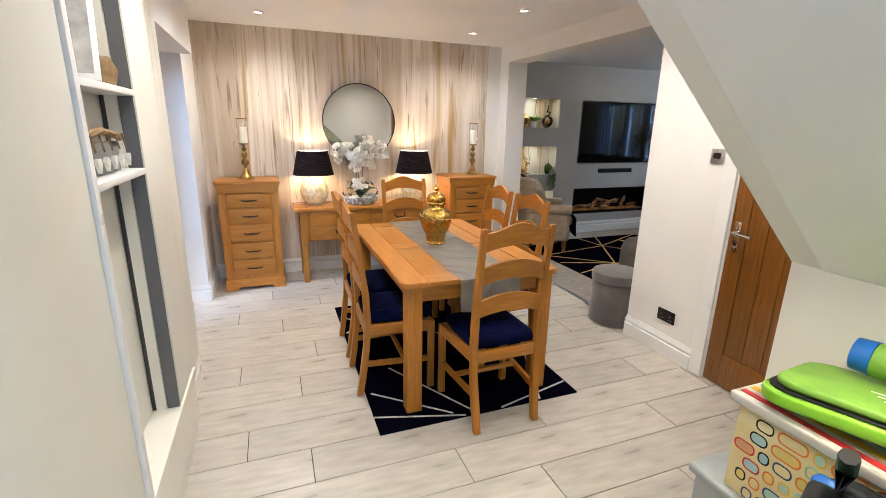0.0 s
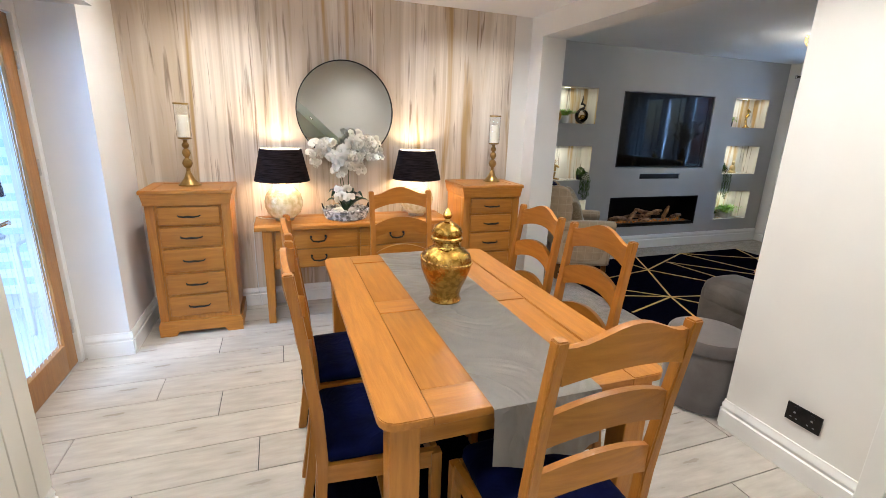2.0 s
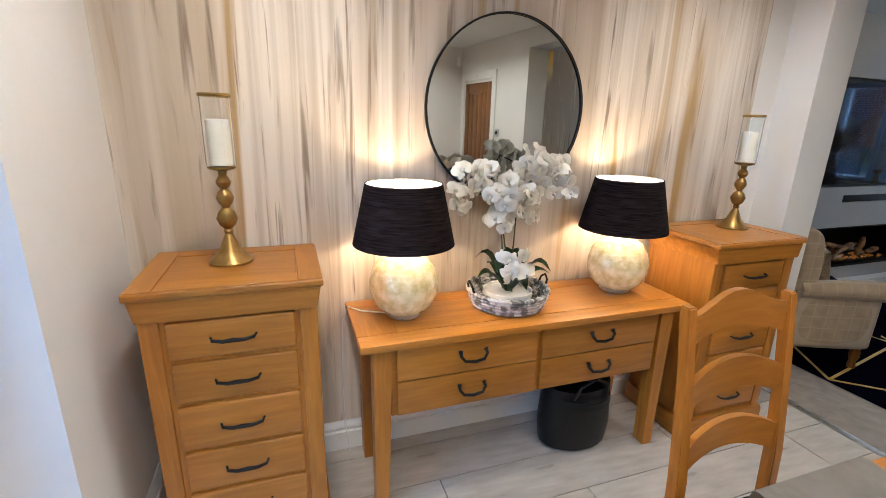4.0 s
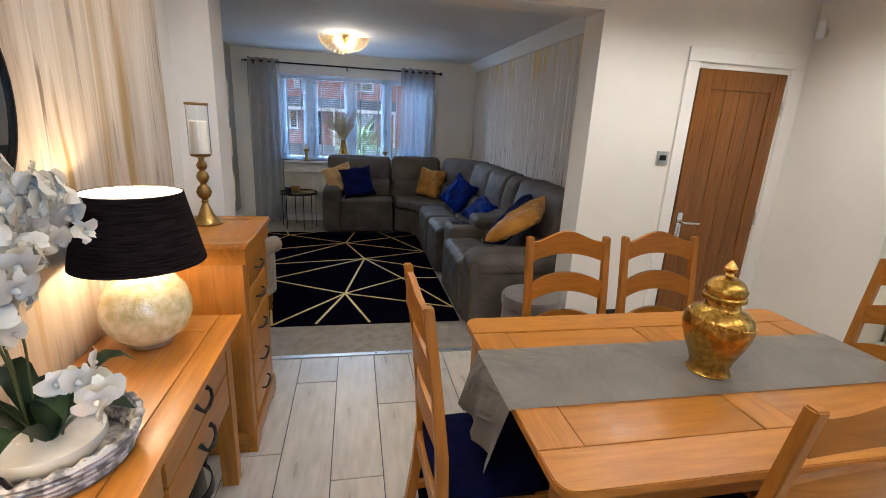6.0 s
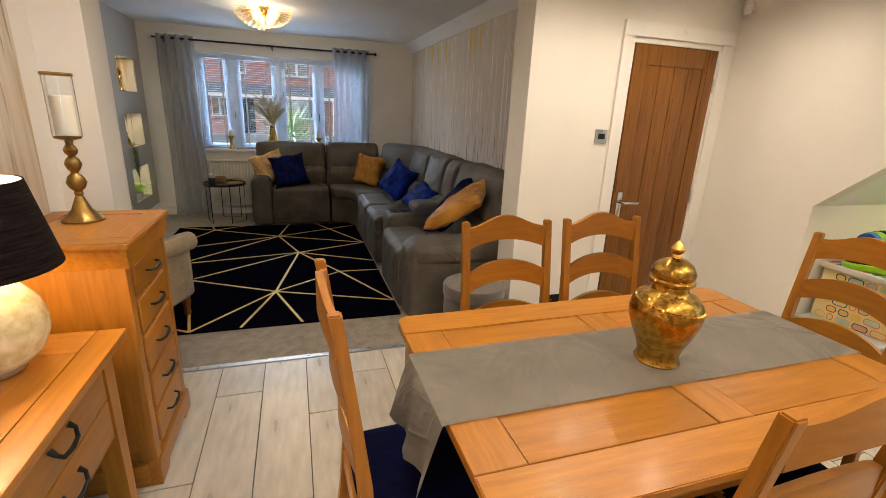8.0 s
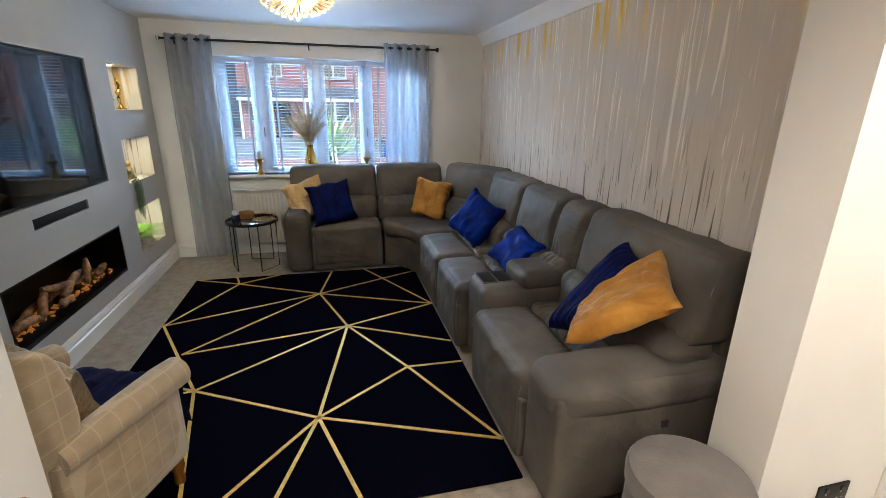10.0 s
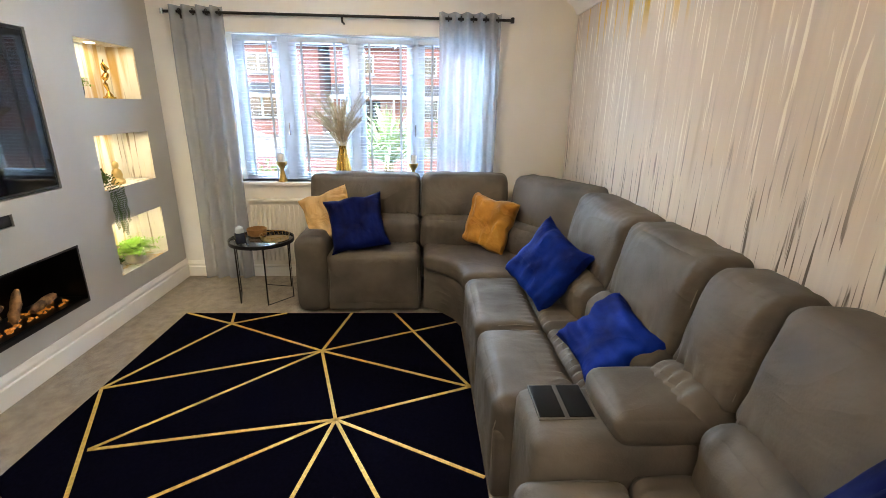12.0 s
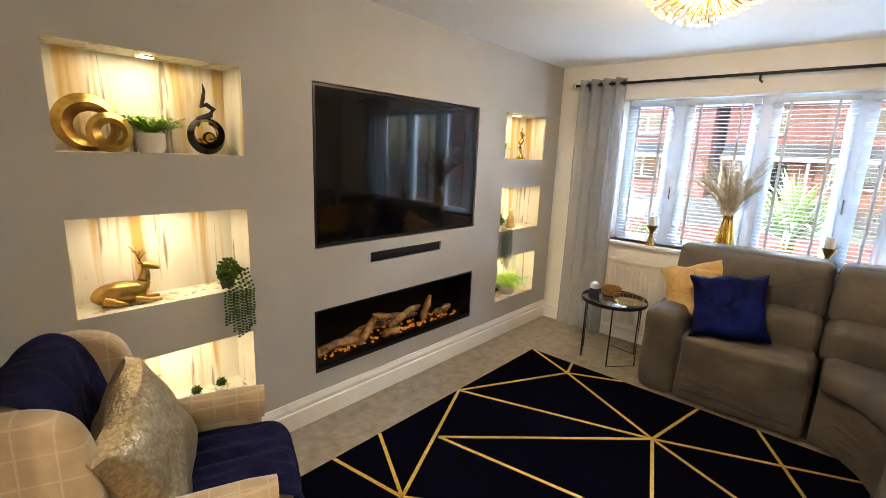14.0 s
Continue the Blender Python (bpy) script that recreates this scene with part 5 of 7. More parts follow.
trailing(pose(4.16, 6.44, 0.90), "dark green string plant trailing over the niche edge", 7, 0.34, 5)
trailing(pose(6.46, 6.44, 0.96), "dark string plant trailing from the niche", 5, 0.42, 6)
SUCC = mat("pale_succulent", (0.30, 0.36, 0.2), (0.15, 0.2, 0.09), 20, 0.6)
sprig_plant(pose(3.70, 6.46, 0.34), "spiky green plant low in the niche", 0.05, 0.06, GREEN, 30, 0.16, 0.20, 0, 8, (0.06, 0.006))
for x in (3.98, 4.10):
    sprig_plant(pose(x, 6.45, 0.34), "tiny succulent in a small pot", 0.028, 0.035, TRAIL, 22, 0.03, 0.05, 0, 9, (0.02, 0.008))
sprig_plant(pose(6.47, 6.45, 1.575), "small green plant in a black vase", 0.04, 0.10, GREEN, 34, 0.09, 0.10, 0.03, 12, (0.04, 0.012), BLACK)
fig = solid("gold_figurine", tube([(0, 0, 0.012), (0.0, 0, 0.05), (-0.022, 0, 0.10), (-0.02, 0, 0.14), (0.01, 0, 0.17), (0.012, 0, 0.205), (-0.012, 0, 0.235), (0, 0, 0.265)], [0.03, 0.008, 0.016, 0.022, 0.019, 0.024, 0.012, 0.006], 12, lathe([(0.042, 0), (0.042, 0.012)], 20)), GOLD, "abstract gold figure on a small base", "figurine", pose(6.80, 6.46, 1.575))
BUD = mat("pale_gold_resin", (0.62, 0.46, 0.2), (0.5, 0.34, 0.12), 14, 0.35, 0.6)
solid("seated_ornament", lathe([(0.055, 0), (0.06, 0.02), (0.04, 0.045), (0.045, 0.07), (0.035, 0.10), (0.018, 0.115), (0.026, 0.135), (0.024, 0.155), (0.008, 0.17), (0, 0.172)], 22, squash=(1, 0.75)), BUD, "pale gold seated ornament", "ornament", pose(6.71, 6.46, 0.96))
sprig_plant(pose(6.72, 6.455, 0.33), "bright green fern in a white bowl", 0.075, 0.08, GREEN, 90, 0.22, 0.24, 0.05, 21, (0.05, 0.009))
sprig_plant(pose(6.47, 6.43, 0.33), "small dark plant beside the fern", 0.03, 0.06, TRAIL, 20, 0.05, 0.08, 0.0, 22, (0.03, 0.01))

# ---- sofa ----
sofa = thing("corner_sofa", "charcoal suede reclining corner sofa with console", "sofa", pose(0, 0, 0))
BK, DEPTH, WX, WDEPTH = 2.925, 0.945, 7.16, 0.70
WALLRUN, WINRUN = pose(0, BK, 0), pose(WX, 0, 0, 0, 0, 90)


def gathers(bm, y_at, z_at, amp, freq, reach, seed):
    """Small puckers that run away from a stitched line at y_at (or z_at) and fade out."""
    for v in bm.verts:
        far = abs(v.co.y - y_at) if z_at is None else abs(v.co.z - z_at)
        k = amp * math.exp(-(far / reach) ** 1.4) * (0.35 + 0.65 * abs(noise.noise(Vector((v.co.x * 3.1 + seed, seed, 0)))) * 2)
        w = k * math.sin(v.co.x * freq + 2.5 * noise.noise(Vector((v.co.x * 6, seed, 1))) + 2.0 * far)
        if z_at is None:
            v.co.z += w if v.co.z > 0.40 else 0
        else:
            v.co.y += w if v.co.y > 0.12 else 0
    return bm


def moved(bm, m):
    bm.transform(m)
    return bm


def seat_unit(m, x0, x1, d):
    """A seat of two pads with a stitched crease between; the front one rolls over and down as the footrest."""
    cut, mid = d - 0.36, (x0 + x1) / 2
    part("base", moved(puff(x0 + 0.006, x1 - 0.006, 0.06, d - 0.12, 0.03, 0.34, 0.03, 0.0, 6), m), SUEDE, sofa)
    f = gathers(puff(x0 + 0.003, x1 - 0.003, cut, d, 0.045, 0.492, 0.062, (0.002, 0.012, 0.012), 60, 0.007, seed=x0), cut, None, 0.014, 130, 0.06, x0)
    front = part("footrest_panel", moved(f, m), SUEDE, sofa, "padded front that rolls over the seat edge")
    part("kick_panel", moved(puff(x0 + 0.004, x1 - 0.004, d - 0.11, d - 0.004, 0.02, 0.36, 0.025, 0.004, 12, 0.003), m), SUEDE, sofa)
    for x, s in ((x0 + 0.028, 1), (x1 - 0.028, -1)):
        part("edge_seam", moved(tube([(x, cut + 0.06, 0.478), (x, cut + 0.15, 0.484), (x, d - 0.12, 0.480), (x, d - 0.062, 0.462), (x, d - 0.02, 0.415), (x - s * 0.002, d - 0.004, 0.35), (x - s * 0.006, d - 0.003, 0.2), (x - s * 0.01, d - 0.012, 0.09)], 0.0028, 6), m), PIPING, front)
    r = gathers(puff(x0 + 0.003, x1 - 0.003, 0.20, cut - 0.002, 0.28, 0.497, 0.045, (0.002, 0.0, 0.018), 60, 0.007, seed=x0 + 2), cut, None, 0.014, 130, 0.09, x0 + 4)
    part("seat", moved(r, m), SUEDE, sofa)


def back_unit(m, x0, x1, top=1.065, lean=0.21, low=0.665):
    """A padded back that leans away above its lumbar roll."""
    b = puff(x0 + 0.004, x1 - 0.004, 0.10, 0.325, low, top, 0.055, (0.003, 0.042, 0.008), 50, 0.008, seed=x0 * 3)
    gathers(b, 0, low, 0.016, 120, 0.07, x0)
    gathers(b, 0, top, 0.005, 120, 0.05, x0 + 7)
    seam = tube([(x0 + 0.02, 0.30, low + 0.06), (x0 + 0.02, 0.302, top - 0.09), (x0 + 0.03, 0.296, top - 0.045), (x0 + 0.07, 0.285, top - 0.014), ((x0 + x1) / 2, 0.287, top - 0.004), (x1 - 0.07, 0.285, top - 0.014), (x1 - 0.03, 0.296, top - 0.045), (x1 - 0.02, 0.302, top - 0.09), (x1 - 0.02, 0.30, low + 0.06)], 0.003, 6)
    for bm in (b, seam):
        for v in bm.verts:
            v.co.y -= lean * (v.co.z - 0.60)
    back = part("backrest", moved(b, m), SUEDE, sofa)
    part("edge_seam", moved(seam, m), PIPING, back)
    r = gathers(puff(x0 + 0.002, x1 - 0.002, 0.13, 0.405, 0.42, 0.715, 0.085, (0.003, 0.03, 0.012), 50, 0.008, seed=x0), 0, 0.70, 0.007, 115, 0.09, x0 + 3)
    part("lumbar_roll", moved(r, m), SUEDE, back)
    part("back_shell", moved(puff(x0 + 0.01, x1 - 0.01, 0.0, 0.14, 0.05, top - 0.07, 0.04, 0.0, 6), m), SUEDE, back)


for x0, x1 in ((3.58, 4.315), (4.655, 5.285), (5.285, 6.01)):
    seat_unit(WALLRUN, x0, x1, DEPTH)
    back_unit(WALLRUN, 3.33 if x0 < 4 else x0, x1, 1.075 if x0 < 4 else 1.065)
GREYTRIM = mat("grey_plastic_trim", (0.075, 0.068, 0.06), None, 12, 0.45)
# console between the seats
part("console_box", puff(4.32, 4.65, BK + 0.28, 3.80, 0.03, 0.585, 0.05, 0.006, 14, 0.003), SUEDE, sofa)
lidp = part("console_lid", puff(4.324, 4.646, BK + 0.30, 3.545, 0.555, 0.672, 0.045, 0.012, 14, 0.003), SUEDE, sofa, "padded console lid")
hold = part("cup_holder", bx(4.435, 4.63, 3.565, 3.76, 0.582, 0.592, 0.004), GREYTRIM, sofa, "grey twin cup-holder tray with black wells")
for y in (3.613, 3.713):
    part("cup_well", bx(4.445, 4.62, y - 0.042, y + 0.042, 0.592, 0.5945, 0.002), CHAR, hold)
back_unit(WALLRUN, 4.32, 4.65, 1.06)
# near arm
arm = part("arm", puff(3.275, 3.57, BK + 0.05, BK + DEPTH - 0.025, 0.02, 0.56, 0.035, 0.008, 16, 0.004), SUEDE, sofa)
part("arm_pad", puff(3.268, 3.578, BK + 0.05, BK + DEPTH - 0.015, 0.42, 0.62, 0.085, 0.012, 20, 0.008), SUEDE, arm)
part("recline_pull", bx(3.267, 3.276, 3.33, 3.37, 0.36, 0.40, 0.003), CHROME, sofa, "small recline handle")


def wedge(outline, z0, z1, r=0.06):
    bm = slab(outline, "z", z0, z1)
    bmesh.ops.bevel(bm, geom=bm.edges[:], offset=r, segments=4, affect="EDGES", profile=0.5)
    return bm


# corner wedge: one curved seat with two backs
part("base", slab([(6.015, BK + 0.06), (7.10, BK + 0.06), (7.10, 4.14), (6.50, 4.14), (6.44, 4.03), (6.30, 3.92), (6.14, 3.86), (6.015, 3.845)], "z", 0.03, 0.40), SUEDE, sofa)
part("seat", wedge([(6.015, 3.10), (6.96, 3.10), (6.96, 4.145), (6.455, 4.145), (6.40, 4.03), (6.29, 3.94), (6.15, 3.885), (6.015, 3.87)], 0.34, 0.50, 0.055), SUEDE, sofa, "curved corner seat")
back_unit(pose(6.57, 3.03, 0, 0, 0, 31), -0.39, 0.39, 1.055)
back_unit(pose(7.10, 3.80, 0, 0, 0, 86), -0.365, 0.355, 1.035)
# window run
seat_unit(WINRUN, 4.165, 4.885, WDEPTH)
back_unit(WINRUN, 4.175, 5.075, 1.025, 0.16)
part("arm", puff(6.465, WX - 0.02, 4.885, 5.13, 0.0, 0.61, 0.065, 0.008, 22, 0.007), SUEDE, sofa)
for x, y in ((3.4, 3.1), (3.4, 3.75), (5.3, 3.75), (6.9, 3.1), (7.08, 5.05), (6.56, 5.05)):
    part("foot", lathe([(0.025, 0.0), (0.03, 0.035)], 14, centre=(x, y, 0)), BLACK, sofa)

# ---- scatter cushions ----


def cushion(label, material, place, lean, turn, roll, w=0.44, h=0.44, t=0.15, seed=0.0, crease=0.012):
    m = Matrix.Translation(place) @ Euler((0, 0, radians(turn))).to_matrix().to_4x4() @ Euler((radians(lean), 0, 0)).to_matrix().to_4x4() @ Euler((0, radians(roll), 0)).to_matrix().to_4x4()
    return solid("cushion", pillow(w, h, t, 26, seed=seed, crease=crease), material, label, "cushion", m, "sofa cushions")


def slumped(label, material, corners, t, seed, crease):
    """A soft cushion that has slumped out of square: its four corners, low left, low right, top right, top left."""
    a, b, c, d = (Vector(p) for p in corners)
    o, bm = (a + b + c + d) / 4, pillow(1, 1, t, 34, seed, 0.0)
    for v in bm.verts:
        u, w, off = v.co.x + 0.5, v.co.z + 0.5, v.co.y
        p = a.lerp(b, u).lerp(d.lerp(c, u), w)
        nrm = (b - a).cross(d - a).normalized()
        fold = crease * noise.noise(Vector((u * 2.2 + w * 3.5 + seed, w * 2.0 - u * 6.0, off * 2))) + 0.5 * crease * noise.noise(Vector((u * 9 + seed, w * 4, 2)))
        v.co = p - o - nrm * (off + math.copysign(fold, off) * min(1, abs(off) / 0.04))
    return solid("cushion", bm, material, label, "cushion", Matrix.Translation(o), "sofa cushions")


cushion("pale ochre velvet cushion leaning behind a blue one", PALEOCHRE, (6.79, 4.92, 0.70), 24, 76, 22, 0.42, 0.42, 0.13, 1, 0.02)
cushion("navy velvet cushion leaning on the sofa back", NAVYVEL, (6.62, 4.66, 0.69), 28, 100, 7, 0.44, 0.44, 0.15, 2, 0.02)
cushion("ochre velvet cushion in the sofa corner", OCHRE, (6.62, 3.63, 0.70), 22, 50, -7, 0.42, 0.42, 0.15, 3, 0.022)
cushion("royal blue velvet cushion against the back", BLUEVEL, (5.64, 3.43, 0.70), 30, 36, -22, 0.43, 0.43, 0.16, 4, 0.02)
cushion("blue velvet cushion lying low beside the console", BLUEVEL, (4.88, 3.36, 0.63), 46, 18, 74, 0.35, 0.38, 0.14, 5, 0.022)
slumped("blue velvet cushion leaning beside the ochre one", NAVYVEL, ((3.87, 3.60, 0.55), (3.62, 3.57, 0.62), (3.62, 3.22, 0.95), (3.86, 3.20, 1.00)), 0.15, 6.0, 0.018)
slumped("large rumpled ochre velvet cushion on the sofa end", OCHRE, ((3.71, 3.53, 0.71), (3.525, 3.70, 0.66), (3.29, 3.345, 0.905), (3.67, 3.13, 1.02)), 0.12, 7.0, 0.024)

# ---- side table ----
st = thing("side_table", "round smoked-top side table with thin black legs", "side table", pose(6.80, 5.47, 0))
part("tabletop", lathe([(0.245, 0.488), (0.25, 0.492), (0.25, 0.50), (0.245, 0.503)], 40), SMOKE, st)
part("rim", lathe_open([(0.254, 0.484), (0.254, 0.512)], 0.004, 40), BLACKIRON, st)
for k in range(3):
    a = radians(200 + 120 * k)
    a2 = a + radians(60)
    part("leg", tube([(0.235 * math.cos(a), 0.235 * math.sin(a), 0.49), (0.235 * math.cos(a), 0.235 * math.sin(a), 0.012), (0.235 * math.cos(a2), 0.235 * math.sin(a2), 0.012), (0.235 * math.cos(a2), 0.235 * math.sin(a2), 0.49)], 0.006, 8), BLACKIRON, st)
cj = thing("candle_jar", "dark blue candle jar with a clear lid", "candle", pose(6.70, 5.60, 0.504))
part("jar", lathe([(0.036, 0), (0.04, 0.006), (0.04, 0.075), (0.036, 0.08), (0, 0.08)], 22), mat("dark_blue_glass", (0.02, 0.025, 0.05), None, 9, 0.15), cj)
part("lid", lathe([(0.034, 0.081), (0.036, 0.088), (0.03, 0.12), (0.01, 0.135), (0, 0.136)], 20), mat("frosted_lid", (0.55, 0.6, 0.64), None, 9, 0.25), cj)
solid("wooden_bowl", lathe([(0.06, 0), (0.075, 0.01), (0.08, 0.06), (0.076, 0.062), (0.07, 0.02), (0, 0.014)], 28), mat("amber_wood", (0.34, 0.17, 0.05), (0.24, 0.11, 0.03), 14, 0.4), "small round amber wooden bowl", "bowl", pose(6.90, 5.54, 0.504))
gt = thing("wire_tray", "round gold wire tray with upright reeds", "tray", pose(6.80, 5.36, 0.504))
part("base", lathe([(0.105, 0.0), (0.108, 0.004), (0.0, 0.005)], 32), SATGOLD, gt)
part("rim", tube([(0.115 * math.cos(a), 0.115 * math.sin(a), 0.04) for a in (2 * math.pi * k / 40 for k in range(40))], 0.003, 6, closed=True), SATGOLD, gt)
for k in range(20):
    a = 2 * math.pi * k / 20
    part("wire", tube([(0.107 * math.cos(a), 0.107 * math.sin(a), 0.003), (0.115 * math.cos(a + 0.1), 0.115 * math.sin(a + 0.1), 0.04)], 0.0016, 5), SATGOLD, gt)

# ---- window ----
y0, y1, z0, z1 = WIN
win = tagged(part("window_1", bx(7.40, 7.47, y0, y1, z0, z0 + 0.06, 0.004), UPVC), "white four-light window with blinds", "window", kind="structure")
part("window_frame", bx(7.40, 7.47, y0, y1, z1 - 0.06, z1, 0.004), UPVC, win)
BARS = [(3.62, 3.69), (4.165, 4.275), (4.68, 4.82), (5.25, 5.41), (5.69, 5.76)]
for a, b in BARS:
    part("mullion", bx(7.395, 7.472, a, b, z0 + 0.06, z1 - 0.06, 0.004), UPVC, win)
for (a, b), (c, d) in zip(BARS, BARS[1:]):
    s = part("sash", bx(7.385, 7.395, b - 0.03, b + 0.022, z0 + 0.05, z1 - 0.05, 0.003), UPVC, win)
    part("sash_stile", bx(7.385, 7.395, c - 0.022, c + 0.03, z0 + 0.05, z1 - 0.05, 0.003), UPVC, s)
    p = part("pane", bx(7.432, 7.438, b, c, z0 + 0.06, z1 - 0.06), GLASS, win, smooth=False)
    p.visible_shadow = False
for y in (5.33, 4.22):
    part("window_handle", tube([(7.384, y, 1.30), (7.365, y, 1.30), (7.362, y, 1.40)], 0.007), CHROME, win)
setting("window_sill", bx(7.235, 7.40, y0 - 0.03, y1 + 0.03, 0.87, 0.90, 0.008, 3), GLOSS, "white painted window board", "window sill")
slat_mesh = {}
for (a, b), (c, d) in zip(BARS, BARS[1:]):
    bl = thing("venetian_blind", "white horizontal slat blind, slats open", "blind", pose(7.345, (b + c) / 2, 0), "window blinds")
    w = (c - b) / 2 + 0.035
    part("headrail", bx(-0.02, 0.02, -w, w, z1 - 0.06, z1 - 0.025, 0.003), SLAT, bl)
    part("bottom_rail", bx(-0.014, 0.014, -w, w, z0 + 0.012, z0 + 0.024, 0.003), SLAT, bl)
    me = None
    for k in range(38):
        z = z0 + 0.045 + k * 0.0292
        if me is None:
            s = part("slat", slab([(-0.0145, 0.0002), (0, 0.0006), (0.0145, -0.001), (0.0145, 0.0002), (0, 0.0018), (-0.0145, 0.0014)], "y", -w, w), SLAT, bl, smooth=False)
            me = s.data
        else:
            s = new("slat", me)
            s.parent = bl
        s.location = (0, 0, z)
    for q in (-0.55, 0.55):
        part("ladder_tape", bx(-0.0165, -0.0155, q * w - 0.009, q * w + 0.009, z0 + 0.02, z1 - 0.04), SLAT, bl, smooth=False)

# curtain pole and curtains
pole = thing("curtain_pole", "thin black metal curtain pole with end caps", "curtain pole", pose(0, 0, 0))
part("rod", tube([(7.185, 3.45, 2.232), (7.185, 6.18, 2.232)], 0.011, 12), BLACKIRON, pole)
for y in (3.44, 6.19):
    part("finial", lathe([(0.0155, -0.02), (0.0155, 0.02)], 16, centre=(7.185, y, 2.232)), CHROME if y > 6 else BLACKIRON, pole)
for y in (3.62, 4.80, 6.05):
    part("bracket", tube([(7.28, y, 2.19), (7.19, y, 2.19), (7.185, y, 2.222)], 0.008), BLACKIRON, pole)


def curtain(ya, yb, za, zb, folds, spread, seed):
    c = thing("curtain", "grey sheer eyelet curtain hanging in soft folds", "curtain", pose(0, 0, 0), "window curtains")
    bm, n, rows = bmesh.new(), folds * 10, []
    for j in range(15):
        v = j / 14
        z = zb + (za - zb) * v
        row = []
        for i in range(n + 1):
            u = i / n
            w = 1 + spread * v
            y = (ya + yb) / 2 + (yb - ya) * (u - 0.5) * w
            amp = 0.042 * (1 - 0.25 * v)
            x = 7.175 + amp * math.sin(u * folds * 2 * math.pi + 0.6 * v * math.sin(u * 5 + seed)) + 0.012 * noise.noise(Vector((u * 8 + seed, v * 3, 0)))
            row.append(bm.verts.new((x, y + 0.012 * noise.noise(Vector((u * 6, v * 2 + seed, 4))), z)))
        rows.append(row)
    for a, b in zip(rows, rows[1:]):
        for i in range(n):
            bm.faces.new((a[i], a[i + 1], b[i + 1], b[i]))
    part("cloth", bm, SHEER, c, angle=180)
    for k in range(folds * 2):
        y = ya + (yb - ya) * (k + 0.5) / (folds * 2)
        e = part("eyelet", tube([(0.021 * math.cos(a), 0, 0.021 * math.sin(a)) for a in (2 * math.pi * q / 16 for q in range(16))], 0.004, 6, closed=True), BLACKIRON, c)
        e.location = (7.178, y, 2.232)
    return c


curtain(5.72, 6.13, 0.02, 2.275, 4, 0.05, 1.0)
curtain(3.53, 4.03, 0.45, 2.275, 5, 0.0, 2.0)

# radiator
rad = thing("radiator", "white ribbed panel radiator under the window", "radiator", pose(0, 0, 0))
RAD = mat("cream_radiator_enamel", (0.74, 0.70, 0.62), None, 6, 0.35)
part("top_grille", bx(7.17, 7.262, 4.3, 5.70, 0.735, 0.75, 0.003), RAD, rad)
part("panel", bx(7.195, 7.255, 4.3, 5.70, 0.14, 0.735, 0.006), RAD, rad)
for k in range(34):
    y = 4.34 + k * 0.0405
    part("rib", bx(7.183, 7.195, y - 0.011, y + 0.011, 0.18, 0.70, 0.004, 1), RAD, rad)

# things on the sill
va = thing("gold_vase", "tall ribbed gold vase with dried grasses on the sill", "vase", pose(7.275, 4.86, 0.90))
bm = bmesh.new()
rows = []
for r, z in ((0.062, 0), (0.07, 0.05), (0.066, 0.12), (0.05, 0.2), (0.034, 0.27), (0.03, 0.3), (0.034, 0.32)):
    rows.append([bm.verts.new(((r + 0.003 * math.cos(12 * a)) * math.cos(a), (r + 0.003 * math.cos(12 * a)) * math.sin(a), z)) for a in (2 * math.pi * k / 72 for k in range(72))])
for a, b in zip(rows, rows[1:]):
    for k in range(72):
        bm.faces.new((a[k], a[(k + 1) % 72], b[(k + 1) % 72], b[k]))
bm.faces.new(rows[0][::-1])
part("body", bm, GOLD, va)
rng = random.Random(31)
for k in range(34):
    a, lean, ln = rng.uniform(0, 6.28), rng.uniform(0.05, 0.30), rng.uniform(0.28, 0.52)
    dx, dy = math.cos(a) * lean * 0.35, math.sin(a) * lean
    dx = min(dx, 0.03)
    bm = tube([(0, 0, 0.25), (dx * 0.3, dy * 0.3, 0.25 + ln * 0.4), (dx, dy, 0.25 + ln)], [0.0022, 0.002, 0.001], 5)
    for i in range(34):
        u = 0.35 + 0.65 * i / 33
        o = Vector((dx * u * u, dy * u * u, 0.25 + ln * u))
        for s in (-1, 1):
            d = Vector((rng.uniform(-0.4, 0.4), s * rng.uniform(0.4, 1), rng.uniform(0.4, 1.1))).normalized() * rng.uniform(0.025, 0.06)
            w = Vector((0.0012, 0.0034, 0))
            bm.faces.new([bm.verts.new(v) for v in (o - w, o + w, o + d)])
    part("dried_stem", bm, DRIED, va, "dried feathery grass stem" if k == 0 else "")


def goblet(m):
    g = thing("candle_cup", "gold flared candle cup with a white candle", "candle holder", m, "sill candle cups")
    part("cup", lathe([(0.040, 0), (0.042, 0.005), (0.03, 0.03), (0.018, 0.09), (0.017, 0.11), (0.028, 0.13), (0.044, 0.155), (0.048, 0.175), (0.044, 0.175), (0, 0.165)], 26), SATGOLD, g)
    part("candle", lathe([(0.03, 0.166), (0.03, 0.245), (0.0, 0.243)], 20), CERAMIC, g)
    return g


goblet(pose(7.275, 5.40, 0.90))
goblet(pose(7.275, 4.24, 0.90))

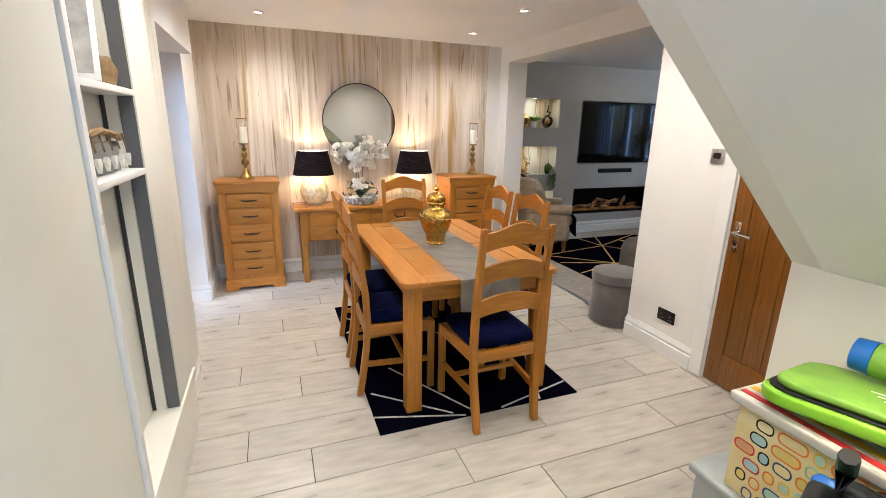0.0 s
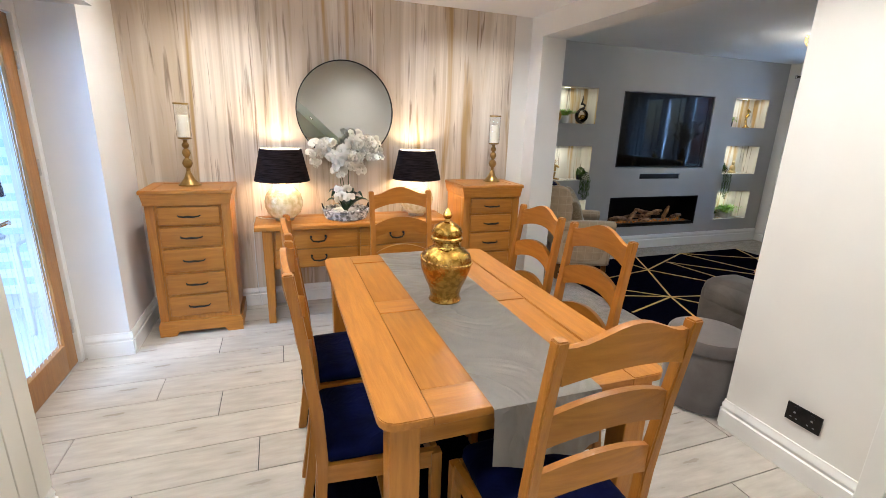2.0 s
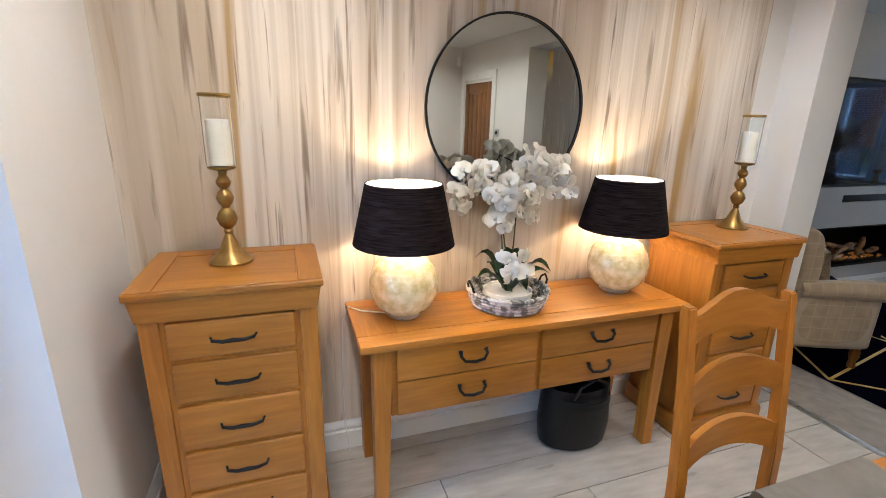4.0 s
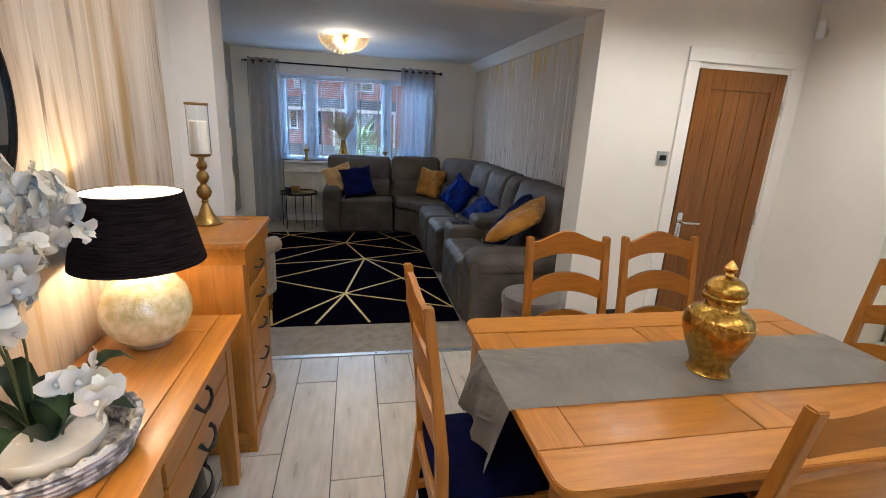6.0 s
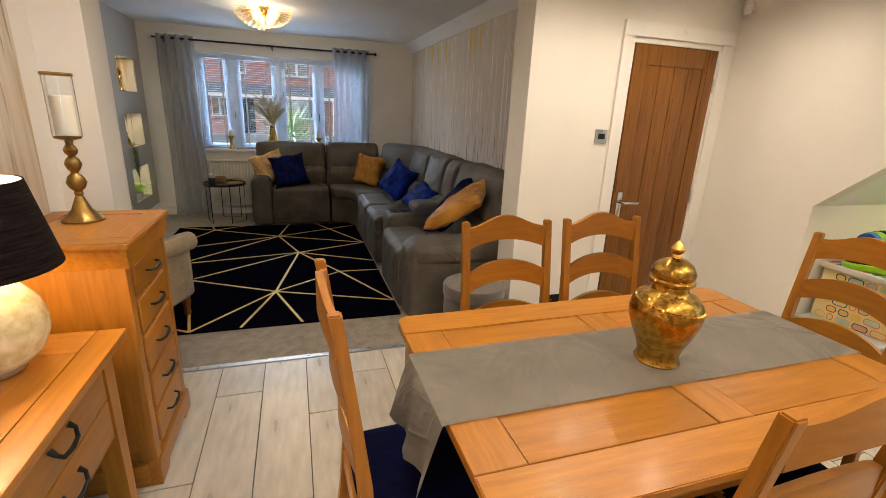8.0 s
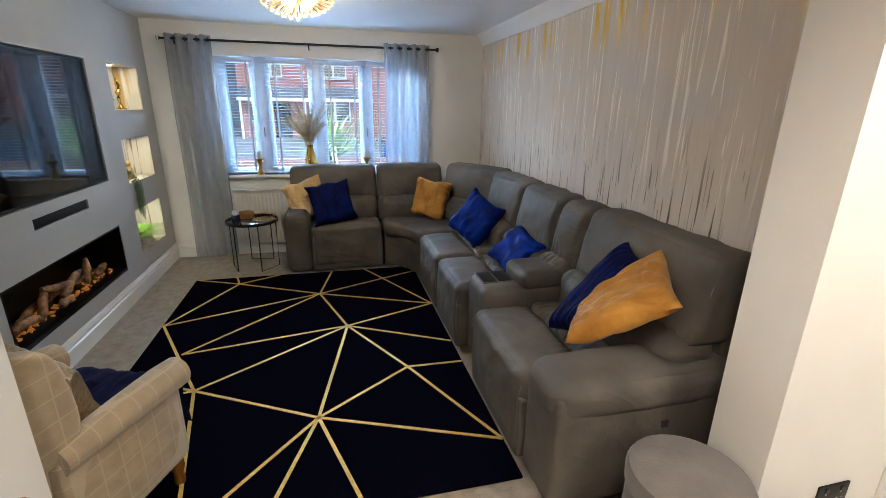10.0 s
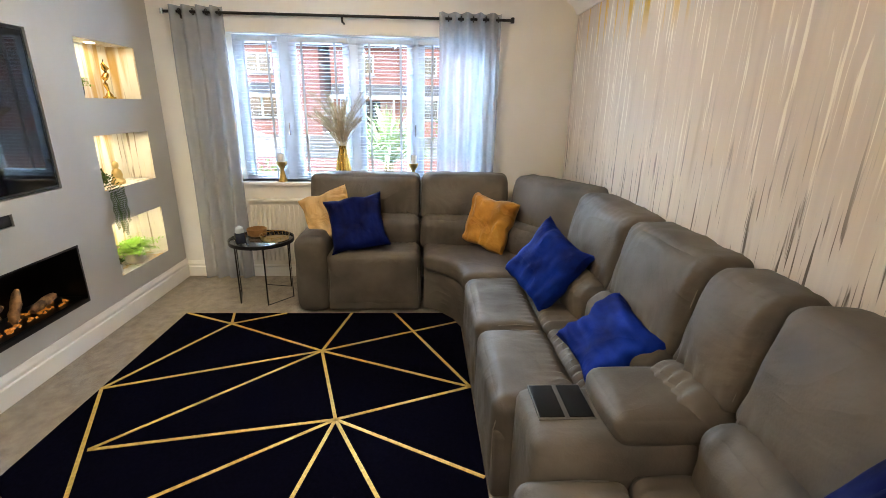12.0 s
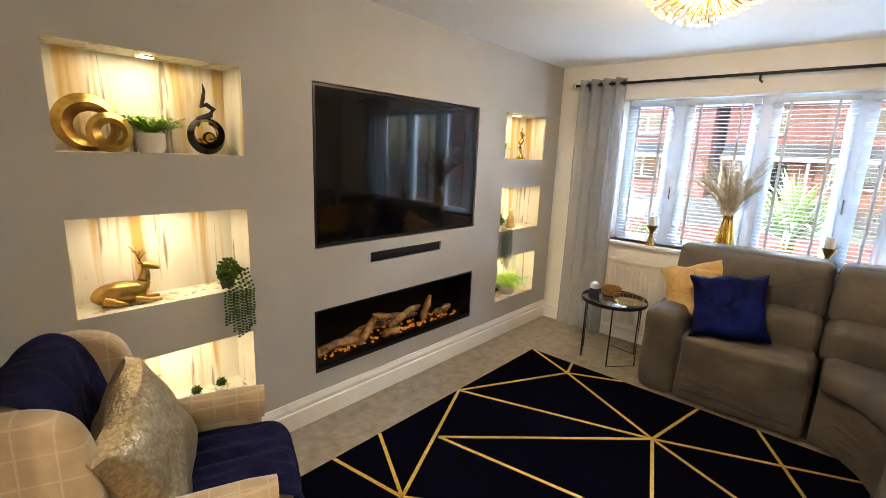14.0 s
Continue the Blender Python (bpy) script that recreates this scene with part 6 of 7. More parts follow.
# ---- pendant ----
pen = thing("ceiling_light", "round gold starburst ceiling light, lit", "ceiling light", pose(5.62, 4.80, 2.378))
part("ceiling_plate", lathe([(0.06, 0.015), (0.06, 0.0315)], 24), GOLD, pen)
part("stem", lathe([(0.008, -0.03), (0.008, 0.02)], 10), GOLD, pen)
CRYSTAL = mat("amber_crystal_tip", (0.85, 0.66, 0.3), (0.7, 0.5, 0.18), 12, 0.2, emit=(1.0, 0.66, 0.2), glow=0.4)
rays, tips = bmesh.new(), bmesh.new()
for k in range(190):
    z = 0.12 - 1.12 * (k + 0.5) / 190
    a = k * 2.399963
    d = Vector((math.sqrt(1 - z * z) * math.cos(a), math.sqrt(1 - z * z) * math.sin(a), z * 0.58))
    r = 0.27 * (0.9 + 0.16 * ((k * 0.618) % 1))
    tube([d * 0.03, d * r], 0.0014, 4, rays)
    bmesh.ops.create_icosphere(tips, subdivisions=1, radius=0.0072, matrix=Matrix.Translation(d * r))
tagged(part("starburst", rays, GOLD, pen, "thin gold rays"), kind="stuff")
tagged(part("bead_cluster", tips, CRYSTAL, pen, "glowing amber beads"), kind="stuff")

# ---- wing armchair ----
def checked(m, period, wide, colour):
    """Lays a thin woven check over the base colour of a cloth."""
    n, l = m.node_tree.nodes, m.node_tree.links
    b = n["Principled BSDF"]
    tc, sep = n.new("ShaderNodeTexCoord"), n.new("ShaderNodeSeparateXYZ")
    l.new(tc.outputs["Object"], sep.inputs[0])
    lines = None
    for axis in range(3):
        wrap, less = n.new("ShaderNodeMath"), n.new("ShaderNodeMath")
        wrap.operation, less.operation = "WRAP", "LESS_THAN"
        wrap.inputs[1].default_value, wrap.inputs[2].default_value = period, 0.0
        less.inputs[1].default_value = wide
        l.new(sep.outputs[axis], wrap.inputs[0])
        l.new(wrap.outputs[0], less.inputs[0])
        if lines is None:
            lines = less.outputs[0]
        else:
            both = n.new("ShaderNodeMath")
            both.operation = "MAXIMUM"
            l.new(lines, both.inputs[0])
            l.new(less.outputs[0], both.inputs[1])
            lines = both.outputs[0]
    mx, half = n.new("ShaderNodeMix"), n.new("ShaderNodeMath")
    half.operation, half.inputs[1].default_value = "MULTIPLY", 0.5
    mx.data_type = "RGBA"
    l.new(lines, half.inputs[0])
    l.new(half.outputs[0], mx.inputs["Factor"])
    l.new(b.inputs["Base Color"].links[0].from_socket, mx.inputs[6])
    mx.inputs[7].default_value = (*colour, 1)
    l.new(mx.outputs[2], b.inputs["Base Color"])


checked(BEIGE, 0.078, 0.005, (0.47, 0.385, 0.27))
ac = thing("wing_armchair", "beige checked wing armchair with rolled arms", "armchair", pose(3.69, 5.69, 0, 0, 0, -22.8))
# local: faces +x
part("seat_base", puff(-0.28, 0.27, -0.28, 0.28, 0.16, 0.36, 0.03, 0.006, 8), BEIGE, ac)
part("seat", puff(-0.22, 0.31, -0.23, 0.23, 0.35, 0.48, 0.05, 0.02, 9), BEIGE, ac)
bm = puff(-0.08, 0.08, -0.26, 0.26, 0.0, 0.575, 0.07, 0.02, 10)
bm.transform(pose(-0.27, 0, 0.36, 0, -11, 0))
part("backrest", bm, BEIGE, ac)
for s in (-1, 1):
    bm = tube([(-0.26, s * 0.28, 0.56), (0.0, s * 0.288, 0.57), (0.18, s * 0.29, 0.57), (0.26, s * 0.29, 0.565)], [0.055, 0.062, 0.066, 0.064], 16)
    part("arm_roll", bm, BEIGE, ac, "rolled arm")
    part("arm_panel", puff(-0.28, 0.245, s * 0.275 - 0.035, s * 0.275 + 0.035, 0.17, 0.57, 0.03, 0.006, 7), BEIGE, ac)
    bm = slab(soft_line([(-0.40, 0.56), (-0.19, 0.55), (-0.155, 0.64), (-0.16, 0.76), (-0.175, 0.87), (-0.215, 0.935), (-0.30, 0.962), (-0.40, 0.95), (-0.44, 0.90)]), "y", s * 0.265 - 0.04, s * 0.265 + 0.04)
    rim = [e for e in bm.edges if abs(e.verts[0].co.y - e.verts[1].co.y) < 1e-4]
    bmesh.ops.bevel(bm, geom=rim, offset=0.028, segments=5, profile=0.5, affect="EDGES")
    part("wing", bm, BEIGE, ac, "padded side wing")
    for x in (-0.25, 0.22):
        part("leg", lathe([(0.018, 0.0), (0.024, 0.03), (0.018, 0.06), (0.03, 0.10), (0.026, 0.165)], 14, centre=(x, s * 0.24, 0)), DOOROAK, ac)
bm = pillow(0.46, 0.44, 0.16, 18, 9, 0.010)
solid("cushion", bm, SEQUIN, "silver-gold scale-textured cushion on the armchair", "cushion", pose(3.585, 5.69, 0.665) @ pose(0, 0, 0, 0, 0, -120) @ pose(0, 0, 0, 20, 0, 0) @ pose(0, 0, 0, 0, 14, 0))


def throw(name, rows_, label, wide, wave=0.012):
    bm, grid, n = bmesh.new(), [], 36
    for i, (x, z) in enumerate(soft_line(rows_, 2, False)):
        k = i / 4
        row = []
        for j in range(n + 1):
            v = 2 * j / n - 1
            row.append(bm.verts.new((x + wave * noise.noise(Vector((v * 4, k * 0.7, 1))), v * wide + wave * noise.noise(Vector((v * 3, k * 0.6, 5))), z + wave * 1.6 * (0.4 + noise.noise(Vector((v * 5, k * 0.5, 9)))))))
        grid.append(row)
    for a, b in zip(grid, grid[1:]):
        for j in range(n):
            bm.faces.new((a[j], a[j + 1], b[j + 1], b[j]))
    bmesh.ops.solidify(bm, geom=bm.faces[:], thickness=-0.018)
    return solid(name, bm, NAVYTHROW, label, "throw", pose(3.69, 5.69, 0, 0, 0, -22.8))


NAVYTHROW = mat("navy_fleece", (0.018, 0.02, 0.075), (0.009, 0.010, 0.042), 12, 0.85, sheen=0.03, bump=0.5, bscale=60, spec=0.04)
creased(NAVYTHROW, 4, 0.04)
throw("throw_blanket", [(-0.52, 0.56), (-0.505, 0.74), (-0.49, 0.87), (-0.45, 0.945), (-0.38, 0.972), (-0.31, 0.95), (-0.27, 0.87), (-0.245, 0.77), (-0.22, 0.68), (-0.20, 0.58)], "navy fleece throw draped over the chair back", 0.23)
throw("throw_blanket", [(-0.12, 0.505), (0.0, 0.51), (0.12, 0.515), (0.22, 0.51), (0.30, 0.50), (0.345, 0.46), (0.36, 0.38), (0.365, 0.28), (0.37, 0.2)], "navy fleece throw spread over the chair seat", 0.215)

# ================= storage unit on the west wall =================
# dark greys put the shade of the niche's inner side and gap into colour
SLATEGAP = mat("gap_shade", (0.05, 0.05, 0.045), None, 8, 0.6)
SHADOWGREY = mat("shaded_lining_grey", (0.12, 0.12, 0.12), None, 8, 0.5)
unit = thing("storage_unit", "cream built-in hall unit with bench, shelves and doors", "storage unit", pose(0, 0, 0))
part("tall_door", bx(-0.45, -0.06, 0.57, 1.30, 0.10, 2.40, 0.003), CREAM, unit, "plain cream tall door")
part("tall_door", bx(-0.45, -0.06, 1.304, 2.115, 0.10, 2.40, 0.003), CREAM, unit, "plain cream tall door")
part("edge_strip", bx(-0.45, -0.048, 2.118, 2.15, 0.36, 2.40, 0.004), GLOSS, unit)
part("plinth", bx(-0.44, -0.075, 0.57, 3.03, 0.0, 0.10), CREAM, unit)
part("bench_box", bx(-0.45, -0.06, 2.118, 3.03, 0.10, 0.335, 0.003), CREAM, unit)
part("bench_seat", bx(-0.44, -0.05, 2.118, 3.03, 0.336, 0.362, 0.005), CREAM, unit)
part("back_panel", bx(-0.45, -0.165, 2.15, 2.70, 0.362, 2.40), CREAM, unit)
part("side_panel", bx(-0.164, -0.10, 2.69, 2.705, 0.362, 2.40), CREAM, unit)
part("side_shade_strip", bx(-0.108, -0.062, 2.684, 2.6895, 0.362, 2.40), SHADOWGREY, unit, "dark grey strip for shade on the inner side")
part("side_strip", bx(-0.146, -0.110, 2.675, 2.6895, 0.362, 2.40), CREAM, unit)
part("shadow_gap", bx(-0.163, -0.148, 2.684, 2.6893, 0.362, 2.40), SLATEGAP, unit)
part("end_panel", bx(-0.45, -0.06, 2.706, 3.03, 0.362, 2.40, 0.003), CREAM, unit)
part("top_panel", bx(-0.45, -0.06, 2.15, 2.706, 2.25, 2.40), CREAM, unit)
for z in (1.645, 1.372):
    part("shelf", bx(-0.164, -0.055, 2.151, 2.683, z - 0.022, z, 0.003), GLOSS, unit)
TWINE = mat("brown_twine", (0.30, 0.20, 0.09), (0.2, 0.12, 0.05), 40, 0.9, bump=0.6)
hang = thing("heart_garland", "twine garland with small white hearts on the shelf", "garland", pose(-0.105, 2.42, 1.372))
part("twig", tube([(0, -0.17, 0.11), (0.01, -0.08, 0.13), (-0.005, 0.02, 0.135), (0.01, 0.12, 0.12), (0, 0.2, 0.11)], 0.012, 8), TWINE, hang)
part("driftwood_base", bx(-0.05, 0.0, -0.16, 0.18, 0.0, 0.10, 0.012), mat("grey_wash_wood", (0.20, 0.19, 0.17), None, 20, 0.8, bump=0.4), hang)
for k in range(5):
    y = -0.14 + 0.075 * k
    h = part("string", tube([(0.018, y, 0.125), (0.026, y, 0.075)], 0.003, 5), TWINE, hang)
    bm = slab([(y, 0.018), (y + 0.017, 0.045), (y + 0.014, 0.058), (y + 0.005, 0.06), (y, 0.054), (y - 0.005, 0.06), (y - 0.014, 0.058), (y - 0.017, 0.045)], "x", 0.022, 0.032)
    part("heart", bm, CERAMIC, h, "small white heart")
fr = thing("photo_frame", "white photo frame leaning on the upper shelf", "photo frame", pose(-0.11, 2.36, 1.646, 0, 0, 0) @ pose(0, 0, 0, -24, 0, 10))
part("border", bx(-0.05, 0.05, -0.008, 0.008, 0.0, 0.28, 0.003), WHITEPL, fr)
part("picture", bx(-0.036, 0.036, -0.0095, -0.008, 0.02, 0.26), mat("grey_print", (0.25, 0.24, 0.23), (0.5, 0.48, 0.45), 14, 0.4), fr, smooth=False)
part("strut", bx(-0.02, 0.02, 0.008, 0.05, 0.0, 0.18), BLACK, fr)
solid("reed_bundle", tube([(0, 0, 0), (0.0, 0.01, 0.05), (0, 0.0, 0.09)], [0.035, 0.045, 0.03], 12), TWINE, "small straw bundle on the shelf", "ornament", pose(-0.115, 2.58, 1.646))
# upright boards on the plain stretch of wall
boards = tagged(part("panelling", bx(-0.139, -0.133, 3.031, 3.609, 0.15, CEILING - 0.001), CREAM, smooth=False), "cream upright tongue and groove boarding", "panelling", kind="structure")
for k in range(6):
    part("board", bx(-0.1325, -0.124, 3.033 + 0.096 * k, 3.1262 + 0.096 * k, 0.151, CEILING - 0.002, 0.003, 1), CREAM, boards)

# ================= toys below the stairs =================
LIME = mat("lime_green_plastic", (0.25, 0.52, 0.02), (0.19, 0.42, 0.015), 6, 0.35)
LIMEFAB = mat("green_nylon", (0.20, 0.38, 0.04), (0.15, 0.30, 0.03), 12, 0.6, bump=0.2)
ORANGE = mat("orange_plastic", (0.72, 0.17, 0.015), None, 8, 0.4)
BLUEP = mat("blue_plastic", (0.012, 0.12, 0.48), None, 8, 0.4)
DEEPBLUE = mat("petrol_blue_plastic", (0.01, 0.06, 0.15), None, 8, 0.4)
YELLOW = mat("yellow_plastic", (0.75, 0.42, 0.02), None, 8, 0.4)
REDP = mat("red_plastic", (0.5, 0.02, 0.02), None, 8, 0.4)
MINT = mat("mint_plastic", (0.25, 0.52, 0.44), None, 8, 0.4)
GREYP = mat("grey_plastic", (0.36, 0.38, 0.38), None, 8, 0.45)
CARD = mat("cream_card_print", (0.66, 0.55, 0.30), (0.62, 0.48, 0.22), 9, 0.6)
SLATE = mat("dark_grey_board", (0.10, 0.095, 0.10), (0.07, 0.065, 0.07), 5, 0.4)
WOODTOY = mat("yellow_beech", (0.55, 0.34, 0.10), None, 10, 0.5)

chest = thing("toy_chest", "low pale grey toy chest with a lid", "storage box", pose(0, 0, 0))
part("box", bx(1.72, 2.13, 0.70, 1.655, 0.0, 0.365, 0.008), GREYP, chest)
part("lid", bx(1.70, 2.145, 0.68, 1.675, 0.366, 0.40, 0.012, 3), GREYP, chest)
pat = thing("patterned_box", "cream lidded box with coloured label print", "storage box", pose(0, 0, 0))
part("box", bx(1.725, 2.13, 0.98, 1.56, 0.401, 0.71, 0.006), CARD, pat, "cream printed sides")
part("lid", bx(1.705, 2.145, 0.96, 1.585, 0.711, 0.745, 0.008, 3), mat("clear_grey_lid", (0.52, 0.49, 0.44), None, 9, 0.3), pat, "translucent grey lid")
rng = random.Random(17)
TINTS = [mat("printed_" + n, c, None, 9, 0.6) for n, c in (("peach", (0.62, 0.30, 0.14)), ("mint", (0.40, 0.55, 0.45)), ("straw", (0.66, 0.48, 0.14)), ("sky", (0.35, 0.48, 0.52)))]
INK = [REDP, DEEPBLUE, BLACK, MINT, ORANGE, YELLOW]


def label_ring(u0, u1, w0, w1, put, material, t=0.005):
    outer = rounded(u0, u1, w0, w1, min(u1 - u0, w1 - w0) * 0.42, n=3)
    cu, cw = (u0 + u1) / 2, (w0 + w1) / 2
    bm = bmesh.new()
    a = [bm.verts.new(put(u, w)) for u, w in outer]
    ku, kw = 1 - 2 * t / (u1 - u0), 1 - 2 * t / (w1 - w0)
    b = [bm.verts.new(put(cu + (u - cu) * ku, cw + (w - cw) * kw)) for u, w in outer]
    for k in range(len(a)):
        j = (k + 1) % len(a)
        bm.faces.new((a[k], a[j], b[j], b[k]))
    made = part("printed_label", bm, material, pat, smooth=False)
    if rng.random() < 0.6:
        bm = bmesh.new()
        bm.faces.new([bm.verts.new(put(cu + (u - cu) * ku, cw + (w - cw) * kw)) for u, w in outer])
        part("label_ground", bm, rng.choice(TINTS), made, smooth=False)
    return made


for row in range(6):
    u = 0.99
    while u < 1.50:
        w = rng.choice((0.035, 0.055, 0.085))
        label_ring(u, min(u + w, 1.552), 0.406 + row * 0.050, 0.446 + row * 0.050, lambda p, q: (1.7235, p, q), rng.choice(INK))
        u += w + 0.010
    u = 1.735
    while u < 2.06:
        w = rng.choice((0.035, 0.055, 0.08))
        label_ring(u, min(u + w, 2.12), 0.406 + row * 0.050, 0.446 + row * 0.050, lambda p, q: (p, 1.5615, q), rng.choice(INK))
        u += w + 0.010
for k in range(9):
    c = (REDP, YELLOW, MINT, DEEPBLUE)[k % 4]
    part("printed_stripe", bx(1.73 + 0.045 * k, 1.752 + 0.045 * k, 0.99, 1.57, 0.7455, 0.7475), c, pat, smooth=False)
scoot = thing("toy_case", "bright green folding toy case lying on the box", "toy", pose(1.93, 1.26, 0.80, -4, 7, 12))
part("shell", wedge(rounded(-0.19, 0.20, -0.36, 0.30, 0.09), -0.03, 0.012, 0.012), LIME, scoot)
part("lid", wedge(rounded(-0.165, 0.18, -0.33, 0.27, 0.08), 0.02, 0.045, 0.010), LIMEFAB, scoot, "darker green lid")
part("zip", wedge(rounded(-0.178, 0.19, -0.345, 0.285, 0.085), 0.012, 0.02, 0.003), BLACK, scoot)
for k in range(4):
    part("print_bar", bx(-0.09 + 0.03 * k, -0.08 + 0.03 * k, -0.10, 0.02 + 0.02 * k, 0.0455, 0.0465), WHITEPL, scoot, smooth=False)
ob = thing("orange_tub", "orange plastic tub under the green case", "toy", pose(1.90, 1.44, 0.7485))
part("tub", lathe([(0.07, 0), (0.085, 0.04), (0.08, 0.045), (0.0, 0.04)], 24, squash=(1, 0.9)), ORANGE, ob)
mat_roll = thing("rolled_mat", "green and blue rolled play mat", "toy", pose(2.06, 1.20, 0.89, 0, 0, 8))
part("roll", tube([(0, -0.22, 0), (0, 0.20, 0)], 0.052, 18), LIMEFAB, mat_roll)
part("end", tube([(0, 0.201, 0), (0, 0.25, 0)], [0.054, 0.05], 18), BLUEP, mat_roll, "blue rolled end")
for y in (-0.1, 0.1):
    part("strap", tube([(0, y - 0.02, 0), (0, y + 0.02, 0)], 0.0545, 18), NAVY, mat_roll)
bp = thing("black_toy_bag", "black and blue toy bag hung on the chest side", "bag", pose(1.665, 1.18, 0.60))
part("body", puff(-0.045, 0.04, -0.13, 0.10, -0.16, 0.10, 0.05, 0.02, 8, 0.012), VINYL, bp)
for k, (y, z, c) in enumerate(((0.07, 0.09, BLUEP), (-0.02, 0.06, BLUEP), (-0.05, -0.10, YELLOW), (0.06, -0.13, YELLOW))):
    part("patch", puff(-0.07, -0.03, y - 0.03, y + 0.03, z - 0.025, z + 0.025, 0.015, 0.004, 5, 0.006), c, bp)
part("strap", tube([(-0.04, 0.09, 0.08), (-0.07, 0.02, -0.02), (-0.06, -0.10, -0.12), (-0.05, -0.14, -0.05)], 0.012, 8), VINYL, bp)
part("lower_pouch", puff(-0.05, 0.03, -0.19, 0.09, -0.30, -0.17, 0.04, 0.015, 8, 0.012), VINYL, bp)

rack = thing("toy_rack", "dark grey toy rack with white tilted bins", "toy storage", pose(0, 0, 0))
side = [(0.56, 0.0), (0.985, 0.0), (0.965, 0.90), (0.62, 0.955), (0.56, 0.955)]
for x in (1.10, 1.385, 1.68):
    part("side_panel", slab(side, "x", x, x + 0.016), SLATE, rack)
for z in (0.05, 0.27, 0.49, 0.71):
    part("shelf", bx(1.117, 1.68, 0.57, 0.94, z, z + 0.012), SLATE, rack)
SCRAP = [REDP, ORANGE, YELLOW, BLUEP, LIME, BLACK, BLACK, DEEPBLUE]
for col in range(2):
    for row in range(4):
        x, z = 1.125 + 0.285 * col, 0.085 + 0.22 * row
        b = thing("toy_bin", "white plastic bin full of small toys", "bin", pose(x, 0.70, z, 12, 0, 0), "rack bins")
        bm = bx(0, 0.25, 0, 0.28, 0, 0.006)
        box(bm, 0, 0.006, 0, 0.28, 0.006, 0.115)
        box(bm, 0.244, 0.25, 0, 0.28, 0.006, 0.115)
        box(bm, 0.006, 0.244, 0, 0.006, 0.006, 0.13)
        box(bm, 0.006, 0.244, 0.274, 0.28, 0.006, 0.06)
        box(bm, -0.006, 0.256, 0.27, 0.288, 0.06, 0.066)
        part("tub", bm, WHITEPL, b, smooth=False)
        for k in range(22):
            s = rng.uniform(0.022, 0.045)
            p = Matrix.LocRotScale((rng.uniform(0.04, 0.21), rng.uniform(0.04, 0.25), rng.uniform(0.05, 0.125)), Euler((rng.uniform(0, 3), rng.uniform(0, 3), rng.uniform(0, 3))), None)
            bm = puff(-s, s, -s * 0.6, s * 0.6, -s * 0.45, s * 0.45, s * 0.25, 0.002, 4)
            bm.transform(p)
            part("toy", bm, rng.choice(SCRAP if row != 1 else [REDP, ORANGE, REDP, YELLOW]), b)
ab = thing("abacus", "wooden bead frame standing on the toy rack", "toy", pose(1.52, 0.74, 0.955, 0, 0, 4))
for x in (-0.15, 0.15):
    part("post", bx(x - 0.01, x + 0.01, -0.06, -0.035, 0, 0.15, 0.003), WOODTOY, ab)
    part("post", bx(x - 0.01, x + 0.01, 0.035, 0.06, 0, 0.12, 0.003), WOODTOY, ab)
part("rail", bx(-0.16, 0.16, -0.062, -0.034, 0.15, 0.165, 0.003), WOODTOY, ab)
part("base", bx(-0.16, 0.16, -0.065, 0.065, 0.0, 0.012, 0.003), WOODTOY, ab)
for r in range(3):
    part("wire", tube([(-0.14, 0.045 - 0.045 * r, 0.05 + 0.04 * r), (0.14, 0.045 - 0.045 * r, 0.05 + 0.04 * r)], 0.002, 6), METAL, ab)
    for k in range(9):
        part("bead", lathe([(0.006, -0.01), (0.014, -0.004), (0.014, 0.004), (0.006, 0.01)], 10, centre=(-0.12 + 0.029 * k + 0.01 * (r % 2), 0.045 - 0.045 * r, 0.05 + 0.04 * r)), SCRAP[(k + r) % 7], ab)
gb = thing("green_bottle", "green toy bottle on the rack", "toy", pose(1.33, 0.78, 0.95))
part("body", lathe([(0.035, 0), (0.04, 0.01), (0.04, 0.08), (0.02, 0.11), (0.018, 0.13), (0, 0.132)], 18), LIME, gb)
part("cap", lathe([(0.02, 0.132), (0.02, 0.15), (0, 0.152)], 14), WHITEPL, gb)
tr_ = thing("block_tower", "stack of green and white toy blocks", "toy", pose(1.22, 0.76, 0.95, 0, 14, 6))
for k in range(4):
    part("block", bx(-0.035, 0.035, -0.03, 0.03, 0.004 + k * 0.038, 0.04 + k * 0.038, 0.004), LIME if k % 2 else WHITEPL, tr_)

lt = thing("play_table", "white play table with blue legs and green lid", "play table", pose(1.44, 1.19, 0))
part("top", bx(-0.2, 0.2, -0.16, 0.16, 0.33, 0.43, 0.02, 3), WHITEPL, lt)
part("green_board", bx(-0.19, 0.20, -0.17, 0.15, 0.431, 0.465, 0.012, 3), mat("grass_green_plastic", (0.02, 0.36, 0.03), None, 8, 0.35), lt, "green building-block lid")
for x in (-0.155, 0.155):
    for y in (-0.12, 0.125):
        part("leg", lathe([(0.03, 0.0), (0.034, 0.02), (0.028, 0.33)], 16, centre=(x, y, 0)), DEEPBLUE, lt, "petrol blue leg")
pc = thing("child_chair", "small white play chair with yellow back", "chair", pose(1.47, 1.47, 0, 0, 0, 172))
part("seat", puff(-0.13, 0.13, -0.12, 0.12, 0.225, 0.26, 0.015, 0.0, 6), WHITEPL, pc)
part("backrest", puff(-0.10, 0.10, 0.09, 0.115, 0.34, 0.45, 0.012, 0.0, 6), YELLOW, pc, "yellow back")
for x in (-0.06, 0.06):
    part("back_strut", bx(x - 0.015, x + 0.015, 0.095, 0.112, 0.255, 0.35, 0.003), YELLOW, pc)
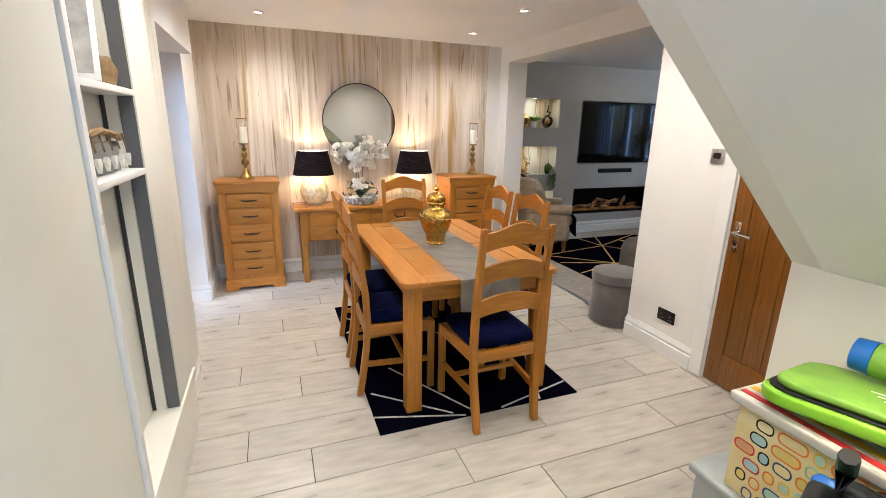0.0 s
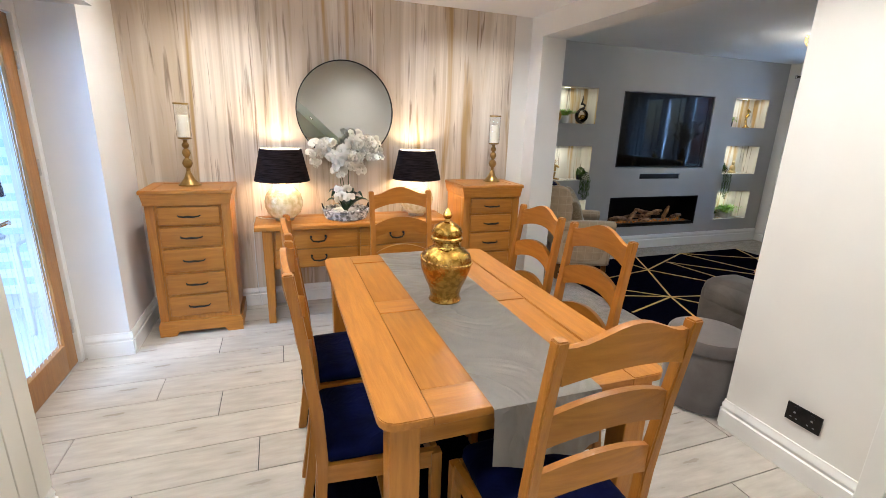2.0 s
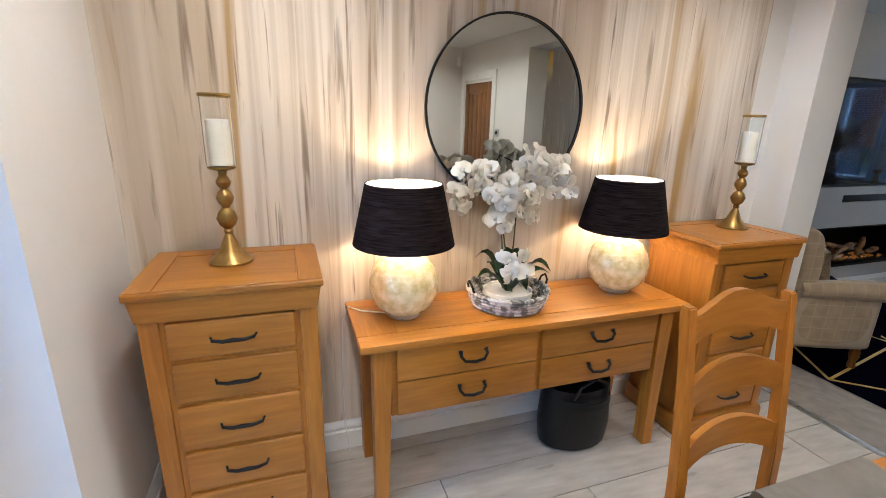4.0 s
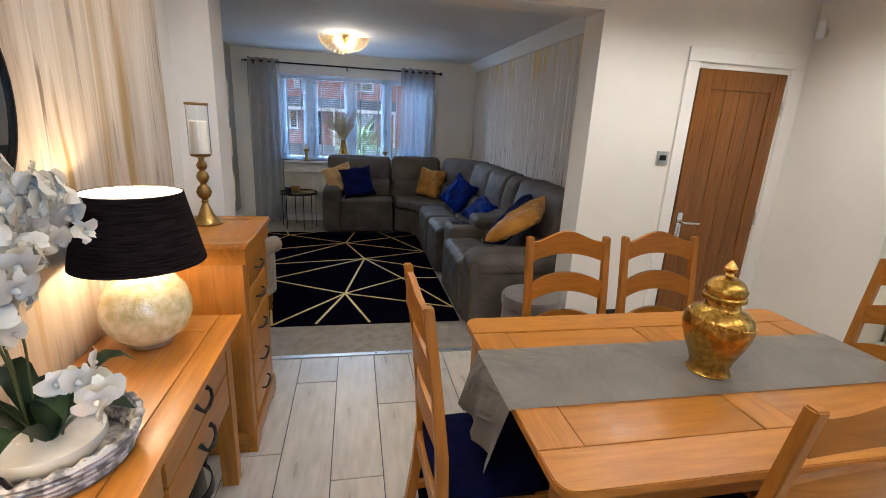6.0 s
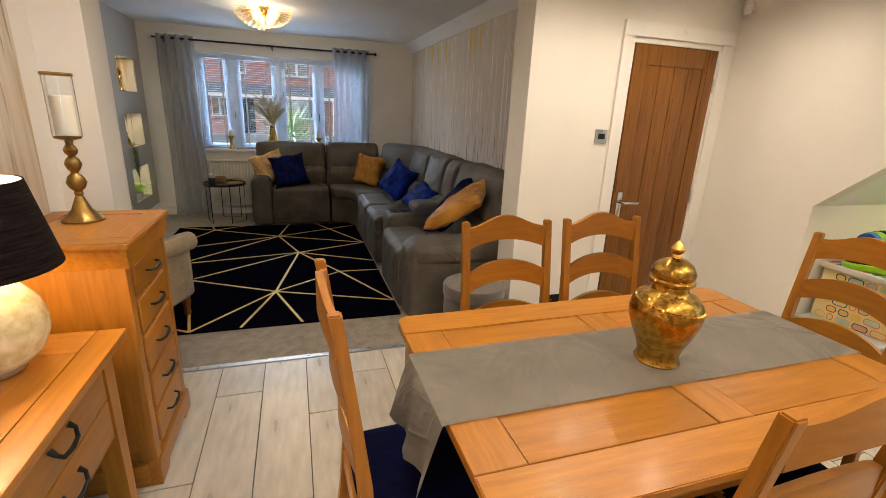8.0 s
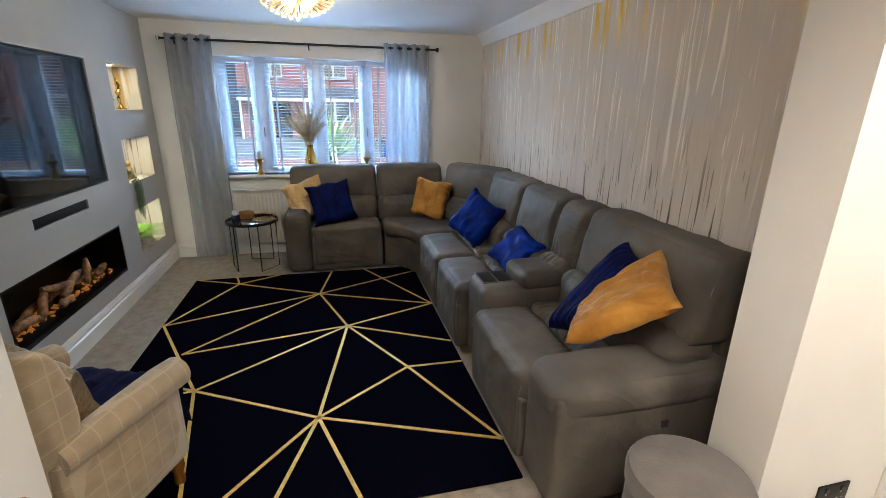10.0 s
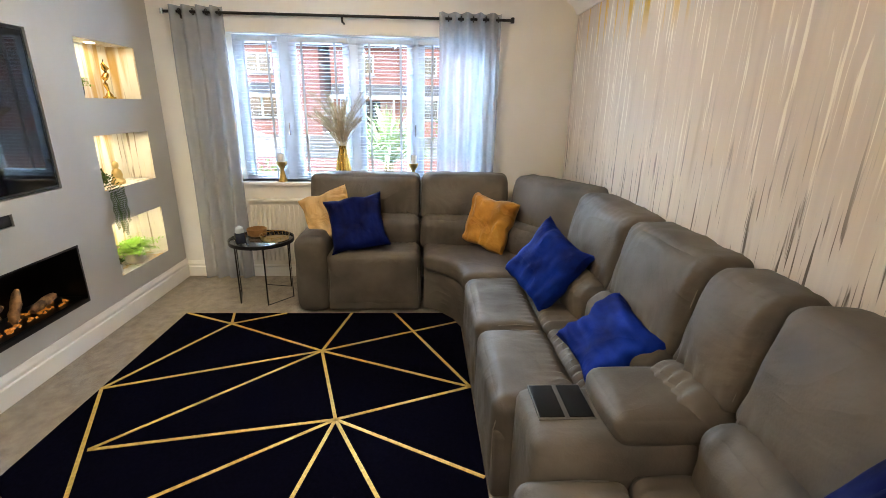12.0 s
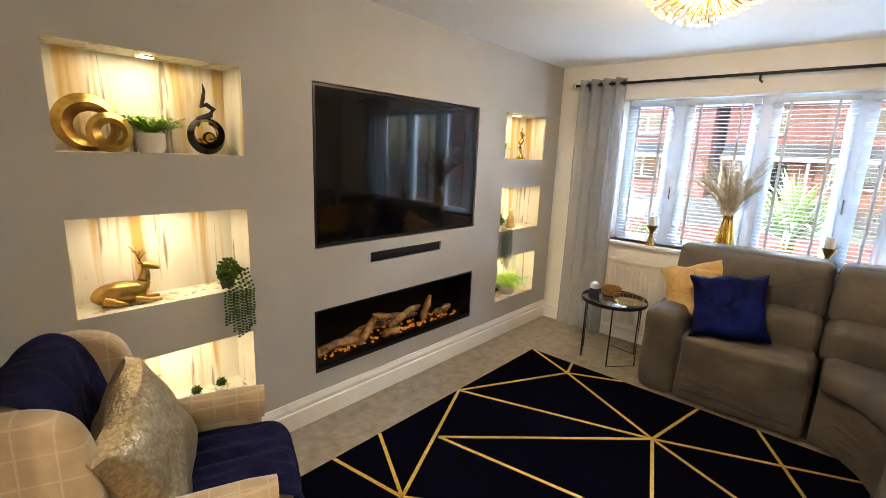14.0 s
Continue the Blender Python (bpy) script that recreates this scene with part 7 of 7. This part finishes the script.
for x in (-0.10, 0.10):
    for y in (-0.09, 0.09):
        part("leg", lathe([(0.022, 0), (0.02, 0.226)], 12, centre=(x, y, 0)), DEEPBLUE, pc)
mb = thing("mint_tub", "mint plastic tub with a lid", "box", pose(1.60, 1.13, 0.4655))
part("tub", bx(-0.075, 0.075, -0.05, 0.05, 0, 0.085, 0.012, 3), MINT, mb)
part("lid", bx(-0.082, 0.082, -0.057, 0.057, 0.086, 0.10, 0.005), MINT, mb)
tk = thing("toy_truck", "black toy truck standing upright on the play table", "toy", pose(1.36, 1.12, 0.4655, 0, 0, 20))
part("chassis", bx(-0.06, 0.06, -0.035, 0.035, 0.03, 0.24, 0.012), BLACK, tk)
part("cab", bx(-0.075, 0.075, -0.05, 0.05, 0.24, 0.37, 0.02, 3), BLACK, tk)
part("arm", tube([(0.02, 0, 0.34), (0.09, 0.0, 0.40), (0.05, 0, 0.46)], 0.018), BLACK, tk)
for x in (-0.07, 0.07):
    for z in (0.033, 0.20):
        bm = lathe([(0.022, -0.014), (0.033, -0.010), (0.033, 0.010), (0.022, 0.014)], 18)
        bm.transform(pose(x, 0, z, 0, 90, 0))
        part("wheel", bm, BLACK, tk)

# ================= gate and kitchen =================
GATEW = mat("white_gate_enamel", (0.66, 0.62, 0.54), None, 10, 0.35)
gate = thing("safety_gate", "white metal child gate standing open in the doorway", "gate", pose(0, 0, 0))
part("floor_bar", bx(-0.055, 1.125, 0.435, 0.465, 0.003, 0.03, 0.004), GATEW, gate)
for x0_, x1_, n_ in ((0.625, 1.12, 7), (-0.05, 0.135, 3)):
    part("top_bar", bx(x0_, x1_, 0.438, 0.462, 0.705, 0.725, 0.004), GATEW, gate)
    for k in range(n_ + 1):
        x = x0_ + 0.012 + (x1_ - x0_ - 0.024) * k / n_
        r = 0.012 if (x0_ > 0.5 and k == 0) or (x0_ < 0.5 and k == n_) else 0.006
        part("upright", tube([(x, 0.45, 0.03), (x, 0.45, 0.715)], r, 8), GATEW, gate)
leaf_ = part("gate_leaf", bx(0.60, 0.615, -0.06, 0.43, 0.695, 0.715, 0.003), GATEW, gate, "swung-open gate leaf")
part("leaf_rail", bx(0.60, 0.615, -0.06, 0.43, 0.05, 0.07, 0.003), GATEW, leaf_)
for k in range(8):
    part("leaf_upright", tube([(0.6075, -0.05 + 0.067 * k, 0.06), (0.6075, -0.05 + 0.067 * k, 0.70)], 0.006, 8), GATEW, leaf_)
part("latch", bx(0.595, 0.64, 0.43, 0.47, 0.71, 0.74, 0.006), GREYP, gate)
KFLOOR = mat("white_gloss_floor_tile", (0.72, 0.76, 0.80), (0.68, 0.72, 0.76), 2, 0.16, coat=0.3)
KUNIT = mat("white_gloss_lacquer", (0.78, 0.80, 0.82), (0.75, 0.77, 0.79), 3, 0.14)
kf = setting("floor_kitchen", bx(-1.7, 3.3, -2.75, 0.4, -0.12, -0.008), GROUT, "white gloss square kitchen tiles", "floor")
for k in range(6):
    for j in range(5):
        part("tile", bx(-1.7 + 0.8 * k, -0.903 + 0.8 * k, -2.75 + 0.6 * j, -2.153 + 0.6 * j, -0.007, 0.0, 0.001, 1), KFLOOR, kf, smooth=False)
setting("wall_kitchen_back", bx(-1.7, 3.3, -2.85, -2.7, 0, CEILING), CEIL, "white kitchen wall", "wall")
setting("wall_kitchen_west", bx(-1.8, -1.7, -2.85, 0.4, 0, CEILING), CEIL, "white kitchen wall", "wall")
setting("wall_kitchen_east", bx(3.3, 3.4, -2.85, 0.4, 0, CEILING), CEIL, "white kitchen wall", "wall")
setting("wall_kitchen_front_east", bx(2.26, 3.3, 0.3, 0.45, 0, CEILING), CEIL, "white kitchen wall", "wall")
setting("wall_kitchen_front_west", bx(-1.7, -0.65, 0.3, 0.45, 0, CEILING), CEIL, "white kitchen wall", "wall")
setting("ceiling_kitchen", bx(-1.8, 3.4, -2.85, 0.4, CEILING, CEILING + 0.1), CEIL, "white kitchen ceiling", "ceiling")
LED = mat("cool_led_strip", (0.9, 0.9, 0.9), None, 5, 0.4, emit=(0.95, 0.97, 1.0), glow=7.0)
solid("worktop", bx(-1.69, 3.29, -2.698, -2.06, 0.885, 0.915, 0.006), KUNIT, "white quartz kitchen worktop", "worktop")
for k in range(6):
    x = -1.69 + 0.83 * k
    cb = thing("base_cabinet", "white gloss handleless base cabinet", "cabinet", pose(x, 0, 0), "kitchen base cabinets")
    part("body", bx(0.002, 0.826, -2.697, -2.10, 0.12, 0.884), KUNIT, cb)
    for z0_, z1_ in ((0.125, 0.394), (0.397, 0.637), (0.64, 0.868)):
        part("drawer_front", bx(0.004, 0.824, -2.10, -2.08, z0_, z1_, 0.003), KUNIT, cb)
    part("kickboard", bx(0.002, 0.826, -2.16, -2.14, 0.0, 0.12), KUNIT, cb)
    wc = thing("wall_cabinet", "white gloss handleless wall cabinet", "cabinet", pose(x, 0, 0), "kitchen wall cabinets")
    part("body", bx(0.002, 0.826, -2.698, -2.36, 1.76, 2.14), KUNIT, wc)
    part("door", bx(0.004, 0.824, -2.36, -2.34, 1.755, 2.14, 0.003), KUNIT, wc)
solid("led_strip", bx(-1.65, 3.25, -2.13, -2.115, 0.105, 0.118), LED, "cool light strip under the base cabinets", "light strip")
solid("led_strip", bx(-1.65, 3.25, -2.42, -2.38, 2.143, 2.155), LED, "light strip on top of the wall cabinets", "light strip")
for x in (0.55, 1.15, 0.0):
    socket((x, -2.7, 1.12), 180)
orn = thing("white_flower_ornament", "white round-petalled ornament on the worktop", "ornament", pose(1.62, -2.35, 0.915))
part("base", lathe([(0.06, 0), (0.06, 0.012)], 20), GREYP, orn)
for x, z in ((-0.07, 0.07), (0.02, 0.06), (0.06, 0.14), (-0.03, 0.16), (0.10, 0.22), (-0.09, 0.20)):
    bm = bmesh.new()
    bmesh.ops.create_uvsphere(bm, u_segments=14, v_segments=9, radius=0.055, matrix=Matrix.Translation((x, 0, z)) @ Matrix.Diagonal((1, 0.5, 1, 1)))
    part("disc", bm, GREYP if x > 0.05 else CERAMIC, orn)
for k, x in enumerate((0.82, 0.90, 0.98)):
    solid("canister", lathe([(0.035, 0), (0.037, 0.01), (0.037, 0.11), (0.03, 0.12), (0, 0.122)], 18), GREYP if k != 1 else WHITEPL, "small grey canister on the worktop", "canister", pose(x, -2.35, 0.915), "worktop canisters")
solid("kitchen_box", bx(-0.1, 0.1, -0.05, 0.05, 0, 0.1, 0.008), mat("mauve_box", (0.36, 0.32, 0.38), None, 9, 0.5), "mauve box behind the canisters", "box", pose(0.92, -2.45, 0.915))
bask = thing("toy_basket", "brown woven basket full of bright toys", "basket", pose(0.90, 0.24, 0))
BASK = mat("brown_wicker", (0.12, 0.07, 0.035), (0.06, 0.035, 0.018), 30, 0.8, bump=0.9, bscale=60)
for k in range(9):
    r = 1 + 0.012 * k
    part("strand", tube([(x * r, y * r, 0.014 + 0.026 * k) for x, y in rounded(-0.17, 0.17, -0.12, 0.12, 0.04)], 0.0135, 6, closed=True), BASK, bask)
part("bottom", bx(-0.16, 0.16, -0.11, 0.11, 0.003, 0.016), BASK, bask)
for k in range(22):
    s = rng.uniform(0.025, 0.045)
    bm = puff(-s, s, -s * 0.7, s * 0.7, -s * 0.5, s * 0.5, s * 0.3, 0.002, 4)
    bm.transform(Matrix.LocRotScale((rng.uniform(-0.13, 0.13), rng.uniform(-0.09, 0.09), rng.uniform(0.16, 0.26)), Euler((rng.uniform(0, 3), rng.uniform(0, 3), 0)), None))
    part("toy", bm, rng.choice([LIME, BLUEP, WHITEPL, MINT, LIME]), bask)
bm, rows = bmesh.new(), []
for j in range(9):
    rows.append([bm.verts.new((1.06 - 0.012 * i + 0.01 * math.sin(i * 1.3 + j * 0.4), 0.33 - 0.028 * i + 0.012 * math.sin(j * 0.7), 0.90 - 0.055 * j)) for i in range(7)])
for a, b in zip(rows, rows[1:]):
    for i in range(6):
        bm.faces.new((a[i], a[i + 1], b[i + 1], b[i]))
bmesh.ops.solidify(bm, geom=bm.faces[:], thickness=0.006)
solid("hanging_cloth", bm, mat("grey_cotton", (0.30, 0.30, 0.34), (0.2, 0.2, 0.24), 9, 0.9), "grey cloth hanging inside the kitchen doorway", "cloth")

# ================= bright hall behind the glazed door =================
setting("floor_hall", bx(-2.5, -0.5, 3.2, 6.0, -0.12, -0.0015), KFLOOR, "white tiled hall floor", "floor")
setting("wall_hall_south", bx(-2.5, -0.65, 3.1, 3.2, 0, CEILING), PAINT, "white hall wall", "wall")
setting("wall_hall_north", bx(-2.5, -0.65, 6.0, 6.1, 0, CEILING), PAINT, "white hall wall", "wall")
setting("ceiling_hall", bx(-2.6, -0.65, 3.1, 6.1, CEILING, CEILING + 0.1), CEIL, "white hall ceiling", "ceiling")
bm = bx(-2.6, -2.5, 3.1, 3.5, 0, CEILING)
box(bm, -2.6, -2.5, 5.8, 6.1, 0, CEILING)
box(bm, -2.6, -2.5, 3.5, 5.8, 2.15, CEILING)
box(bm, -2.6, -2.5, 3.5, 5.8, 0, 0.12)
setting("wall_hall_west", bm, PAINT, "white hall wall with a wide window", "wall")
bb = thing("banded_blind", "white and sheer banded roller blind, drawn", "blind", pose(0, 0, 0))
# both band materials emit blue to stand in for daylight shining through the blind
BANDW = mat("white_band_daylight_glow", (0.80, 0.82, 0.84), None, 20, 0.7, emit=(0.40, 0.66, 1.0), glow=0.42)
BANDS = mat("sheer_band_daylight_glow", (0.6, 0.68, 0.75), None, 20, 0.7, emit=(0.14, 0.42, 1.0), glow=0.32)
part("headbox", bx(-2.2, -0.66, 5.92, 5.99, 1.95, 2.03, 0.01), DEEPBLUE, bb)
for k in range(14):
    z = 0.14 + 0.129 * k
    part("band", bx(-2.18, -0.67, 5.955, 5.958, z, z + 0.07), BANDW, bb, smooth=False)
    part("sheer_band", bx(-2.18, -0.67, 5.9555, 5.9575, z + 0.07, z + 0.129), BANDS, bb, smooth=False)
ht = thing("hall_table", "slim white hall table", "table", pose(-1.02, 5.55, 0))
part("top", bx(-0.2, 0.12, -0.14, 0.14, 0.64, 0.665, 0.004), GLOSS, ht)
for x in (-0.17, 0.09):
    for y in (-0.11, 0.11):
        part("leg", bx(x - 0.018, x + 0.018, y - 0.018, y + 0.018, 0, 0.64, 0.004), GLOSS, ht)
hl = thing("hall_lamp", "small unlit lamp with a dark blue shade", "lamp", pose(-1.07, 5.55, 0.665))
part("base", lathe([(0.05, 0), (0.055, 0.02), (0.02, 0.05), (0.012, 0.3)], 20), METAL, hl)
part("shade", lathe_open([(0.10, 0.285), (0.07, 0.53)], 0.003, 30), NAVY, hl)

# ================= outside the lounge window =================
ASPHALT = mat("grey_asphalt", (0.07, 0.07, 0.072), (0.05, 0.05, 0.05), 3, 0.9, bump=0.3, bscale=60)
PAVE = mat("grey_paving", (0.30, 0.29, 0.27), (0.24, 0.23, 0.21), 2, 0.85, bump=0.2)
BRICK = mat("red_brick", (0.45, 0.22, 0.175), (0.34, 0.16, 0.13), 3, 0.85, rand=0.12)
MORTAR = mat("red_brick_wall", (0.44, 0.22, 0.175), (0.34, 0.16, 0.13), 4, 0.9, bump=0.5, bscale=20, stretch=(1, 1, 3))
PORCHTILE = mat("grey_slate_roof", (0.17, 0.18, 0.20), (0.11, 0.12, 0.135), 8, 0.8, bump=0.4, stretch=(1, 1, 4))
ROOF = mat("brown_roof_tile", (0.10, 0.07, 0.06), (0.07, 0.05, 0.045), 8, 0.85, bump=0.4, stretch=(1, 1, 4))
setting("ground", bx(-60, 80, -60, 80, -0.5, -0.35), PAVE, "grey paving reaching the horizon", "ground")
setting("road", bx(13.5, 19.0, -60, 80, -0.349, -0.34), ASPHALT, "grey asphalt street", "road")
gw = tagged(part("garden_wall", bx(11.8, 12.02, -4, 16, -0.35, 0.52), MORTAR), "low red brick garden wall", "wall", kind="structure")
for k in range(60):
    part("coping", bx(11.77, 12.05, -4 + 0.333 * k, -3.672 + 0.333 * k, 0.521, 0.575, 0.006, 1), BRICK, gw, smooth=False)


def house(y, seed):
    h = thing("house", "red brick house with white windows and a gable", "house", pose(33, y, -0.35), "houses across the street")
    part("wall", bx(0, 7, -4.6, 4.6, 0, 5.2), MORTAR, h)
    part("gable_wall", slab([(-2.6, 5.2), (0.4, 5.2), (-1.1, 7.2)], "x", -0.25, 3), MORTAR, h)
    part("bay", bx(-0.25, 0.0, -2.6, 0.4, 0, 5.2), MORTAR, h)
    part("roof", slab([(-0.4, 5.2), (7.4, 5.2), (3.5, 8.2)], "y", -4.8, 4.8), ROOF, h)
    for s in (-1, 1):
        part("barge_board", slab([(-1.1 + s * 1.75, 5.05), (-1.1 + s * 1.75, 5.3), (-1.1, 7.45), (-1.1, 7.15)], "x", -0.45, -0.26), GLOSS, h)
    for yy, zz, w, hh, x in ((-1.1, 1.0, 1.9, 1.3, -0.26), (-1.1, 3.6, 1.6, 1.15, -0.26), (2.6, 3.6, 1.3, 1.15, -0.01), (3.6, 1.0, 1.0, 1.2, -0.01)):
        wd = part("window", bx(x - 0.06, x, yy - w / 2, yy + w / 2, zz, zz + hh, 0.01), UPVC, h, "white framed window")
        for k in range(2):
            part("pane", bx(x - 0.07, x - 0.061, yy - w / 2 + 0.08 + k * w / 2, yy - 0.06 + k * w / 2, zz + 0.08, zz + hh - 0.08), SMOKE, wd, smooth=False)
        part("sill", bx(x - 0.14, x, yy - w / 2 - 0.1, yy + w / 2 + 0.1, zz - 0.08, zz), PAVE, wd)
    part("door", bx(-0.05, 0, 1.6, 2.6, 0, 2.1), BLACK, h)
    part("porch_roof", slab([(-1.0, 2.35), (-0.27, 2.35), (-0.27, 3.05)], "y", -3.4, 4.5), PORCHTILE, h, "grey lean-to porch roof")
    part("porch_fascia", bx(-1.06, -1.0, -3.45, 4.55, 2.2, 2.4), GLOSS, h)
    for yy in (-3.3, 0.7, 4.4):
        part("porch_post", bx(-0.98, -0.86, yy - 0.06, yy + 0.06, 0, 2.35), GLOSS, h)
    return h


for k, y in enumerate((-14.5, -4.6, 5.3, 15.2, 25.1)):
    house(y, k)


def car(m, paint, label):
    c = thing("parked_car", label, "car", m, "parked cars")
    body = [(-2.0, 0.35), (-2.05, 0.7), (-1.9, 0.95), (-1.2, 1.0), (-0.6, 1.42), (0.9, 1.45), (1.6, 1.05), (2.05, 0.98), (2.1, 0.5), (2.0, 0.3)]
    bm = slab(body, "x", -0.85, 0.85)
    bmesh.ops.bevel(bm, geom=bm.edges[:], offset=0.07, segments=2, affect="EDGES")
    part("body", bm, paint, c)
    part("side_window", slab([(-1.05, 1.0), (-0.55, 1.36), (0.85, 1.38), (1.35, 1.05)], "x", -0.856, -0.846), SMOKE, c)
    for y in (-1.3, 1.35):
        for x in (-0.78, 0.78):
            bm = lathe([(0.2, -0.1), (0.32, -0.09), (0.32, 0.09), (0.2, 0.1)], 20)
            bm.transform(pose(x, y, 0.32, 0, 90, 0))
            w = part("wheel", bm, BLACK, c)
    return c


car(pose(16.5, 10.2, -0.34), mat("white_car_paint", (0.7, 0.7, 0.72), None, 2, 0.2, coat=0.6), "white parked car on the street")
car(pose(16.5, 1.0, -0.34), mat("blue_car_paint", (0.02, 0.10, 0.42), None, 2, 0.2, coat=0.6), "bright blue parked car on the street")
FOL = mat("garden_leaf", (0.24, 0.30, 0.10), (0.13, 0.18, 0.05), 9, 0.6)
yu = thing("cordyline", "spiky green garden palm outside the window", "shrub", pose(9.4, 4.62, -0.35) @ Matrix.Scale(1.15, 4))
part("trunk", tube([(0, 0, 0), (0.02, 0.02, 0.6), (0, 0, 1.0)], [0.09, 0.07, 0.06], 10), TWINE, yu)
bm = bmesh.new()
for k in range(150):
    z, a = rng.uniform(0.15, 1), k * 2.4
    d = Vector((math.sqrt(max(0, 1 - z * z)) * math.cos(a), math.sqrt(max(0, 1 - z * z)) * math.sin(a), z))
    o, ln = Vector((0, 0, 1.0)), rng.uniform(0.6, 0.95)
    s = d.cross(Vector((0.1, 0.2, 1))).normalized() * 0.018
    mid, tip = o + d * ln * 0.55 + Vector((0, 0, 0.06)), o + d * ln - Vector((0, 0, 0.12))
    v = [bm.verts.new(p) for p in (o - s * 0.5, o + s * 0.5, mid + s, mid - s)]
    t = bm.verts.new(tip)
    bm.faces.new(v)
    bm.faces.new((v[3], v[2], t))
part("leaves", bm, FOL, yu, "long narrow leaves", smooth=False)
for k, (x, y, s) in enumerate(((11.2, 6.6, 0.55), (11.3, 2.4, 0.5), (11.1, 9.0, 0.6), (21.5, 3.0, 1.0))):
    sh = thing("shrub", "loose green garden shrub", "shrub", pose(x, y, -0.35))
    bm = bmesh.new()
    for q in range(420):
        d = Vector((rng.gauss(0, 1), rng.gauss(0, 1), rng.gauss(0, 1))).normalized() * s * rng.uniform(0.5, 1.0)
        o = Vector((d.x, d.y, s * 0.95 + d.z * 0.9))
        w, u = 0.06 * noise.random_unit_vector(), 0.06 * noise.random_unit_vector()
        bm.faces.new([bm.verts.new(p) for p in (o, o + w, o + w + u, o + u)])
    part("crown", bm, FOL, sh, smooth=False)
    part("trunk", tube([(0, 0, 0), (0, 0, s)], [0.04, 0.02], 8), TWINE, sh)

# ================= floor planks =================
JOINT = {2: 0.27, 3: 1.13, 4: 0.46, 5: 0.17, 6: 0.82, 7: 0.45, 8: 0.10, 9: 0.58, 10: 0.95, 11: 0.37, 12: 0.04, 13: 0.70, 1: 0.88, 0: 0.30, -1: 0.66, -2: 1.05, -3: 0.2, -4: 0.62, -5: 0.9, -6: 0.35, 14: 0.3, 15: 0.9}
plank_mesh = {}
for row in range(-6, 18):
    y1_ = 2.23 + 0.235 * (row - 2)
    y0_ = y1_ - 0.235
    y0_, y1_ = max(y0_, 0.45), min(y1_, 5.62)
    if y1_ - y0_ < 0.02:
        continue
    x = JOINT.get(row, 0.4) - 2.4
    while x < 3.0:
        a, b = max(x, -0.62), min(x + 1.2, 2.997)
        if b - a > 0.03:
            key = (round(b - a, 3), round(y1_ - y0_, 3))
            if key not in plank_mesh:
                plank_mesh[key] = None
                p = part("plank", bx(0.0023, key[0] - 0.0023, 0.0023, key[1] - 0.0023, -0.0075, 0.0, 0.0012, 1), TILE, FLOOR_D, smooth=False)
                plank_mesh[key] = p.data
            else:
                p = new("plank", plank_mesh[key])
                p.parent = FLOOR_D
            p.location = (a, y0_, 0)
        x += 1.2
